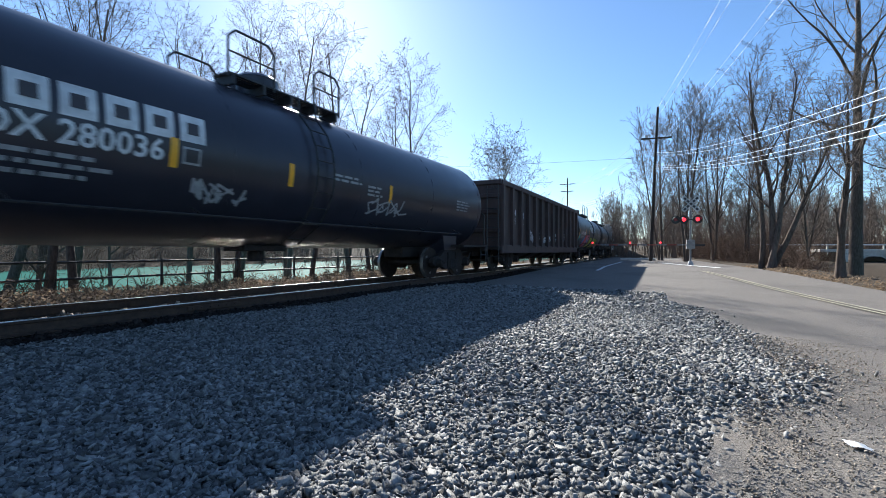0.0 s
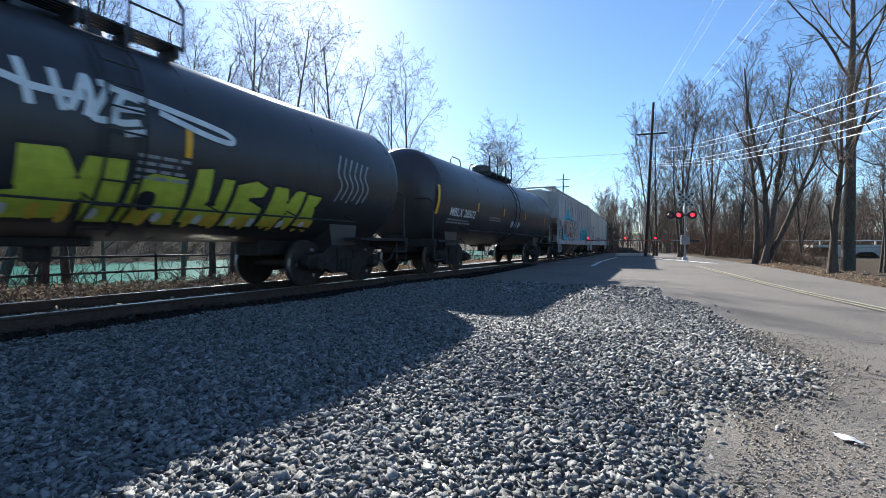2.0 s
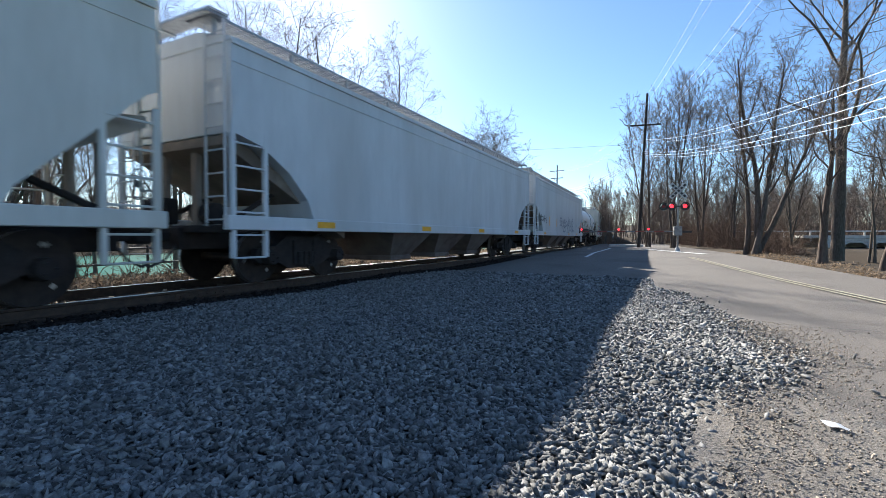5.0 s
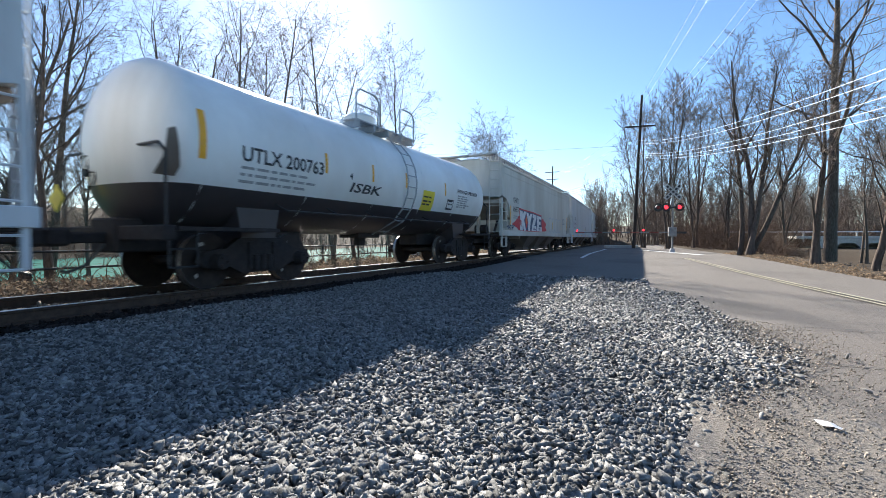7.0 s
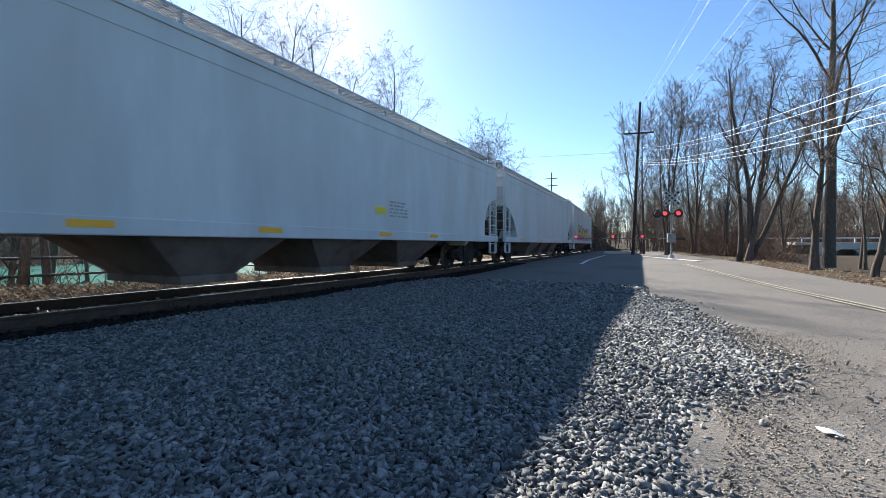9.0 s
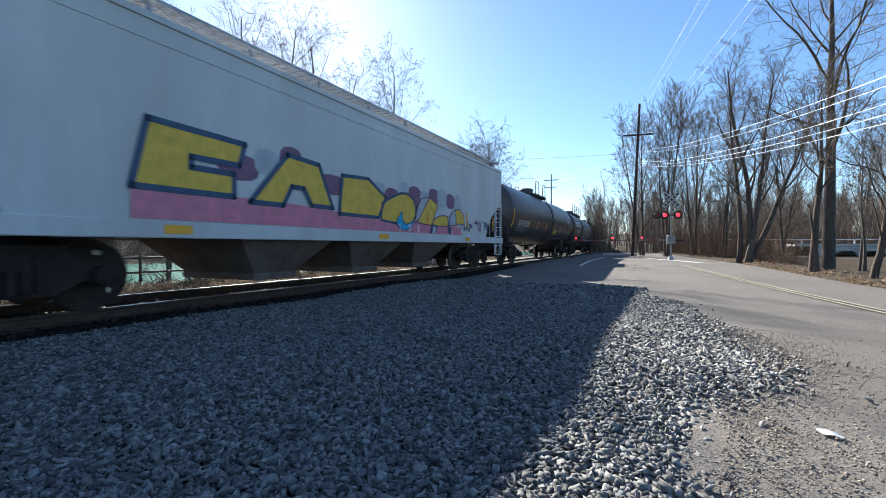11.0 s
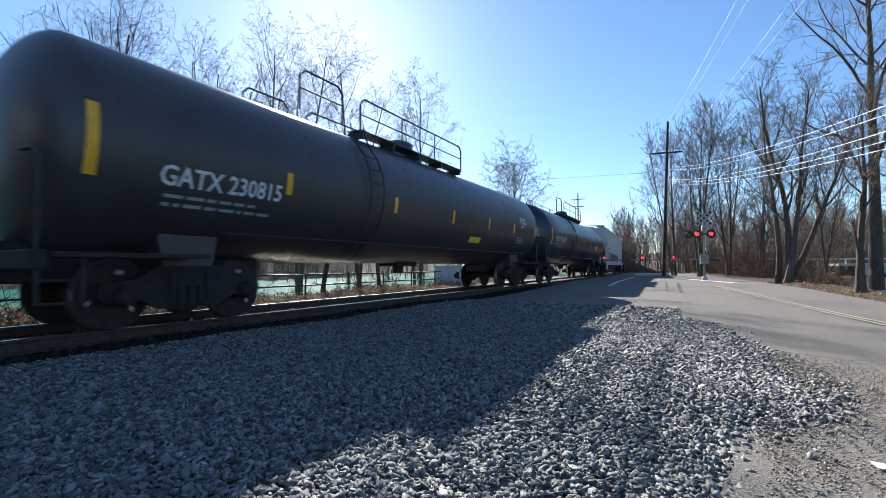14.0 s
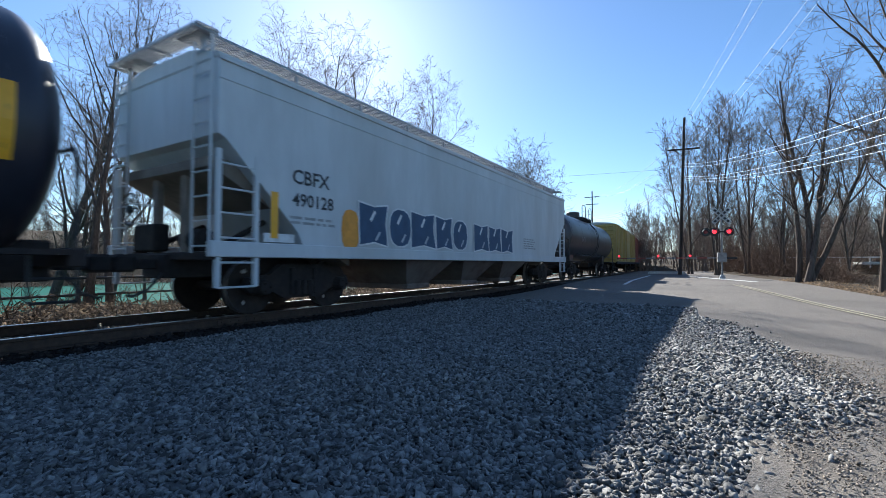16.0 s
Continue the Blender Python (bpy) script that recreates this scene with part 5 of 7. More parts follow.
def natx(c):
    T = on_tank
    lettering(c, "NATX 230807", -5.08, 2.0, 0.24, M["letter_white"], T, 2.2)
    bars(c, -5.0, 1.86, 1.9, 2, M["letter_faint"], T, 0.11)
    reflectors(c, (-5.92,), T, 1.55, 2.38, 0.12)
    reflectors(c, (-2.75, -1.1, 1.85), T, 2.05, 2.45, 0.1)
    shape(c, bulb(-3.2, 1.62, 0.9, 0.55), "spray_blue", T, 0.006)
    for k, (y, w, m) in enumerate(((-2.5, 0.8, "crimson"), (-1.75, 0.95, "pink"), (-1.1, 0.85, "pink"))):
        shape(c, bulb(y, 1.6, w, 1.0 - 0.1 * (k == 0), 14, 0.5, 0.1), "spray_" + m, T, 0.008 + 0.002 * k, edge="spray_dark", width=0.06)
    brush(c, [(-1.75, 1.75), (-1.5, 1.62), (-1.2, 1.62), (-0.9, 1.55)], M["spray_sky_blue"], T, 0.12, 0.022)
    shape(c, [(-1.35, 1.95), (-1.0, 1.98), (-1.1, 1.8), (-1.3, 1.78)], "spray_dark", T, 0.020)
    shape(c, [(-1.45, 1.5), (-0.95, 1.45), (-0.95, 1.2), (-1.3, 1.3)], "spray_dark", T, 0.020)
    # lime letters, pale towards the foot, drawn as plain shapes
    L = ([(-0.22, 1.10), (-0.22, 1.40), (0.05, 1.45), (0.02, 1.92), (0.42, 1.95), (0.60, 1.62), (0.66, 1.90), (1.10, 1.92), (1.10, 1.10), (0.78, 1.10), (0.72, 1.42), (0.48, 1.12)],
         [(1.16, 1.12), (1.20, 1.66), (1.42, 1.80), (1.90, 1.78), (1.95, 1.10), (1.66, 1.10), (1.60, 1.25), (1.45, 1.10)], [(2.0, 1.15), (2.02, 1.94), (2.25, 1.98), (2.30, 1.45), (2.42, 1.45), (2.45, 1.86), (2.64, 1.86), (2.62, 1.10)],
         [(2.70, 1.12), (2.72, 1.80), (3.05, 1.90), (3.32, 1.80), (3.25, 1.62), (3.0, 1.58), (3.30, 1.48), (3.30, 1.12)], [(3.40, 1.14), (3.44, 1.86), (3.72, 1.86), (3.80, 1.60), (3.95, 1.84), (4.15, 1.84), (4.12, 1.16), (3.92, 1.14), (3.86, 1.40), (3.70, 1.14)],
         [(4.2, 1.18), (4.22, 1.80), (4.6, 1.78), (4.5, 1.55), (4.62, 1.16)])
    for k, pts in enumerate(L):
        shape(c, pts, "spray_lime", T, 0.009 + 0.001 * k, edge="spray_dark", width=0.045)
        y0, y1 = min(p[0] for p in pts), max(p[0] for p in pts)
        for j in range(4):
            u = y0 + (y1 - y0) * (0.12 + 0.22 * j)
            shape(c, bulb(u + 0.06, 1.22, 0.13, 0.14 + 0.06 * ((j + k) % 3), 8), "spray_amber" if (j + k) % 3 else "spray_chalk", T, 0.017)
    shape(c, bulb(1.42, 1.42, 0.24, 0.26, 10), "spray_dark", T, 0.020)
    bars(c, 1.2, 1.96, 0.75, 4, M["letter_faint"], lambda z, l=0.006: on_tank(z, l + 0.012), 0.09, seed=6)
    # white tag in sweeping strokes
    for k, pts in enumerate(([(-0.38, 2.62), (-0.1, 2.57), (0.15, 2.52), (0.6, 2.54)], [(0.0, 2.80), (0.06, 2.55), (0.10, 2.32)], [(0.30, 2.78), (0.34, 2.55), (0.40, 2.33)], [(0.45, 2.36), (0.55, 2.6), (0.62, 2.80), (0.66, 2.55), (0.62, 2.32)], [(0.75, 2.76), (0.86, 2.74), (0.68, 2.34), (0.90, 2.34)],
                             [(1.2, 2.66), (1.0, 2.66), (0.92, 2.34), (1.2, 2.38)], [(0.95, 2.5), (1.25, 2.54)], [(1.02, 2.20), (1.3, 2.28)], [(0.9, 2.74), (1.54, 2.66), (2.3, 2.54), (2.52, 2.46), (2.48, 2.38), (2.1, 2.42), (1.45, 2.58)])):
        brush(c, pts, M["spray_chalk"], T, 0.085, 0.012 + 0.0006 * k)
    for k in range(6):
        y = 5.0 + 0.17 * k
        brush(c, [(y + 0.05, 2.66 - 0.02 * k), (y - 0.06, 2.3), (y + 0.08, 2.05), (y - 0.04, 1.72 + 0.05 * (k % 2))], M["spray_silver"], T, 0.03, 0.010 + 0.001 * k)
    shape(c, bulb(-5.55, 1.7, 0.35, 0.6), "spray_teal", T, 0.006)
    scrawl(c, -6.3, 2.35, 0.6, 0.35, M["letter_faint"], T, 15, 3, 0.025)


def smog(c):
    S = on_side
    rnd = random.Random(5)
    shape(c, [(-4.8, 2.5), (-4.2, 2.75), (-3.6, 3.35), (-3.2, 3.1), (-2.9, 2.7), (-3.4, 2.5), (-3.8, 2.55), (-4.4, 2.35)], "spray_teal", S, 0.006)
    shape(c, bulb(-4.5, 1.72, 1.0, 0.95, 14, 0.6), "spray_plum", S, 0.007)
    shape(c, bulb(-5.0, 1.6, 0.35, 0.75), "spray_teal", S, 0.008)
    shape(c, [(-5.0, 1.25), (-4.0, 1.2), (-3.6, 1.4), (-3.9, 1.62), (-4.9, 1.5)], "spray_sky_blue", S, 0.009)
    shape(c, [(-3.9, 2.5), (-3.4, 2.85), (-2.7, 2.7), (-2.2, 2.75), (-1.6, 2.5), (-1.0, 2.55), (-0.4, 2.35), (0.3, 2.3), (0.5, 1.9), (0.2, 1.3), (-0.3, 1.28), (-3.7, 1.26)], "spray_sky_blue", S, 0.008)
    for k, (ch, y0, y1, z0, z1) in enumerate((("S", -4.12, -3.2, 1.28, 2.52), ("M", -3.3, -2.03, 1.26, 2.52), ("O", -2.1, -1.2, 1.28, 2.5), ("G", -1.24, -0.26, 1.3, 2.48))):
        fat_letter(c, ch, y0, y1, z0, z1, "spray_tan", "spray_dark", S, 0.018 + 0.006 * k)
    for y, z, r in ((-3.95, 2.3, 0.2), (-3.5, 2.28, 0.2), (-3.9, 1.5, 0.16), (-3.12, 1.75, 0.24), (-3.1, 2.35, 0.14), (-2.75, 1.95, 0.12), (-2.25, 2.25, 0.2), (-2.2, 1.6, 0.22), (-1.92, 1.5, 0.14), (-1.95, 2.2, 0.16),
                    (-1.42, 1.9, 0.14), (-1.3, 2.3, 0.12), (-1.08, 1.6, 0.14), (-0.95, 2.28, 0.2), (-0.5, 1.55, 0.16)):
        shape(c, bulb(y, z, r, r * 1.1, 10, 1.0), "spray_rust", S, 0.039)
    shape(c, bulb(-2.63, 1.65, 0.1, 0.45, 8), "spray_amber", S, 0.041)
    shape(c, bulb(0.2, 1.8, 0.55, 0.85, 12, 0.8), "spray_tan", S, 0.022, edge="spray_plum", width=0.03)
    shape(c, bulb(0.72, 1.72, 0.42, 0.5, 12), "spray_sky_blue", S, 0.016)
    shape(c, bulb(0.35, 1.5, 0.2, 0.3, 8), "spray_orange", S, 0.030)
    # second piece in teal
    shape(c, [(1.9, 1.3), (2.0, 1.95), (2.6, 2.2), (3.3, 2.05), (4.0, 2.2), (4.8, 2.05), (5.0, 1.3)], "spray_teal", S, 0.010)
    for k, y in enumerate((2.45, 3.05, 3.65, 4.25, 4.75)):
        shape(c, bulb(y, 1.66, 0.5, 0.62, 12, 0.55), "spray_sky_blue" if k % 2 else "spray_teal", S, 0.014 + 0.002 * k, edge="spray_dark", width=0.035)
        shape(c, bulb(y + 0.05, 1.66, 0.14, 0.16, 8), "spray_dark", S, 0.028)
    shape(c, bulb(1.6, 1.55, 0.45, 0.65, 10), "spray_blue", S, 0.014, edge="spray_dark", width=0.03)
    shape(c, bulb(1.7, 1.95, 0.4, 0.2, 10), "spray_plum", S, 0.018)
    shape(c, bulb(5.45, 1.75, 0.5, 0.8, 10), "spray_chalk", S, 0.010)
    scrawl(c, 5.2, 1.3, 0.6, 0.5, M["spray_plum"], S, 9, 2, 0.03)
    reflectors(c, (-5.15,), S, 1.48, 2.26, 0.13)
    lettering(c, "AEX", -4.9, 2.15, 0.24, M["spray_plum"], lambda z, l=0: SIDE + 0.014)
    for k in range(11):                                          # rust runs below the eave
        spray(c, -4.6 + k * 0.95 + rnd.uniform(-0.2, 0.2), 3.15 + rnd.uniform(-0.25, 0.2), 0.16, 0.7, M["slope"] if k % 3 else M["spray_plum"], S, 120 + k, 0.004, "rust_streak", 0.5)


def skeeny(c):
    S = on_side
    # outlined tags in sweeping dark strokes
    N = M["spray_navy"]
    for k, pts in enumerate(([(0.08, 1.72), (-0.03, 1.96), (-0.29, 1.96), (-0.49, 1.79), (-0.47, 1.6), (-0.15, 1.5), (0.12, 1.43), (0.12, 1.25), (-0.23, 1.19), (-0.51, 1.38), (-0.67, 1.52), (-0.58, 1.30), (-0.37, 1.19), (0.0, 1.19)],
                             [(0.0, 1.74), (-0.14, 1.85), (-0.33, 1.82), (-0.36, 1.68), (-0.05, 1.58), (0.22, 1.5), (0.28, 1.22)], [(0.18, 2.0), (0.25, 1.74), (0.41, 1.55), (0.87, 1.72), (0.87, 1.88), (0.5, 1.87), (0.2, 1.73)], [(0.41, 1.55), (0.47, 1.36), (0.49, 1.19)],
                             [(0.96, 1.67), (1.76, 2.08), (1.64, 1.89), (1.11, 1.61), (1.64, 1.7), (1.16, 1.5), (0.95, 1.20), (1.58, 1.2)], [(1.75, 1.19), (1.87, 1.96), (2.24, 1.58), (2.5, 1.99), (2.56, 1.19)], [(1.93, 1.2), (2.05, 1.6), (2.4, 1.25)],
                             [(2.63, 1.19), (2.71, 1.92), (3.45, 1.98), (3.29, 1.8), (2.85, 1.63), (3.37, 1.6), (3.14, 1.37), (3.69, 1.3), (3.94, 1.2)], [(2.75, 1.2), (3.0, 1.45), (3.3, 1.2)], [(1.33, 1.95), (1.33, 2.25)], [(3.0, 2.12), (3.25, 2.12)],
                             [(-1.65, 1.61), (-1.7, 1.83), (-1.49, 2.08), (-1.53, 1.6)], [(-1.45, 2.0), (-1.34, 2.03), (-1.32, 1.62)], [(-1.3, 1.98), (-1.12, 2.07), (-1.18, 1.58)], [(-1.12, 1.8), (-1.0, 1.94), (-0.7, 1.9), (-0.98, 1.65), (-1.07, 1.5)], [(-1.65, 1.57), (-1.3, 1.63), (-0.95, 1.5)])):
        brush(c, pts, N, S, 0.05 if k < 11 else 0.035, 0.010 + 0.0007 * k)
    shape(c, bulb(-0.28, 1.88, 0.08, 0.2, 8), "spray_orange", S, 0.006)
    patch(c, "label", -2.06, -1.80, 1.57, 1.72, M["letter_white"], S, 0.006)
    reflectors(c, (-2.68,), S, 1.46, 1.95, 0.12)
    scrawl(c, 4.7, 1.55, 0.6, 0.22, M["spray_silver"], S, 6, 3, 0.03)
    scrawl(c, 6.2, 1.45, 1.0, 0.42, M["spray_crimson"], S, 7, 4, 0.03)
    reflectors(c, (-4.8, 7.0), S, 1.5, 2.0)
    reflectors(c, (-6, 1.5, 5), S, 1.0, 1.12, 0.4)
    scrawl(c, -7.0, 1.6, 1.6, 0.5, M["spray_dark"], S, 14, 4, 0.03)


def utlx(c):
    T = on_tank
    lettering(c, "UTLX 200763", -4.5, 2.10, 0.24, M["letter_black"], T, 1.92)
    bars(c, -4.5, 1.97, 1.9, 3, M["letter_faint"], T, 0.11)
    reflectors(c, (-5.19,), T, 2.02, 2.75, 0.12)
    reflectors(c, (-2.5, -0.9, 0.6, 2.91), T, 2.15, 2.55, 0.07)
    lettering(c, "4", -1.75, 2.12, 0.14, M["letter_black"], T)
    lettering(c, "ISBK", -1.7, 1.86, 0.2, M["letter_black"], T, 1.2, "graffiti", 0.02, 0.2)
    patch(c, "placard", 1.52, 2.21, 1.64, 2.2, M["placard_yellow"], T, 0.007, "yellow emergency label")
    bars(c, 1.56, 2.0, 0.6, 1, M["letter_black"], lambda z, l=0.006: on_tank(z, l + 0.006), 0.1)
    bars(c, 1.56, 1.88, 0.6, 2, M["letter_black"], lambda z, l=0.006: on_tank(z, l + 0.006), 0.09)
    patch(c, "label_frame", 3.09, 3.55, 1.74, 2.06, M["letter_black"], T, 0.007)
    patch(c, "label", 3.13, 3.51, 1.79, 2.01, M["tank_white"], T, 0.011)
    bars(c, 3.17, 1.98, 0.3, 2, M["letter_black"], lambda z, l=0.006: on_tank(z, l + 0.010), 0.09)
    lettering(c, "HYDROGEN PEROXIDE", 3.81, 2.32, 0.12, M["letter_black"], T, 1.64)
    bars(c, 3.82, 2.2, 1.0, 6, M["letter_faint"], T, 0.07)
    shape(c, [(-5.72, 2.35), (-5.6, 2.4), (-5.5, 1.85), (-5.55, 1.72), (-5.85, 1.72), (-5.75, 2.0)], "slope", T, 0.004, "rust_streak")
    bm = bmesh.new()
    prism(bm, [(-0.22, 0), (0, -0.22), (0.22, 0), (0, 0.22)], -0.01, 0.01)
    d = part("placard", bm, M["placard_yellow"], c, "yellow diamond hazard placard")
    d.matrix_basis = pose(-0.9, -6.04, 1.45, 0, 0, 90)


def kyze(c):
    S = on_side
    lettering(c, "CHVX", -6.25, 2.42, 0.22, M["letter_black"], S)
    lettering(c, "896577", -6.25, 2.02, 0.22, M["letter_black"], S)
    bars(c, -6.2, 1.8, 0.9, 2, M["letter_faint"], S)
    reflectors(c, (-6.65,), S, 1.4, 2.25, 0.13)
    shape(c, [(-6.5, 1.45), (-5.9, 1.62), (-5.4, 1.85), (-5.0, 1.9), (-4.9, 1.2), (-5.4, 1.2), (-5.7, 1.32)], "spray_crimson", S, 0.006)
    shape(c, [(-0.9, 1.22), (-0.8, 1.75), (-0.45, 1.95), (-0.1, 1.78), (0.45, 1.66), (0.2, 1.45), (0.5, 1.3), (0.1, 1.22)], "spray_crimson", S, 0.006)
    shape(c, [(-5.3, 2.2), (-4.4, 2.17), (-3.5, 2.15), (-2.6, 2.14), (-1.9, 2.1), (-0.8, 2.05), (-0.7, 1.19), (-5.1, 1.19)], "spray_navy", S, 0.008, edge="spray_crimson", width=0.06)
    W, R = "spray_chalk", "spray_crimson"
    # K
    shape(c, [(-5.2, 2.13), (-4.72, 2.09), (-4.70, 1.95), (-4.42, 2.13), (-4.05, 2.11), (-4.45, 1.72), (-4.1, 1.2), (-4.5, 1.2), (-4.68, 1.5), (-4.70, 1.2), (-5.15, 1.2)], W, S, 0.014)
    shape(c, [(-5.15, 1.72), (-4.95, 1.66), (-4.95, 1.35), (-5.15, 1.5)], R, S, 0.018)
    # Y
    shape(c, [(-4.05, 2.09), (-3.62, 2.08), (-3.45, 1.9), (-3.25, 2.07), (-2.85, 2.07), (-3.25, 1.62), (-3.3, 1.2), (-3.72, 1.2), (-3.70, 1.62)], W, S, 0.015)
    shape(c, [(-4.28, 1.72), (-4.05, 1.96), (-3.80, 1.6), (-4.0, 1.28)], R, S, 0.018)
    shape(c, [(-4.10, 1.85), (-4.02, 1.85), (-4.02, 1.55), (-4.12, 1.55)], "spray_orange", S, 0.022)
    # Z
    shape(c, [(-2.8, 2.07), (-1.98, 2.03), (-2.0, 1.88), (-2.4, 1.48), (-1.98, 1.46), (-1.98, 1.2), (-3.0, 1.2), (-2.95, 1.46), (-2.55, 1.86), (-2.8, 1.88)], W, S, 0.016)
    # E
    shape(c, [(-1.85, 2.03), (-0.85, 1.97), (-0.88, 1.84), (-1.4, 1.86), (-1.4, 1.74), (-1.05, 1.72), (-1.05, 1.56), (-1.4, 1.56), (-1.4, 1.44), (-0.75, 1.44), (-0.75, 1.2), (-1.85, 1.2)], W, S, 0.017)
    scrawl(c, -2.7, 1.24, 0.5, 0.18, M["spray_navy"], S, 3, 3, 0.02, 0.024)
    scrawl(c, -1.6, 1.24, 0.5, 0.18, M["spray_navy"], S, 4, 3, 0.02, 0.024)
    scrawl(c, -7.2, 1.22, 1.1, 0.2, M["spray_navy"], S, 5, 5, 0.025)
    # grey outline piece
    for k in range(4):
        shape(c, bulb(1.5 + k * 0.95, 1.62, 0.85, 0.85, 12, 0.7), "hop_cream", S, 0.006 + 0.001 * k, edge="spray_silver", width=0.05)
    shape(c, bulb(2.2, 1.6, 0.14, 0.5, 8), "spray_amber", S, 0.016)
    bars(c, 5.38, 2.1, 1.0, 5, M["letter_faint"], S, seed=4)
    reflectors(c, (7.02,), S, 1.4, 2.3)
    reflectors(c, (5.0,), S, 1.37, 1.83)


def fade(c):
    S = on_side
    P, A = "spray_pink", "spray_amber"
    rnd = random.Random(8)
    for k in range(16):                                          # grey smoke behind the letters
        shape(c, bulb(-4.0 + k * 0.55, 2.15 + rnd.uniform(-0.15, 0.2) - max(0, k - 8) * 0.015, rnd.uniform(0.5, 0.8), rnd.uniform(0.4, 0.6), 12), "spray_silver" if k % 2 else "spray_plum", S, 0.005 + 0.0005 * k)
    shape(c, [(-5.6, 1.19), (4.6, 1.19), (4.6, 1.42), (2.3, 1.5), (0.5, 1.42), (-1.0, 1.5), (-3.0, 1.6), (-5.6, 1.6)], P, S, 0.015)
    shape(c, [(-5.6, 1.6), (-5.4, 2.5), (-3.9, 2.45), (-4.0, 2.1), (-4.8, 2.1), (-4.8, 1.95), (-4.1, 1.95), (-4.1, 1.6)], A, S, 0.017, edge="spray_navy", width=0.09)
    shape(c, [(-3.8, 1.55), (-3.0, 2.45), (-2.2, 2.4), (-1.8, 1.6), (-2.4, 1.6), (-2.6, 1.9), (-2.9, 1.9), (-3.1, 1.55)], A, S, 0.018, edge="spray_navy", width=0.09)
    shape(c, [(-1.6, 1.5), (-1.5, 2.3), (-0.6, 2.35), (0.1, 2.0), (-0.2, 1.5)], A, S, 0.019, edge="spray_navy", width=0.08)
    shape(c, [(-0.1, 1.45), (-0.05, 1.85), (0.33, 2.02), (0.77, 2.17), (1.1, 2.19), (1.38, 2.08), (1.54, 1.85), (1.5, 1.6), (1.31, 1.44), (1.0, 1.38), (0.84, 1.5), (0.84, 1.68), (0.66, 1.5), (0.55, 1.4)], A, S, 0.021, edge="spray_navy", width=0.06)
    shape(c, [(0.82, 1.71), (0.62, 1.52), (0.57, 1.4), (0.75, 1.29), (0.98, 1.24), (1.25, 1.32), (1.45, 1.5), (1.2, 1.42), (0.98, 1.38), (0.84, 1.48)], "spray_sky_blue", S, 0.027, edge="spray_blue", width=0.025)
    shape(c, [(1.49, 1.46), (1.62, 1.85), (1.82, 2.13), (2.29, 2.22), (1.75, 1.6)], "spray_silver", S, 0.021, edge="spray_plum", width=0.03)
    shape(c, [(1.6, 1.47), (2.31, 2.20), (2.83, 2.03), (2.42, 1.42), (2.0, 1.44)], A, S, 0.023, edge="spray_plum", width=0.035)
    shape(c, bulb(2.2, 1.62, 0.16, 0.36, 8), "spray_orange", S, 0.026)
    shape(c, [(2.45, 1.45), (2.6, 1.62), (2.9, 1.72), (3.25, 1.76), (3.5, 1.72), (3.5, 1.45), (3.0, 1.41)], A, S, 0.024, edge="spray_plum", width=0.035)
    shape(c, [(3.57, 1.46), (3.7, 1.8), (4.04, 2.0), (4.1, 1.5)], "spray_silver", S, 0.024, edge="spray_plum", width=0.035)
    shape(c, [(4.1, 1.5), (4.04, 2.0), (4.4, 2.0), (4.68, 1.85), (4.76, 1.52), (4.5, 1.56)], A, S, 0.025, edge="spray_plum", width=0.035)
    shape(c, [(2.31, 1.2), (2.72, 1.2), (2.78, 1.4), (2.42, 1.46)], "spray_navy", S, 0.028)
    shape(c, [(2.46, 1.2), (2.66, 1.2), (2.70, 1.38), (2.52, 1.42)], "spray_silver", S, 0.030)
    shape(c, bulb(3.62, 1.32, 0.22, 0.26, 10), "spray_navy", S, 0.028)
    for y, h in ((0.7, 0.2), (1.15, 0.22), (1.24, 0.15), (1.65, 0.2), (4.5, 0.18)):
        shape(c, [(y, 1.4 - h), (y + 0.05, 1.4 - h), (y + 0.05, 1.40), (y, 1.40)], "spray_chalk", S, 0.029)
    reflectors(c, (5.0, 7.55), S, 1.45, 1.95, 0.1)
    reflectors(c, (-2.0,), S, 1.45, 1.95, 0.1)
    for k in range(4):
        scrawl(c, 4.8 + k * 0.9, 1.3, 0.6, 0.45, M["spray_plum" if k % 2 else "spray_navy"], S, 23 + k, 2, 0.03)
    reflectors(c, (-5, 0, 5), S, 1.0, 1.12, 0.4)


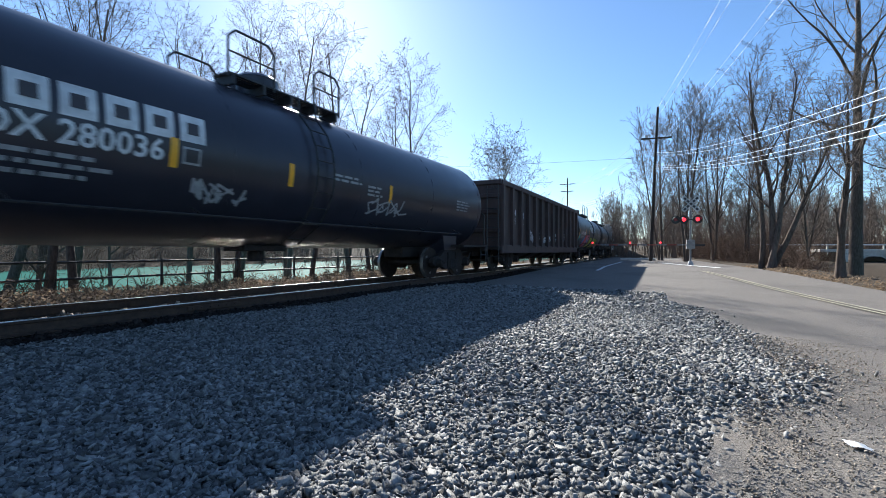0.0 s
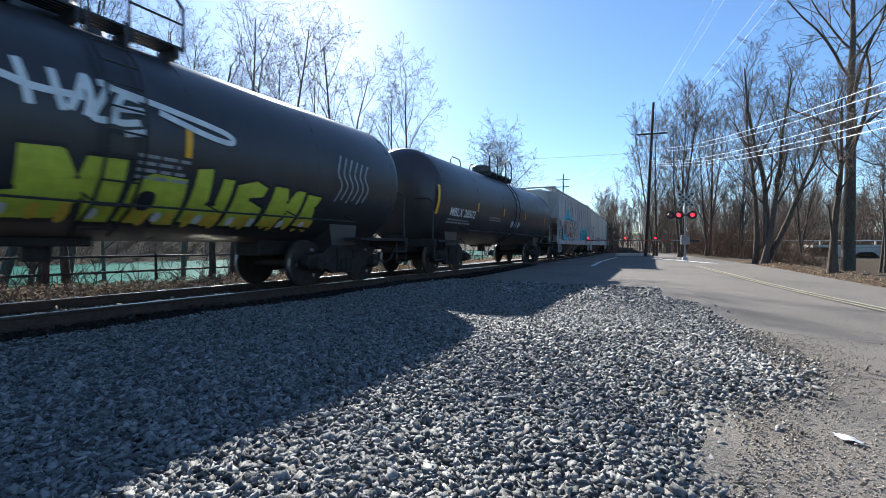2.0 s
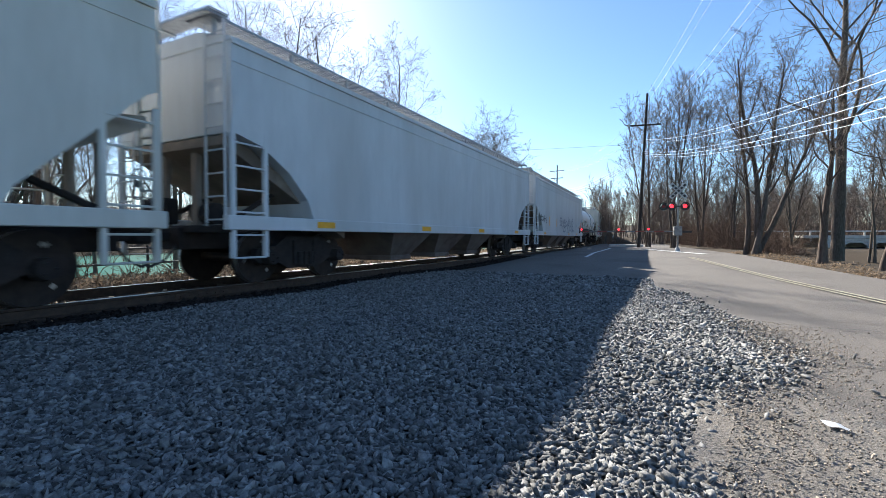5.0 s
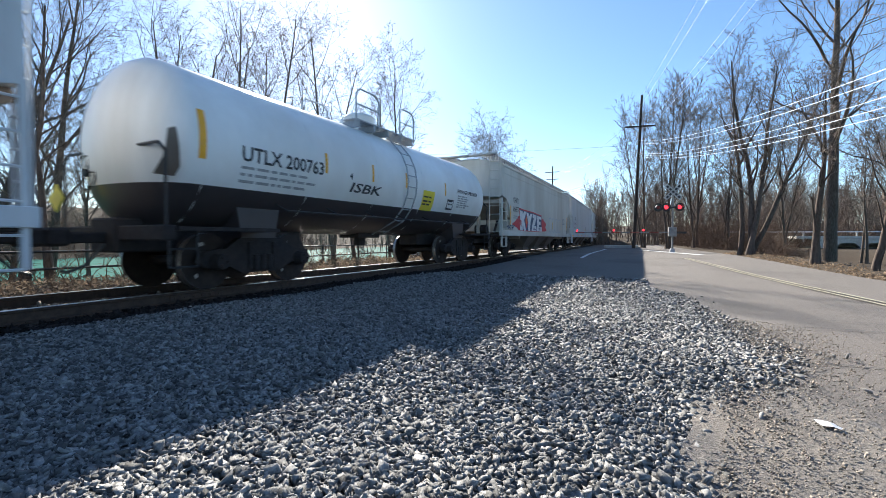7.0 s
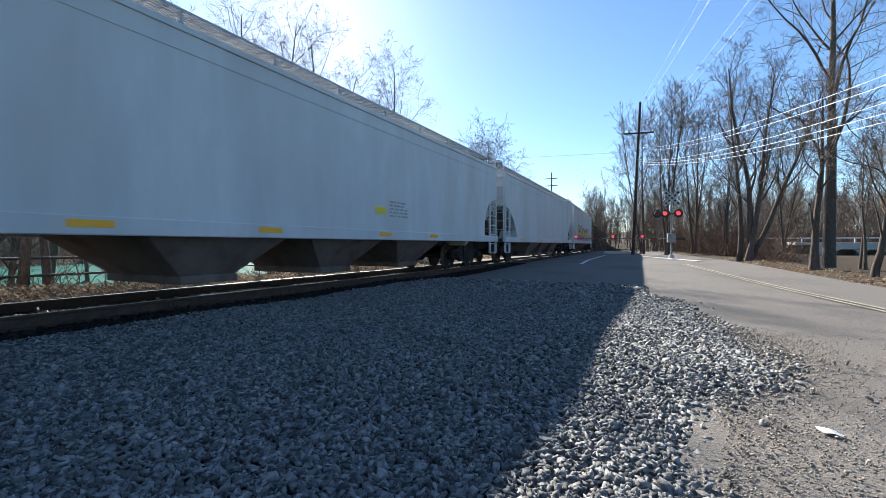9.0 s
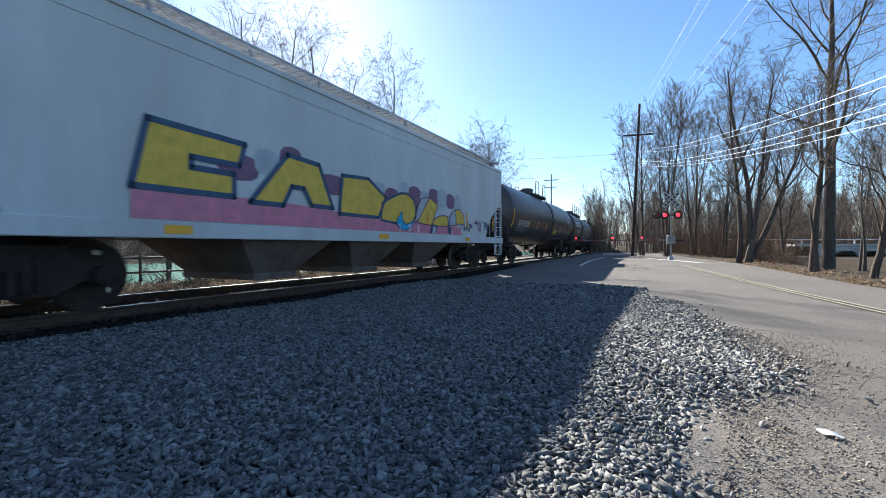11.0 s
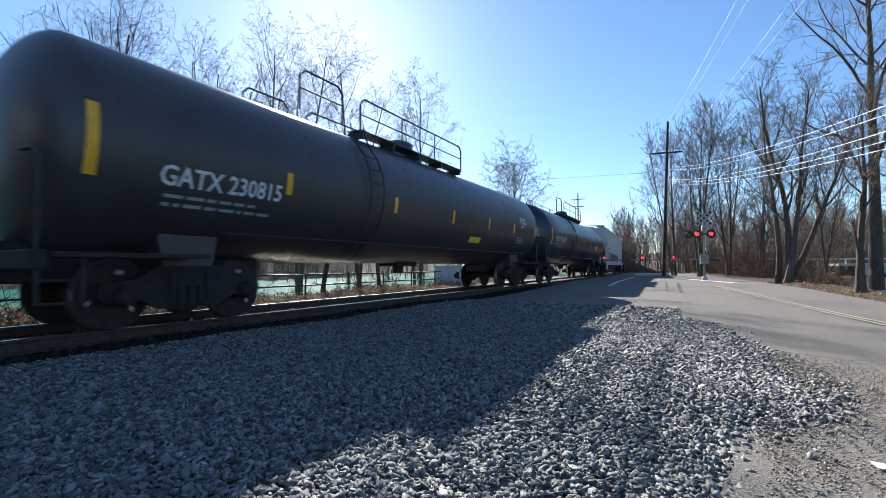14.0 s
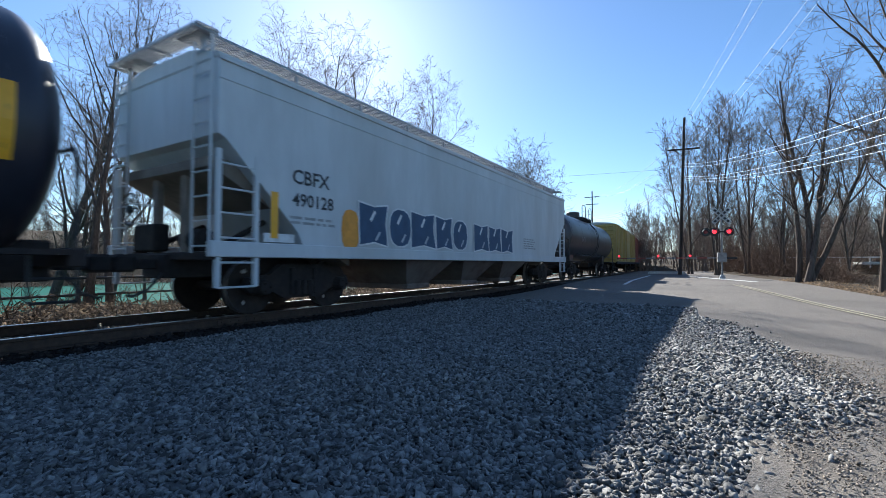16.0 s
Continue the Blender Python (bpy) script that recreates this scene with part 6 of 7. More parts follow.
def cbfx(c):
    S = on_side
    lettering(c, "CBFX", -7.15, 2.20, 0.24, M["letter_black"], S)
    lettering(c, "490128", -7.15, 1.82, 0.22, M["letter_black"], S)
    bars(c, -7.2, 1.6, 1.2, 2, M["letter_faint"], S)
    reflectors(c, (-7.5,), S, 1.25, 2.0, 0.14)
    shape(c, bulb(-5.75, 1.5, 0.5, 0.8, 12), "spray_orange", S, 0.006)
    shape(c, [(-7.7, 1.19), (-7.1, 1.19), (-7.1, 1.33), (-7.7, 1.33)], "letter_white", S, 0.006, "label_plate")
    x = -5.5                                                     # two blocky words, drawn as plain shapes
    rnd = random.Random(12)
    for k, w in enumerate((0.95, 0.85, 1.05, 0.85, 0.85, None, 1.0, 0.95, 1.0)):
        if w is None:
            x += 0.4
            continue
        h = 0.86 - 0.01 * k
        y0, y1, m = x, x + w * 0.93, x + w * 0.47
        kind = (3, 1, 3, 3, 1, 0, 3, 3, 3)[k]
        j = lambda: rnd.uniform(-0.04, 0.04)
        if kind == 0:
            body = [(y0 + j(), 1.21), (y0 - 0.06, 1.25 + h), (y1 - 0.2, 1.24 + h), (y1, 1.10 + h), (y1 - 0.12, 1.68), (y1 + 0.08, 1.21), (m + 0.14, 1.21), (m, 1.45), (m - 0.1, 1.21)]
        elif kind == 1:
            body = bulb(m, 1.22 + h / 2, w * 0.96, h, 14, 0.8)
        elif kind == 2:
            body = [(y0, 1.21), (y0 + 0.05, 1.24 + h), (y0 + 0.3, 1.24 + h), (m, 1.8), (y1 - 0.3, 1.24 + h), (y1, 1.22 + h), (y1 + 0.04, 1.21), (y1 - 0.26, 1.21), (m, 1.5), (y0 + 0.26, 1.21)]
        else:
            body = [(y0 + j(), 1.21), (y0 - 0.05 + j(), 1.23 + h), (m, 1.17 + h), (y1 + j(), 1.24 + h), (y1 - 0.06, 1.7), (y1 + 0.04 + j(), 1.21), (m, 1.28)]
        shape(c, body, "spray_navy", S, 0.010 + 0.001 * k, edge="spray_chalk", width=0.035)
        shape(c, [(m - 0.16, 1.75), (m - 0.02, 1.95), (m + 0.05, 1.92), (m - 0.1, 1.7)], "spray_chalk", S, 0.026)
        shape(c, [(m, 1.34), (m + 0.14, 1.52), (m + 0.2, 1.5), (m + 0.06, 1.31)], "spray_silver", S, 0.026)
        x += w
    bars(c, 3.4, 1.75, 1.3, 5, M["letter_faint"], S, seed=4)


def motions():
    """Every car runs along the track; every wheelset turns with it."""
    rows_t = [0.5 * k for k in range(33)]
    for car, mid, length in TRAIN:
        rows = []
        for t in rows_t:
            s = mid - SPEED * t
            b = length / 2 - 2.5
            xa, ya, _ = track_at(s - b)
            xb, yb, _ = track_at(s + b)
            rows.append((t, pose((xa + xb) / 2, (ya + yb) / 2, 0, 0, 0, math.degrees(math.atan2(-(xb - xa), yb - ya)))))
        walk(car, rows)
    turn = math.degrees(SPEED / 0.457) / FPS                     # degrees from frame to frame, rolling towards the camera
    spun = {}
    for w, o in WHEELS:
        if o not in spun:
            walk(w, [(k / FPS, pose(0, o, 0.457, (turn * k) % 360)) for k in range(16 * FPS + 1)])
            spun[o] = w.animation_data
        else:
            w.rotation_mode = "QUATERNION"
            w.animation_data_create()
            w.animation_data.action = spun[o].action
            w.animation_data.action_slot = spun[o].action_slot


# ---------------------------------------------------------------- bare winter trees
def grow(rnd, base, direction, length, radius, level, out, levels=4, spread=0.8, lift=0.25, kids=(14, 7, 5, 3), bend=0.12, first=0.3, reach=0.42):
    """Adds a tapering, bending limb and its smaller limbs to out: (level, points, radii)."""
    seg = (10, 7, 5, 3, 2)[min(level, 4)]
    pts, rad = [Vector(base)], [radius]
    d = Vector(direction).normalized()
    tip = 0.16 if level == 0 else 0.3
    wob = bend * (0.45, 1.1, 1.6, 1.9, 1.9)[min(level, 4)]
    rise = lift * (0.12, 0.42, 0.10, 0.05, 0.0)[min(level, 4)]
    for i in range(seg):
        d = (d + Vector((rnd.gauss(0, wob), rnd.gauss(0, wob), rnd.gauss(0, wob * 0.7) + rise))).normalized()
        pts.append(pts[-1] + d * length / seg)
        rad.append(radius * (1 - (1 - tip) * ((i + 1) / seg) ** 0.9))
    out.append((level, pts, rad))
    if level >= levels:
        return
    n = max(2, round(kids[min(level, 3)] * rnd.uniform(0.8, 1.2)))
    az = rnd.uniform(0, 6.28)
    for k in range(n):
        start = first if level == 0 else 0.18
        g = (k + rnd.uniform(0, 1)) / n
        f = min(0.99, start + (1 - start) * g)
        i = min(seg - 1, int(f * seg))
        p = pts[i].lerp(pts[i + 1], f * seg - i)
        ax = (pts[i + 1] - pts[i]).normalized()
        az += 2.4 + rnd.uniform(-0.6, 0.6)
        u = ax.orthogonal().normalized()
        w = ax.cross(u)
        ang = spread * rnd.uniform(0.6, 1.2) * (1.1 - 0.45 * g if level == 0 else 1.0)
        dd = ax * math.cos(ang) + (u * math.cos(az) + w * math.sin(az)) * math.sin(ang) + Vector((0, 0, lift * (0.3 if level == 0 else 0.15)))
        if level == 0:
            size = length * reach * rnd.uniform(0.7, 1.15) * (0.62 + 0.75 * g - 0.95 * g * g)
        else:
            size = length * rnd.uniform(0.36, 0.62) * (1.15 - 0.5 * f)
        grow(rnd, p, dd, size, rad[i] * rnd.uniform(0.34, 0.58), level + 1, out, levels, spread, lift, kids, bend, first, reach)


def tubes(limbs, keep, thin=0.004):
    v, f = [], []
    for level, pts, rad in limbs:
        if not keep(level):
            continue
        n = (10, 6, 4, 3, 3)[min(level, 4)]
        base = len(v)
        for i, p in enumerate(pts):
            ax = (pts[min(i + 1, len(pts) - 1)] - pts[max(i - 1, 0)]).normalized()
            u = ax.orthogonal().normalized()
            w = ax.cross(u)
            for k in range(n):
                a = k * math.tau / n
                v.append(p + (u * math.cos(a) + w * math.sin(a)) * max(rad[i], thin))
        for i in range(len(pts) - 1):
            for k in range(n):
                f.append((base + i * n + k, base + i * n + (k + 1) % n, base + (i + 1) * n + (k + 1) % n, base + (i + 1) * n + k))
    return v, f


def tree(label, x, y, height, radius, seed, stems=((0, 0),), z=None, group="bare trees along the railway", **kw):
    """stems: lean of each stem in x and y. Returns the tree's Empty."""
    rnd = random.Random(seed)
    limbs = []
    for i, (lx, ly) in enumerate(stems):
        off = 0.0 if len(stems) == 1 else radius * 1.6
        b = (off * math.cos(i * 2.4), off * math.sin(i * 2.4), -0.25)
        grow(rnd, b, (lx, ly, 1), height * rnd.uniform(0.85, 1.0) if i else height, radius * (1 if i == 0 else 0.85), 0, limbs, **kw)
    e = tagged(new("tree"), label, "tree", group=group)
    e.matrix_basis = pose(x, y, ground_height(x, y) if z is None else z)
    thin = 0.00019 * math.hypot(x, y)
    v, f = tubes(limbs, lambda l: l <= 1, thin)
    share("trunk", from_arrays("trunk", v, f, M["bark"], True), e)
    v, f = tubes(limbs, lambda l: l >= 2, thin)
    share("crown", from_arrays("crown", v, f, M["twig"]), e)
    return e


def place(px, depth, turn=26.62):
    """Ground place from a bearing (tangent right of the view's middle at the ninth second) and a distance along the view."""
    a = radians(turn)
    return (-math.sin(a) * depth + math.cos(a) * px * depth, math.cos(a) * depth + math.sin(a) * px * depth)


def build_trees():
    # beyond the rails, against the sun: bearing, distance, height, radius, stems, seed, reach of the limbs
    spec = [(-0.90, 22, 15.5, 0.24, ((0.16, 0.05),), 1, 0.46), (-0.62, 30, 18.5, 0.18, ((-0.05, 0), (0.12, 0.05)), 2, 0.36), (-0.50, 32, 19.5, 0.18, ((0.0, 0), (0.10, 0.05)), 3, 0.36),
            (-0.39, 34, 19.5, 0.19, ((0.02, 0), (-0.10, 0.05)), 4, 0.36), (-0.25, 33, 18.8, 0.19, ((0, 0), (0.09, 0.03)), 5, 0.36), (-0.115, 36, 17.0, 0.18, ((0.03, 0), (-0.06, 0.05)), 6, 0.38),
            (0.10, 58, 16.0, 0.24, ((0, 0), (0.10, 0)), 7, 0.55), (-1.07, 17, 12.5, 0.22, ((0.22, 0.05),), 8, 0.5), (-0.98, 18, 9, 0.12, ((0.04, 0), (0.2, 0)), 9, 0.45), (-0.80, 27, 11, 0.12, ((0, 0), (0.1, 0)), 11, 0.42), (-1.3, 22, 12, 0.18, ((0.05, 0),), 10, 0.45)]
    for px, depth, h, r, stems, seed, reach in spec:
        x, y = place(px, depth)
        tree("leafless tree standing beyond the rails", x, y, h, r, seed, stems, spread=0.95, lift=0.2, kids=(16, 8, 5, 3), first=0.24, bend=0.085, reach=reach)
    for i, (px, h) in enumerate(((-0.95, 6.5), (-0.885, 5.5), (-0.55, 6.8), (-0.50, 5.6), (-0.33, 6.2), (-0.2, 6.0))):
        depth = -12.9 / (-0.448 + 0.894 * px)
        x, y = place(px, depth)
        tree("slim bare tree on the leafy bank beside the rails", x, y, h, 0.11, 60 + i, ((0.06 * (-1) ** i, 0.03),), spread=0.8, lift=0.2, kids=(11, 6, 4, 3), first=0.4)
    # along the road's far side
    many = dict(spread=0.6, lift=0.22, kids=(13, 7, 4, 3), first=0.22, reach=0.46, bend=0.06)
    right = [(0.862, 24, 20.0, 0.35, ((0.02, 0.02),), 21, "tall straight bare tree with pale upper trunk", dict(first=0.36, spread=1.0, lift=0.18, kids=(20, 8, 6, 4), reach=0.36, bend=0.07)),
             (0.675, 22, 9.8, 0.17, ((-0.06, 0.02), (0.02, 0.05), (0.22, 0.05), (0.36, -0.05)), 22, "leafless tree splitting into several dark leaning trunks", dict(spread=0.8, lift=0.25, first=0.30, kids=(14, 8, 5, 3), reach=0.36)),
             (0.828, 15.5, 6.0, 0.14, ((-0.10, 0.06),), 23, "crooked dark bare tree leaning over the road's edge", dict(spread=0.75, first=0.45, bend=0.16, reach=0.4)),
             (0.838, 15.5, 2.6, 0.12, ((0.04, 0.0),), 33, "broken dark stump of a bare tree", dict(spread=0.5, first=0.8, levels=2, kids=(3, 2, 2, 2), reach=0.3)),
             (0.985, 12.6, 5.4, 0.13, ((0.02, 0.1), (0.16, 0.0)), 24, "bare tree beside the creek bank", dict(spread=0.95, first=0.25, lift=0.15, bend=0.14, reach=0.5, kids=(12, 7, 5, 3))),
             (0.50, 36, 12.2, 0.12, ((0, 0), (0.14, 0.05), (-0.12, 0), (0.05, -0.12)), 25, "many-stemmed leafless tree behind the crossing signal", many),
             (0.56, 37, 11.2, 0.12, ((0, 0), (0.12, 0.05), (-0.1, 0)), 26, "many-stemmed leafless tree behind the crossing signal", many),
             (0.445, 40, 11.4, 0.12, ((0, 0), (0.1, 0.05), (-0.13, 0)), 27, "many-stemmed leafless tree behind the crossing signal", many),
             (0.63, 33, 8.8, 0.11, ((0, 0), (0.1, 0)), 28, "slender leafless tree beyond the road", many),
             (0.76, 34, 10.5, 0.13, ((0, 0), (0.08, 0.1)), 29, "slender leafless tree beyond the road", many),
             (0.94, 34, 9.5, 0.12, ((0, 0), (0.1, 0.1)), 30, "slender leafless tree beyond the road", many),
             (1.10, 20, 9.5, 0.15, ((0, 0), (-0.12, 0.1)), 31, "slender leafless tree beyond the road", many)]
    for px, depth, h, r, stems, seed, label, kw in right:
        x, y = place(px, depth)
        tree(label, x, y, h, r, seed, stems, group="bare trees along the road", **kw)
    # far woods: many slight stems in one mass
    rnd = random.Random(77)
    limbs = []
    for k in range(950):
        if k < 660:
            x, y = place(rnd.uniform(0.33, 1.25), rnd.uniform(55, 100))
        else:
            x, y = place(rnd.uniform(-1.3, 0.34), rnd.uniform(62, 120))
        h = rnd.uniform(4.5, 9.5) if k < 660 else rnd.uniform(4.5, 8.5)
        z = ground_height(x, y)
        grow(rnd, (x, y, z - 0.2), (rnd.gauss(0, 0.08), rnd.gauss(0, 0.08), 1), h, 0.075, 0, limbs, levels=2, spread=0.6, lift=0.3, kids=(13, 6, 4, 3), first=0.12, reach=0.4)
    v, f = tubes([(min(l + 2, 4), p, r) for l, p, r in limbs], lambda l: True, 0.016)
    tagged(new("far_woods", from_arrays("far_woods", v, f, M["twig"])), "distant leafless woods", "woods", kind="stuff")
    # thickets of brush
    limbs = []
    for k in range(3000):
        if k > 1800:
            x, y, _ = track_at(rnd.uniform(-40, 75))
            x -= rnd.uniform(50, 66)
        elif k < 330 or k > 560:
            d = rnd.uniform(28, 62)
            x, y = place(rnd.uniform(0.43, 0.76), d) if k % 5 else place(rnd.uniform(0.76, 1.2), rnd.uniform(54, 75))
        elif k < 380:
            x, y = place(rnd.uniform(0.66, 0.80), rnd.uniform(19, 24))
        else:
            s = rnd.uniform(-2, 40)
            x, y, _ = track_at(s)
            x -= rnd.uniform(3.6, 6.5)
        h = rnd.uniform(1.2, 4.2) if k < 330 or 560 < k <= 1800 else rnd.uniform(2.2, 4.6) if k > 1800 else rnd.uniform(0.4, 1.1)
        if x < road_right(y) + 0.8 and x > -6:
            continue
        for q in range(4):
            grow(rnd, (x + rnd.gauss(0, 0.2), y + rnd.gauss(0, 0.2), ground_height(x, y) - 0.05), (rnd.gauss(0, 0.5), rnd.gauss(0, 0.5), 1), h * rnd.uniform(0.6, 1), 0.014, 3, limbs, levels=4, spread=0.6, lift=0.1, kids=(5, 5, 5, 6), bend=0.2)
    v, f = tubes(limbs, lambda l: True)
    tagged(new("undergrowth", from_arrays("undergrowth", v, f, M["brush"])), "dry brown leafless thicket", "undergrowth", kind="stuff")


def build_leaves():
    """Fallen leaves as small curled quads on the bank beyond the rails and at the road's edge."""
    rng = np.random.default_rng(5)
    k = 36000
    n1 = 32000
    y = np.concatenate([rng.uniform(-5, 34, n1), rng.uniform(6, 30, k - n1)])
    x = np.empty(k)
    for i in range(k):
        if i < n1:
            x[i] = track_at(y[i])[0] - 2.9 - abs(rng.normal(0, 1.3))
        else:
            x[i] = road_right(y[i]) + abs(rng.normal(0, 0.5)) + 0.05
    z = np.array([ground_height(a, b) for a, b in zip(x, y)]) + rng.uniform(0.0, 1.0, k) ** 2 * np.where(np.arange(k) < n1, 0.16, 0.05)
    s = rng.uniform(0.018, 0.046, k)
    q = np.array([(-1, -0.6, 0), (1, -0.6, 0.2), (1, 0.6, 0), (-1, 0.6, 0.25)])
    an, tl = rng.uniform(0, 6.28, k), rng.normal(0, 0.6, k)
    c, sn = np.cos(an), np.sin(an)
    P = q[None] * s[:, None, None]
    px = P[..., 0] * np.cos(tl)[:, None] - P[..., 2] * np.sin(tl)[:, None]
    pz = P[..., 0] * np.sin(tl)[:, None] + P[..., 2] * np.cos(tl)[:, None]
    V = np.stack([px * c[:, None] - P[..., 1] * sn[:, None] + x[:, None], px * sn[:, None] + P[..., 1] * c[:, None] + y[:, None], pz + z[:, None]], -1).reshape(-1, 3)
    F = np.arange(4 * k).reshape(k, 4)
    tagged(new("fallen_leaves", quick_mesh("fallen_leaves", V, F, M["leaves"])), "dry brown fallen leaves on the bank", "leaves", kind="stuff")


# ---------------------------------------------------------------- crossing, poles, wires, bridge
def build_signal():
    x, y = 0.25, 30.2
    z = road_z(30)
    e = tagged(new("crossing_signal"), "railroad crossing signal with red flashing lamps and crossbuck", "crossing signal")
    e.matrix_basis = pose(x, y, z, 0, 0, 8)
    bm = bmesh.new()
    disc(bm, (0, 0, 0.12), (0, 0, 1), 0.17, 0.24, 12, 0.10)
    part("base", bm, M["galv"], e)
    bm = bmesh.new()
    disc(bm, (0, 0, 2.0), (0, 0, 1), 0.05, 4.0, 12)
    part("mast", bm, M["mast_grey"], e)
    for ang in (45, -45):
        bm = bmesh.new()
        box(bm, -0.6, 0.6, -0.012, 0.012, -0.115, 0.115, 0)
        b = part("crossbuck_blade", bm, M["crossbuck"], e, "white crossbuck board")
        b.matrix_basis = pose(0, -0.09 - (0.03 if ang > 0 else 0), 3.62, 0, ang, 0)
        for k in range(5):
            bb = bmesh.new()
            box(bb, -0.5 + k * 0.22, -0.36 + k * 0.22, -0.014, -0.013, -0.06, 0.06)
            part("legend_bar", bb, M["letter_black"], b)
    bm = bmesh.new()
    box(bm, -0.42, 0.42, -0.05, 0.05, 2.66, 2.74, 0.01)
    part("cross_arm", bm, M["black_iron"], e)
    for i, sx in enumerate((-0.36, 0.36, -0.80)):
        bm = bmesh.new()
        disc(bm, (sx, -0.10, 2.70), (0, 1, 0), 0.25, 0.03, 24)
        bk = part("lamp_backboard", bm, M["black_iron"], e)
        bm = bmesh.new()
        disc(bm, (sx, -0.13, 2.70), (0, 1, 0), 0.105, 0.05, 20)
        part("lamp", bm, M["red_lit"] if sx != -0.80 else M["red_dim"], bk, "glowing red lamp" if sx != -0.80 else "unlit lamp seen from behind")
        bm = bmesh.new()
        for k in range(9):
            a0, a1 = math.pi * k / 9, math.pi * (k + 1) / 9
            vs = [bm.verts.new(c) for c in ((sx + 0.17 * math.cos(a0), -0.12, 2.70 + 0.17 * math.sin(a0)), (sx + 0.17 * math.cos(a1), -0.12, 2.70 + 0.17 * math.sin(a1)), (sx + 0.17 * math.cos(a1), -0.38, 2.68 + 0.17 * math.sin(a1)), (sx + 0.17 * math.cos(a0), -0.38, 2.68 + 0.17 * math.sin(a0)))]
            bm.faces.new(vs)
        part("visor", bm, M["black_iron"], bk)
    bm = bmesh.new()
    box(bm, -0.22, 0.22, -0.16, 0.16, 0.95, 1.5, 0.03)
    part("gate_motor", bm, M["mast_grey"], e)
    bm = bmesh.new()
    box(bm, 0.1, 0.75, -0.04, 0.04, 1.12, 1.24, 0.01)
    part("counterweight", bm, M["black_iron"], e)
    L, n = 5.4, 10
    for k in range(n):
        bm = bmesh.new()
        box(bm, -0.2 - L * (k + 1) / n, -0.2 - L * k / n, -0.02, 0.02, 1.17, 1.24, 0)
        part("gate_arm_band", bm, M["rust_red"] if k % 2 else M["mast_grey"], e, "red band of the lowered gate arm" if k % 2 else "pale band of the lowered gate arm")
    for sx in (-1.6, -3.3, -5.5):
        bm = bmesh.new()
        disc(bm, (sx, 0, 1.34), (0, 1, 0), 0.06, 0.08, 12)
        part("gate_lamp", bm, M["red_lit"], e, "small glowing red gate lamp")


def build_pole(x, y, h, lean, label, arms, z=0.0, radius=0.15):
    e = tagged(new("utility_pole"), label, "utility pole", group="utility poles")
    e.matrix_basis = pose(x, y, z, 0, lean, 0)
    bm = bmesh.new()
    bmesh.ops.create_cone(bm, cap_ends=True, segments=14, radius1=radius, radius2=radius * 0.62, depth=h + 0.5, matrix=Matrix.Translation((0, 0, h / 2 - 0.25)))
    part("pole", bm, M["pole_wood"], e)
    for az, w in arms:
        bm = bmesh.new()
        box(bm, -w, w, -0.06 - radius, 0.05 - radius, az - 0.06, az + 0.06, 0.01)
        rod(bm, (-w * 0.6, -radius, az), (0, -radius, az - 0.6), 0.02, 5)
        rod(bm, (w * 0.6, -radius, az), (0, -radius, az - 0.6), 0.02, 5)
        a = part("cross_arm", bm, M["pole_wood"], e)
        for k in (-0.9, -0.5, 0.5, 0.9):
            bm = bmesh.new()
            disc(bm, (w * k, -radius, az + 0.14), (0, 0, 1), 0.035, 0.16, 8, 0.02)
            part("insulator", bm, M["galv"], a)
    return e


def wire(label, a, b, sag, r=0.012, material="wire"):
    pts = []
    for i in range(21):
        k = i / 20
        p = Vector(a).lerp(Vector(b), k)
        p.z -= sag * 4 * k * (1 - k)
        pts.append(p)
    v, f = tubes([(2, pts, [r] * len(pts))], lambda level: True)
    tagged(new("cable", from_arrays("cable", v, f, M[material], True)), label, "cable", group="overhead cables")


def build_poles():
    px, py = place(0.425, 37.5)
    build_pole(px, py, 12.7, 2.4, "tall dark leaning wooden utility pole with a cross arm", [(10.1, 1.15)], road_z(36))
    top = lambda h, dx=0.0: (px + h * math.sin(radians(2.4)) + dx, py, h)
    x2, y2 = place(0.243, 88)
    build_pole(x2, y2, 14.8, 0, "distant wooden utility pole with cross arms", [(13.6, 1.4), (12.2, 1.2)], 0.2, 0.17)
    # bundle that runs over the road towards the camera's right
    for k, (h, dh) in enumerate(((8.95, 3.85), (8.75, 3.65), (7.95, 3.45), (7.8, 3.2), (7.65, 3.0))):
        wire("overhead cable along the road with sun glint in its pale colour", top(h), (6.85 + 0.08 * k, 2.0, dh), 0.95, 0.0065)
    for k, dx in enumerate((-1.0, 0.6, 1.05)):
        wire("thin power line on the cross arm", top(10.3, dx), (9.5 + dx, -8.0, 14.0), 1.0, 0.0045)
        # same lines beyond the pole, black to put their backlit look into the colour
        wire("thin power line on the cross arm", top(10.3, dx), (x2 + dx, y2, 13.8), 1.2, 0.007, "black_iron")
    wire("thin power line at the pole top", top(12.6), (9.0, -8.0, 16.5), 1.0, 0.0045)
    # cables on the railway side are black too, for the same backlit look
    for k in range(3):
        wire("overhead cable running along the railway", top(7.5 + 0.2 * k), (x2, y2, 9.5 + 0.4 * k), 1.2, 0.02, "black_iron")
    xl, yl = place(-1.0, 60)
    wire("single cable crossing over the train", top(8.6), (xl, yl, 14.0), 1.5, 0.009, "black_iron")


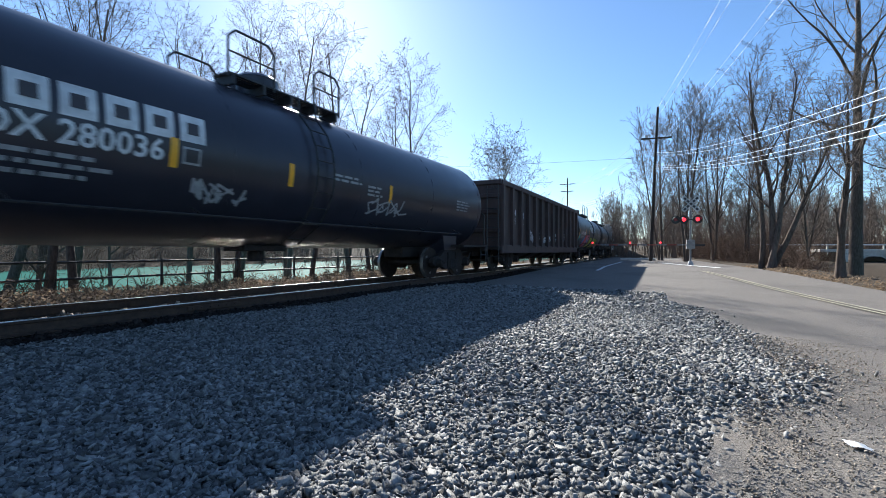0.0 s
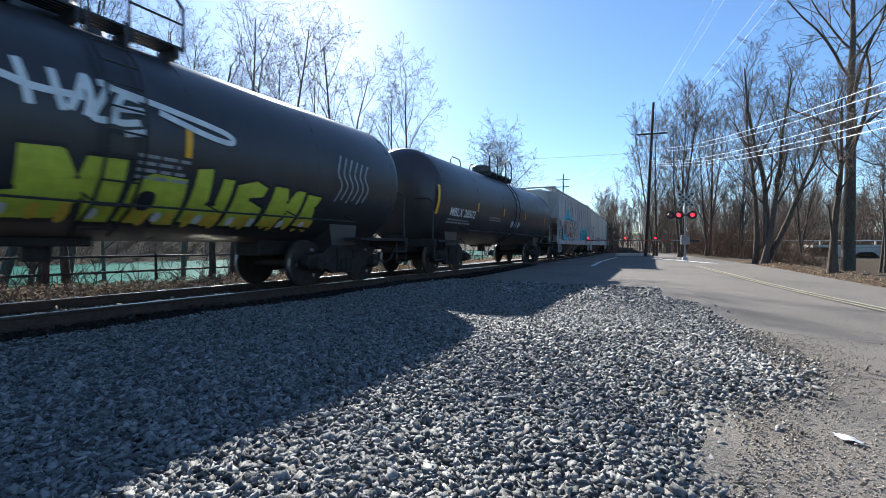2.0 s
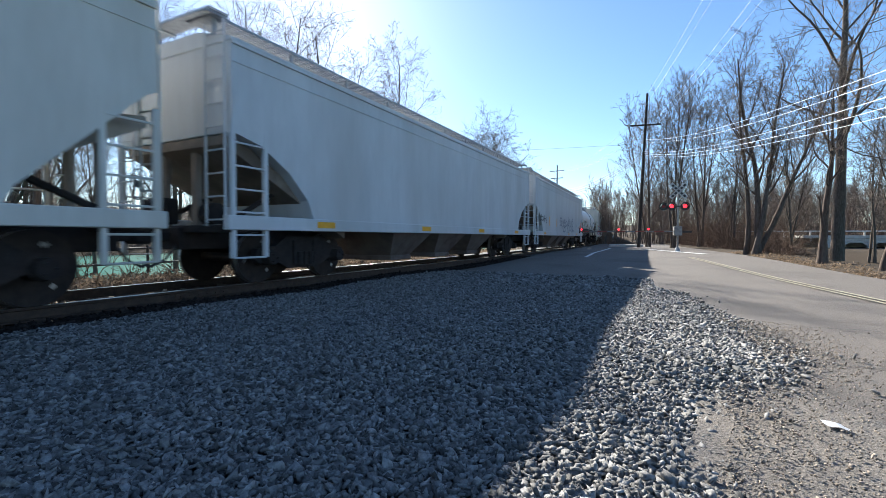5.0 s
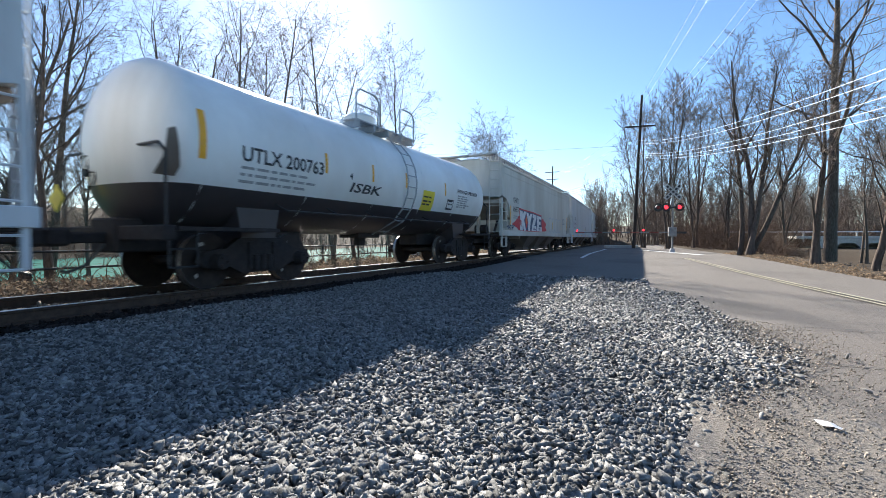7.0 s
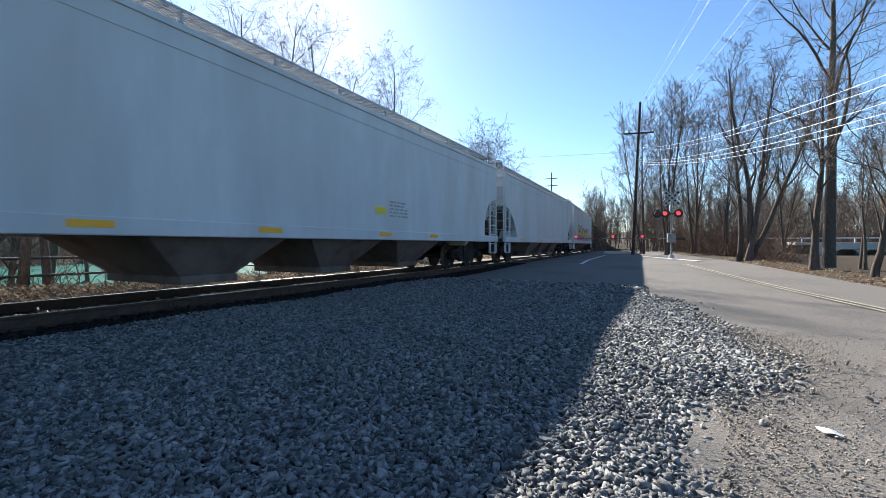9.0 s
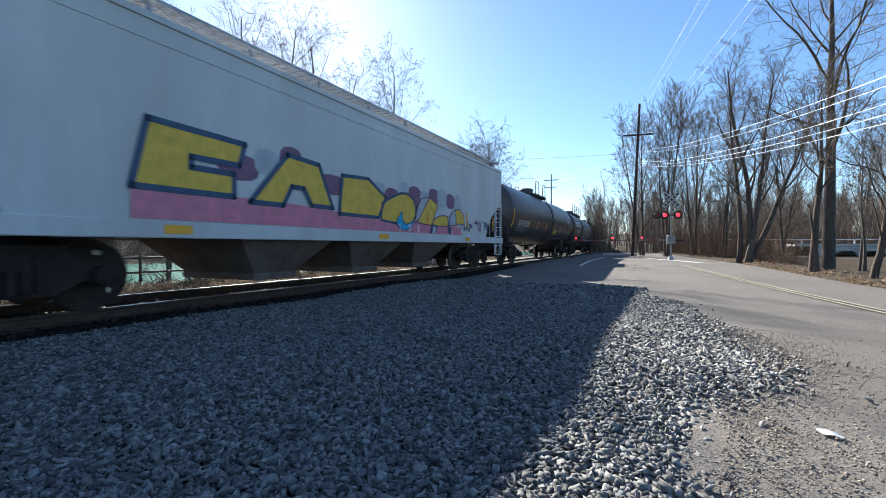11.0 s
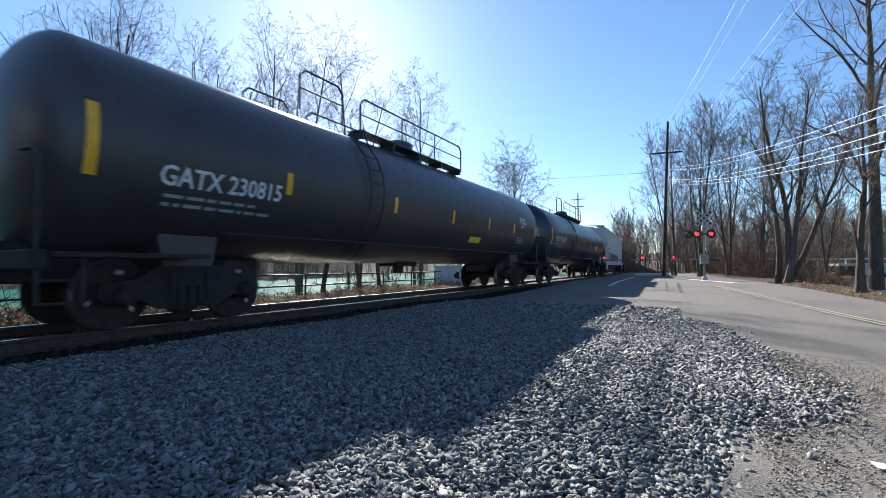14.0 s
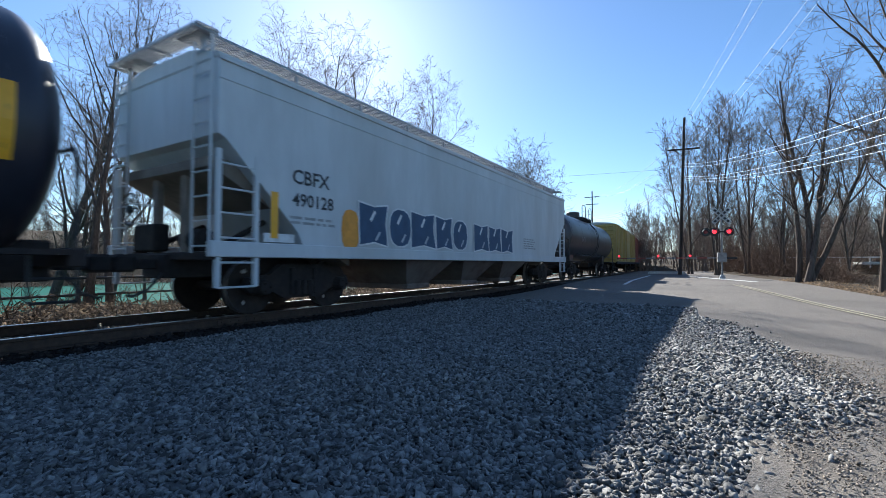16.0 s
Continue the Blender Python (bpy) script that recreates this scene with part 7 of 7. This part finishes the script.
def build_bridge():
    """A concrete bridge over the creek: deck, parapet with pipe rail, pierced web, abutment."""
    e = tagged(new("concrete_bridge"), "weathered pale concrete bridge over the green creek", "bridge")
    ax, ay = place(0.865, 44)
    bx, by = place(1.35, 40)
    ang = math.degrees(math.atan2(by - ay, bx - ax))
    L = math.hypot(bx - ax, by - ay)
    e.matrix_basis = pose(ax, ay, 0, 0, 0, ang)
    bm = bmesh.new()
    box(bm, -3, L, -0.3, 6.0, 0.78, 1.05, 0.03)
    part("deck", bm, M["concrete"], e)
    bm = bmesh.new()
    box(bm, -9, L, -0.25, -0.12, 1.42, 1.52, 0.02)
    part("top_rail", bm, M["sign_white"], e, "white pipe rail along the bridge")
    for k in range(12):
        bm = bmesh.new()
        box(bm, -9 + k * (L + 9) / 11.5 - 0.06, -9 + k * (L + 9) / 11.5 + 0.06, -0.24, -0.13, 0.5, 1.45, 0.01)
        part("rail_post", bm, M["concrete"], e)
    bm = bmesh.new()
    box(bm, -0.5, L, -0.22, 0.1, 0.35, 0.80, 0.02)
    part("girder", bm, M["concrete"], e)
    bm = bmesh.new()
    box(bm, -0.5, L, -0.35, 0.15, -0.75, -0.30, 0.02)
    part("ledge", bm, M["concrete"], e)
    for k in range(9):
        xx = 0.2 + k * 2.35
        bm = bmesh.new()
        prism(bm, [(-0.2, 0.4), (0.1, 0.4), (0.1, -0.4), (-0.2, -0.4)], xx - 0.22, xx + 0.22)
        for s in (-1, 1):
            b0 = xx + s * 0.22
            vs = [(b0, 0.36), (b0 + s * 0.45, 0.36), (b0, 0.02)]
            f0 = [bm.verts.new((a, -0.2, c)) for a, c in vs]
            f1 = [bm.verts.new((a, 0.1, c)) for a, c in vs]
            bm.faces.new(f0)
            bm.faces.new(list(reversed(f1)))
            for i in range(3):
                j = (i + 1) % 3
                bm.faces.new((f0[j], f0[i], f1[i], f1[j]))
        bmesh.ops.recalc_face_normals(bm, faces=bm.faces[:])
        part("pier", bm, M["concrete"], e)
    bm = bmesh.new()
    box(bm, -0.5, L, 3.5, 4.0, -1.9, 0.8, 0.0)
    part("back_wall", bm, M["concrete"], e)
    bm = bmesh.new()
    box(bm, -1.2, -0.5, -0.4, 6.0, -1.9, 1.0, 0.05)
    part("abutment", bm, M["concrete"], e)


def build_fence():
    """Dark pipe fence on the far side of the rails, beside the river."""
    e = tagged(new("pipe_fence"), "black iron pipe fence between rails and river", "fence")
    for z in (0.52, 0.12):
        pts = []
        for s in np.arange(-12, 34, 2.0):
            x, y, h = track_at(s)
            pts.append((x - 5.3, y, z))
        v, f = tubes([(1, [Vector(p) for p in pts], [0.03] * len(pts))], lambda level: True)
        share("rail", from_arrays("fence_rail", v, f, M["black_iron"], True), e)
    for s in np.arange(-12, 34, 2.4):
        x, y, h = track_at(s)
        bm = bmesh.new()
        rod(bm, (x - 5.3, y, -0.5), (x - 5.3, y, 0.58), 0.035, 8)
        part("post", bm, M["black_iron"], e)


def build_details():
    # low concrete island by the crossing
    bm = bmesh.new()
    x, y = place(0.41, 40)
    box(bm, -1.7, 1.1, -0.5, 0.5, -0.3, 0.20, 0.06)
    o = part("traffic_island", bm, M["concrete"])
    o.matrix_basis = pose(x - 0.2, y, 0, 0, 0, 10)
    tagged(o, "low concrete island beside the crossing", "traffic island")
    # pale equipment cabinet on the bank beyond the rails
    e = tagged(new("equipment_cabinet"), "low pale grey metal equipment cabinet on the bank", "cabinet")
    e.matrix_basis = pose(-12.5, 22.8, ground_height(-12.5, 22.8) - 0.05, 0, 0, 6)
    part("body", box(bmesh.new(), -0.95, 0.95, -0.4, 0.4, 0.06, 1.15, 0.03), M["hop_white"], e)
    part("base", box(bmesh.new(), -1.02, 1.02, -0.46, 0.46, -0.3, 0.06, 0.02), M["concrete"], e)
    part("lid", box(bmesh.new(), -1.0, 1.0, -0.45, 0.45, 1.15, 1.21, 0.015), M["hop_white"], e)
    for x in (-0.46, 0.46):
        d = part("door", box(bmesh.new(), x - 0.44, x + 0.44, -0.425, -0.403, 0.14, 1.08, 0.008), M["hop_white"], e)
        part("handle", box(bmesh.new(), x - 0.06, x - 0.02, -0.455, -0.426, 0.55, 0.72, 0.006), M["black_iron"], d)
    # scrap of white rubbish on the asphalt
    rnd = random.Random(3)
    bm = bmesh.new()
    ring = [bm.verts.new((0.075 * math.cos(a) * (1 + rnd.uniform(-0.4, 0.4)), 0.03 * math.sin(a) * (1 + rnd.uniform(-0.5, 0.5)), 0.012 * rnd.random())) for a in np.linspace(0, 6.0, 14)]
    c = bm.verts.new((0, 0, 0.022))
    for i in range(14):
        bm.faces.new((ring[i], ring[(i + 1) % 14], c))
    o = part("litter", bm, M["sign_white"])
    o.matrix_basis = pose(0.78, 3.05, road_z(3) + 0.03, 0, 0, -35)
    tagged(o, "crumpled scrap of white litter on the asphalt", "litter")


build_ground()
build_road()
build_ballast()
build_track()
build_trees()
build_leaves()
build_signal()
build_poles()
build_bridge()
build_fence()
build_details()
build_train()
motions()
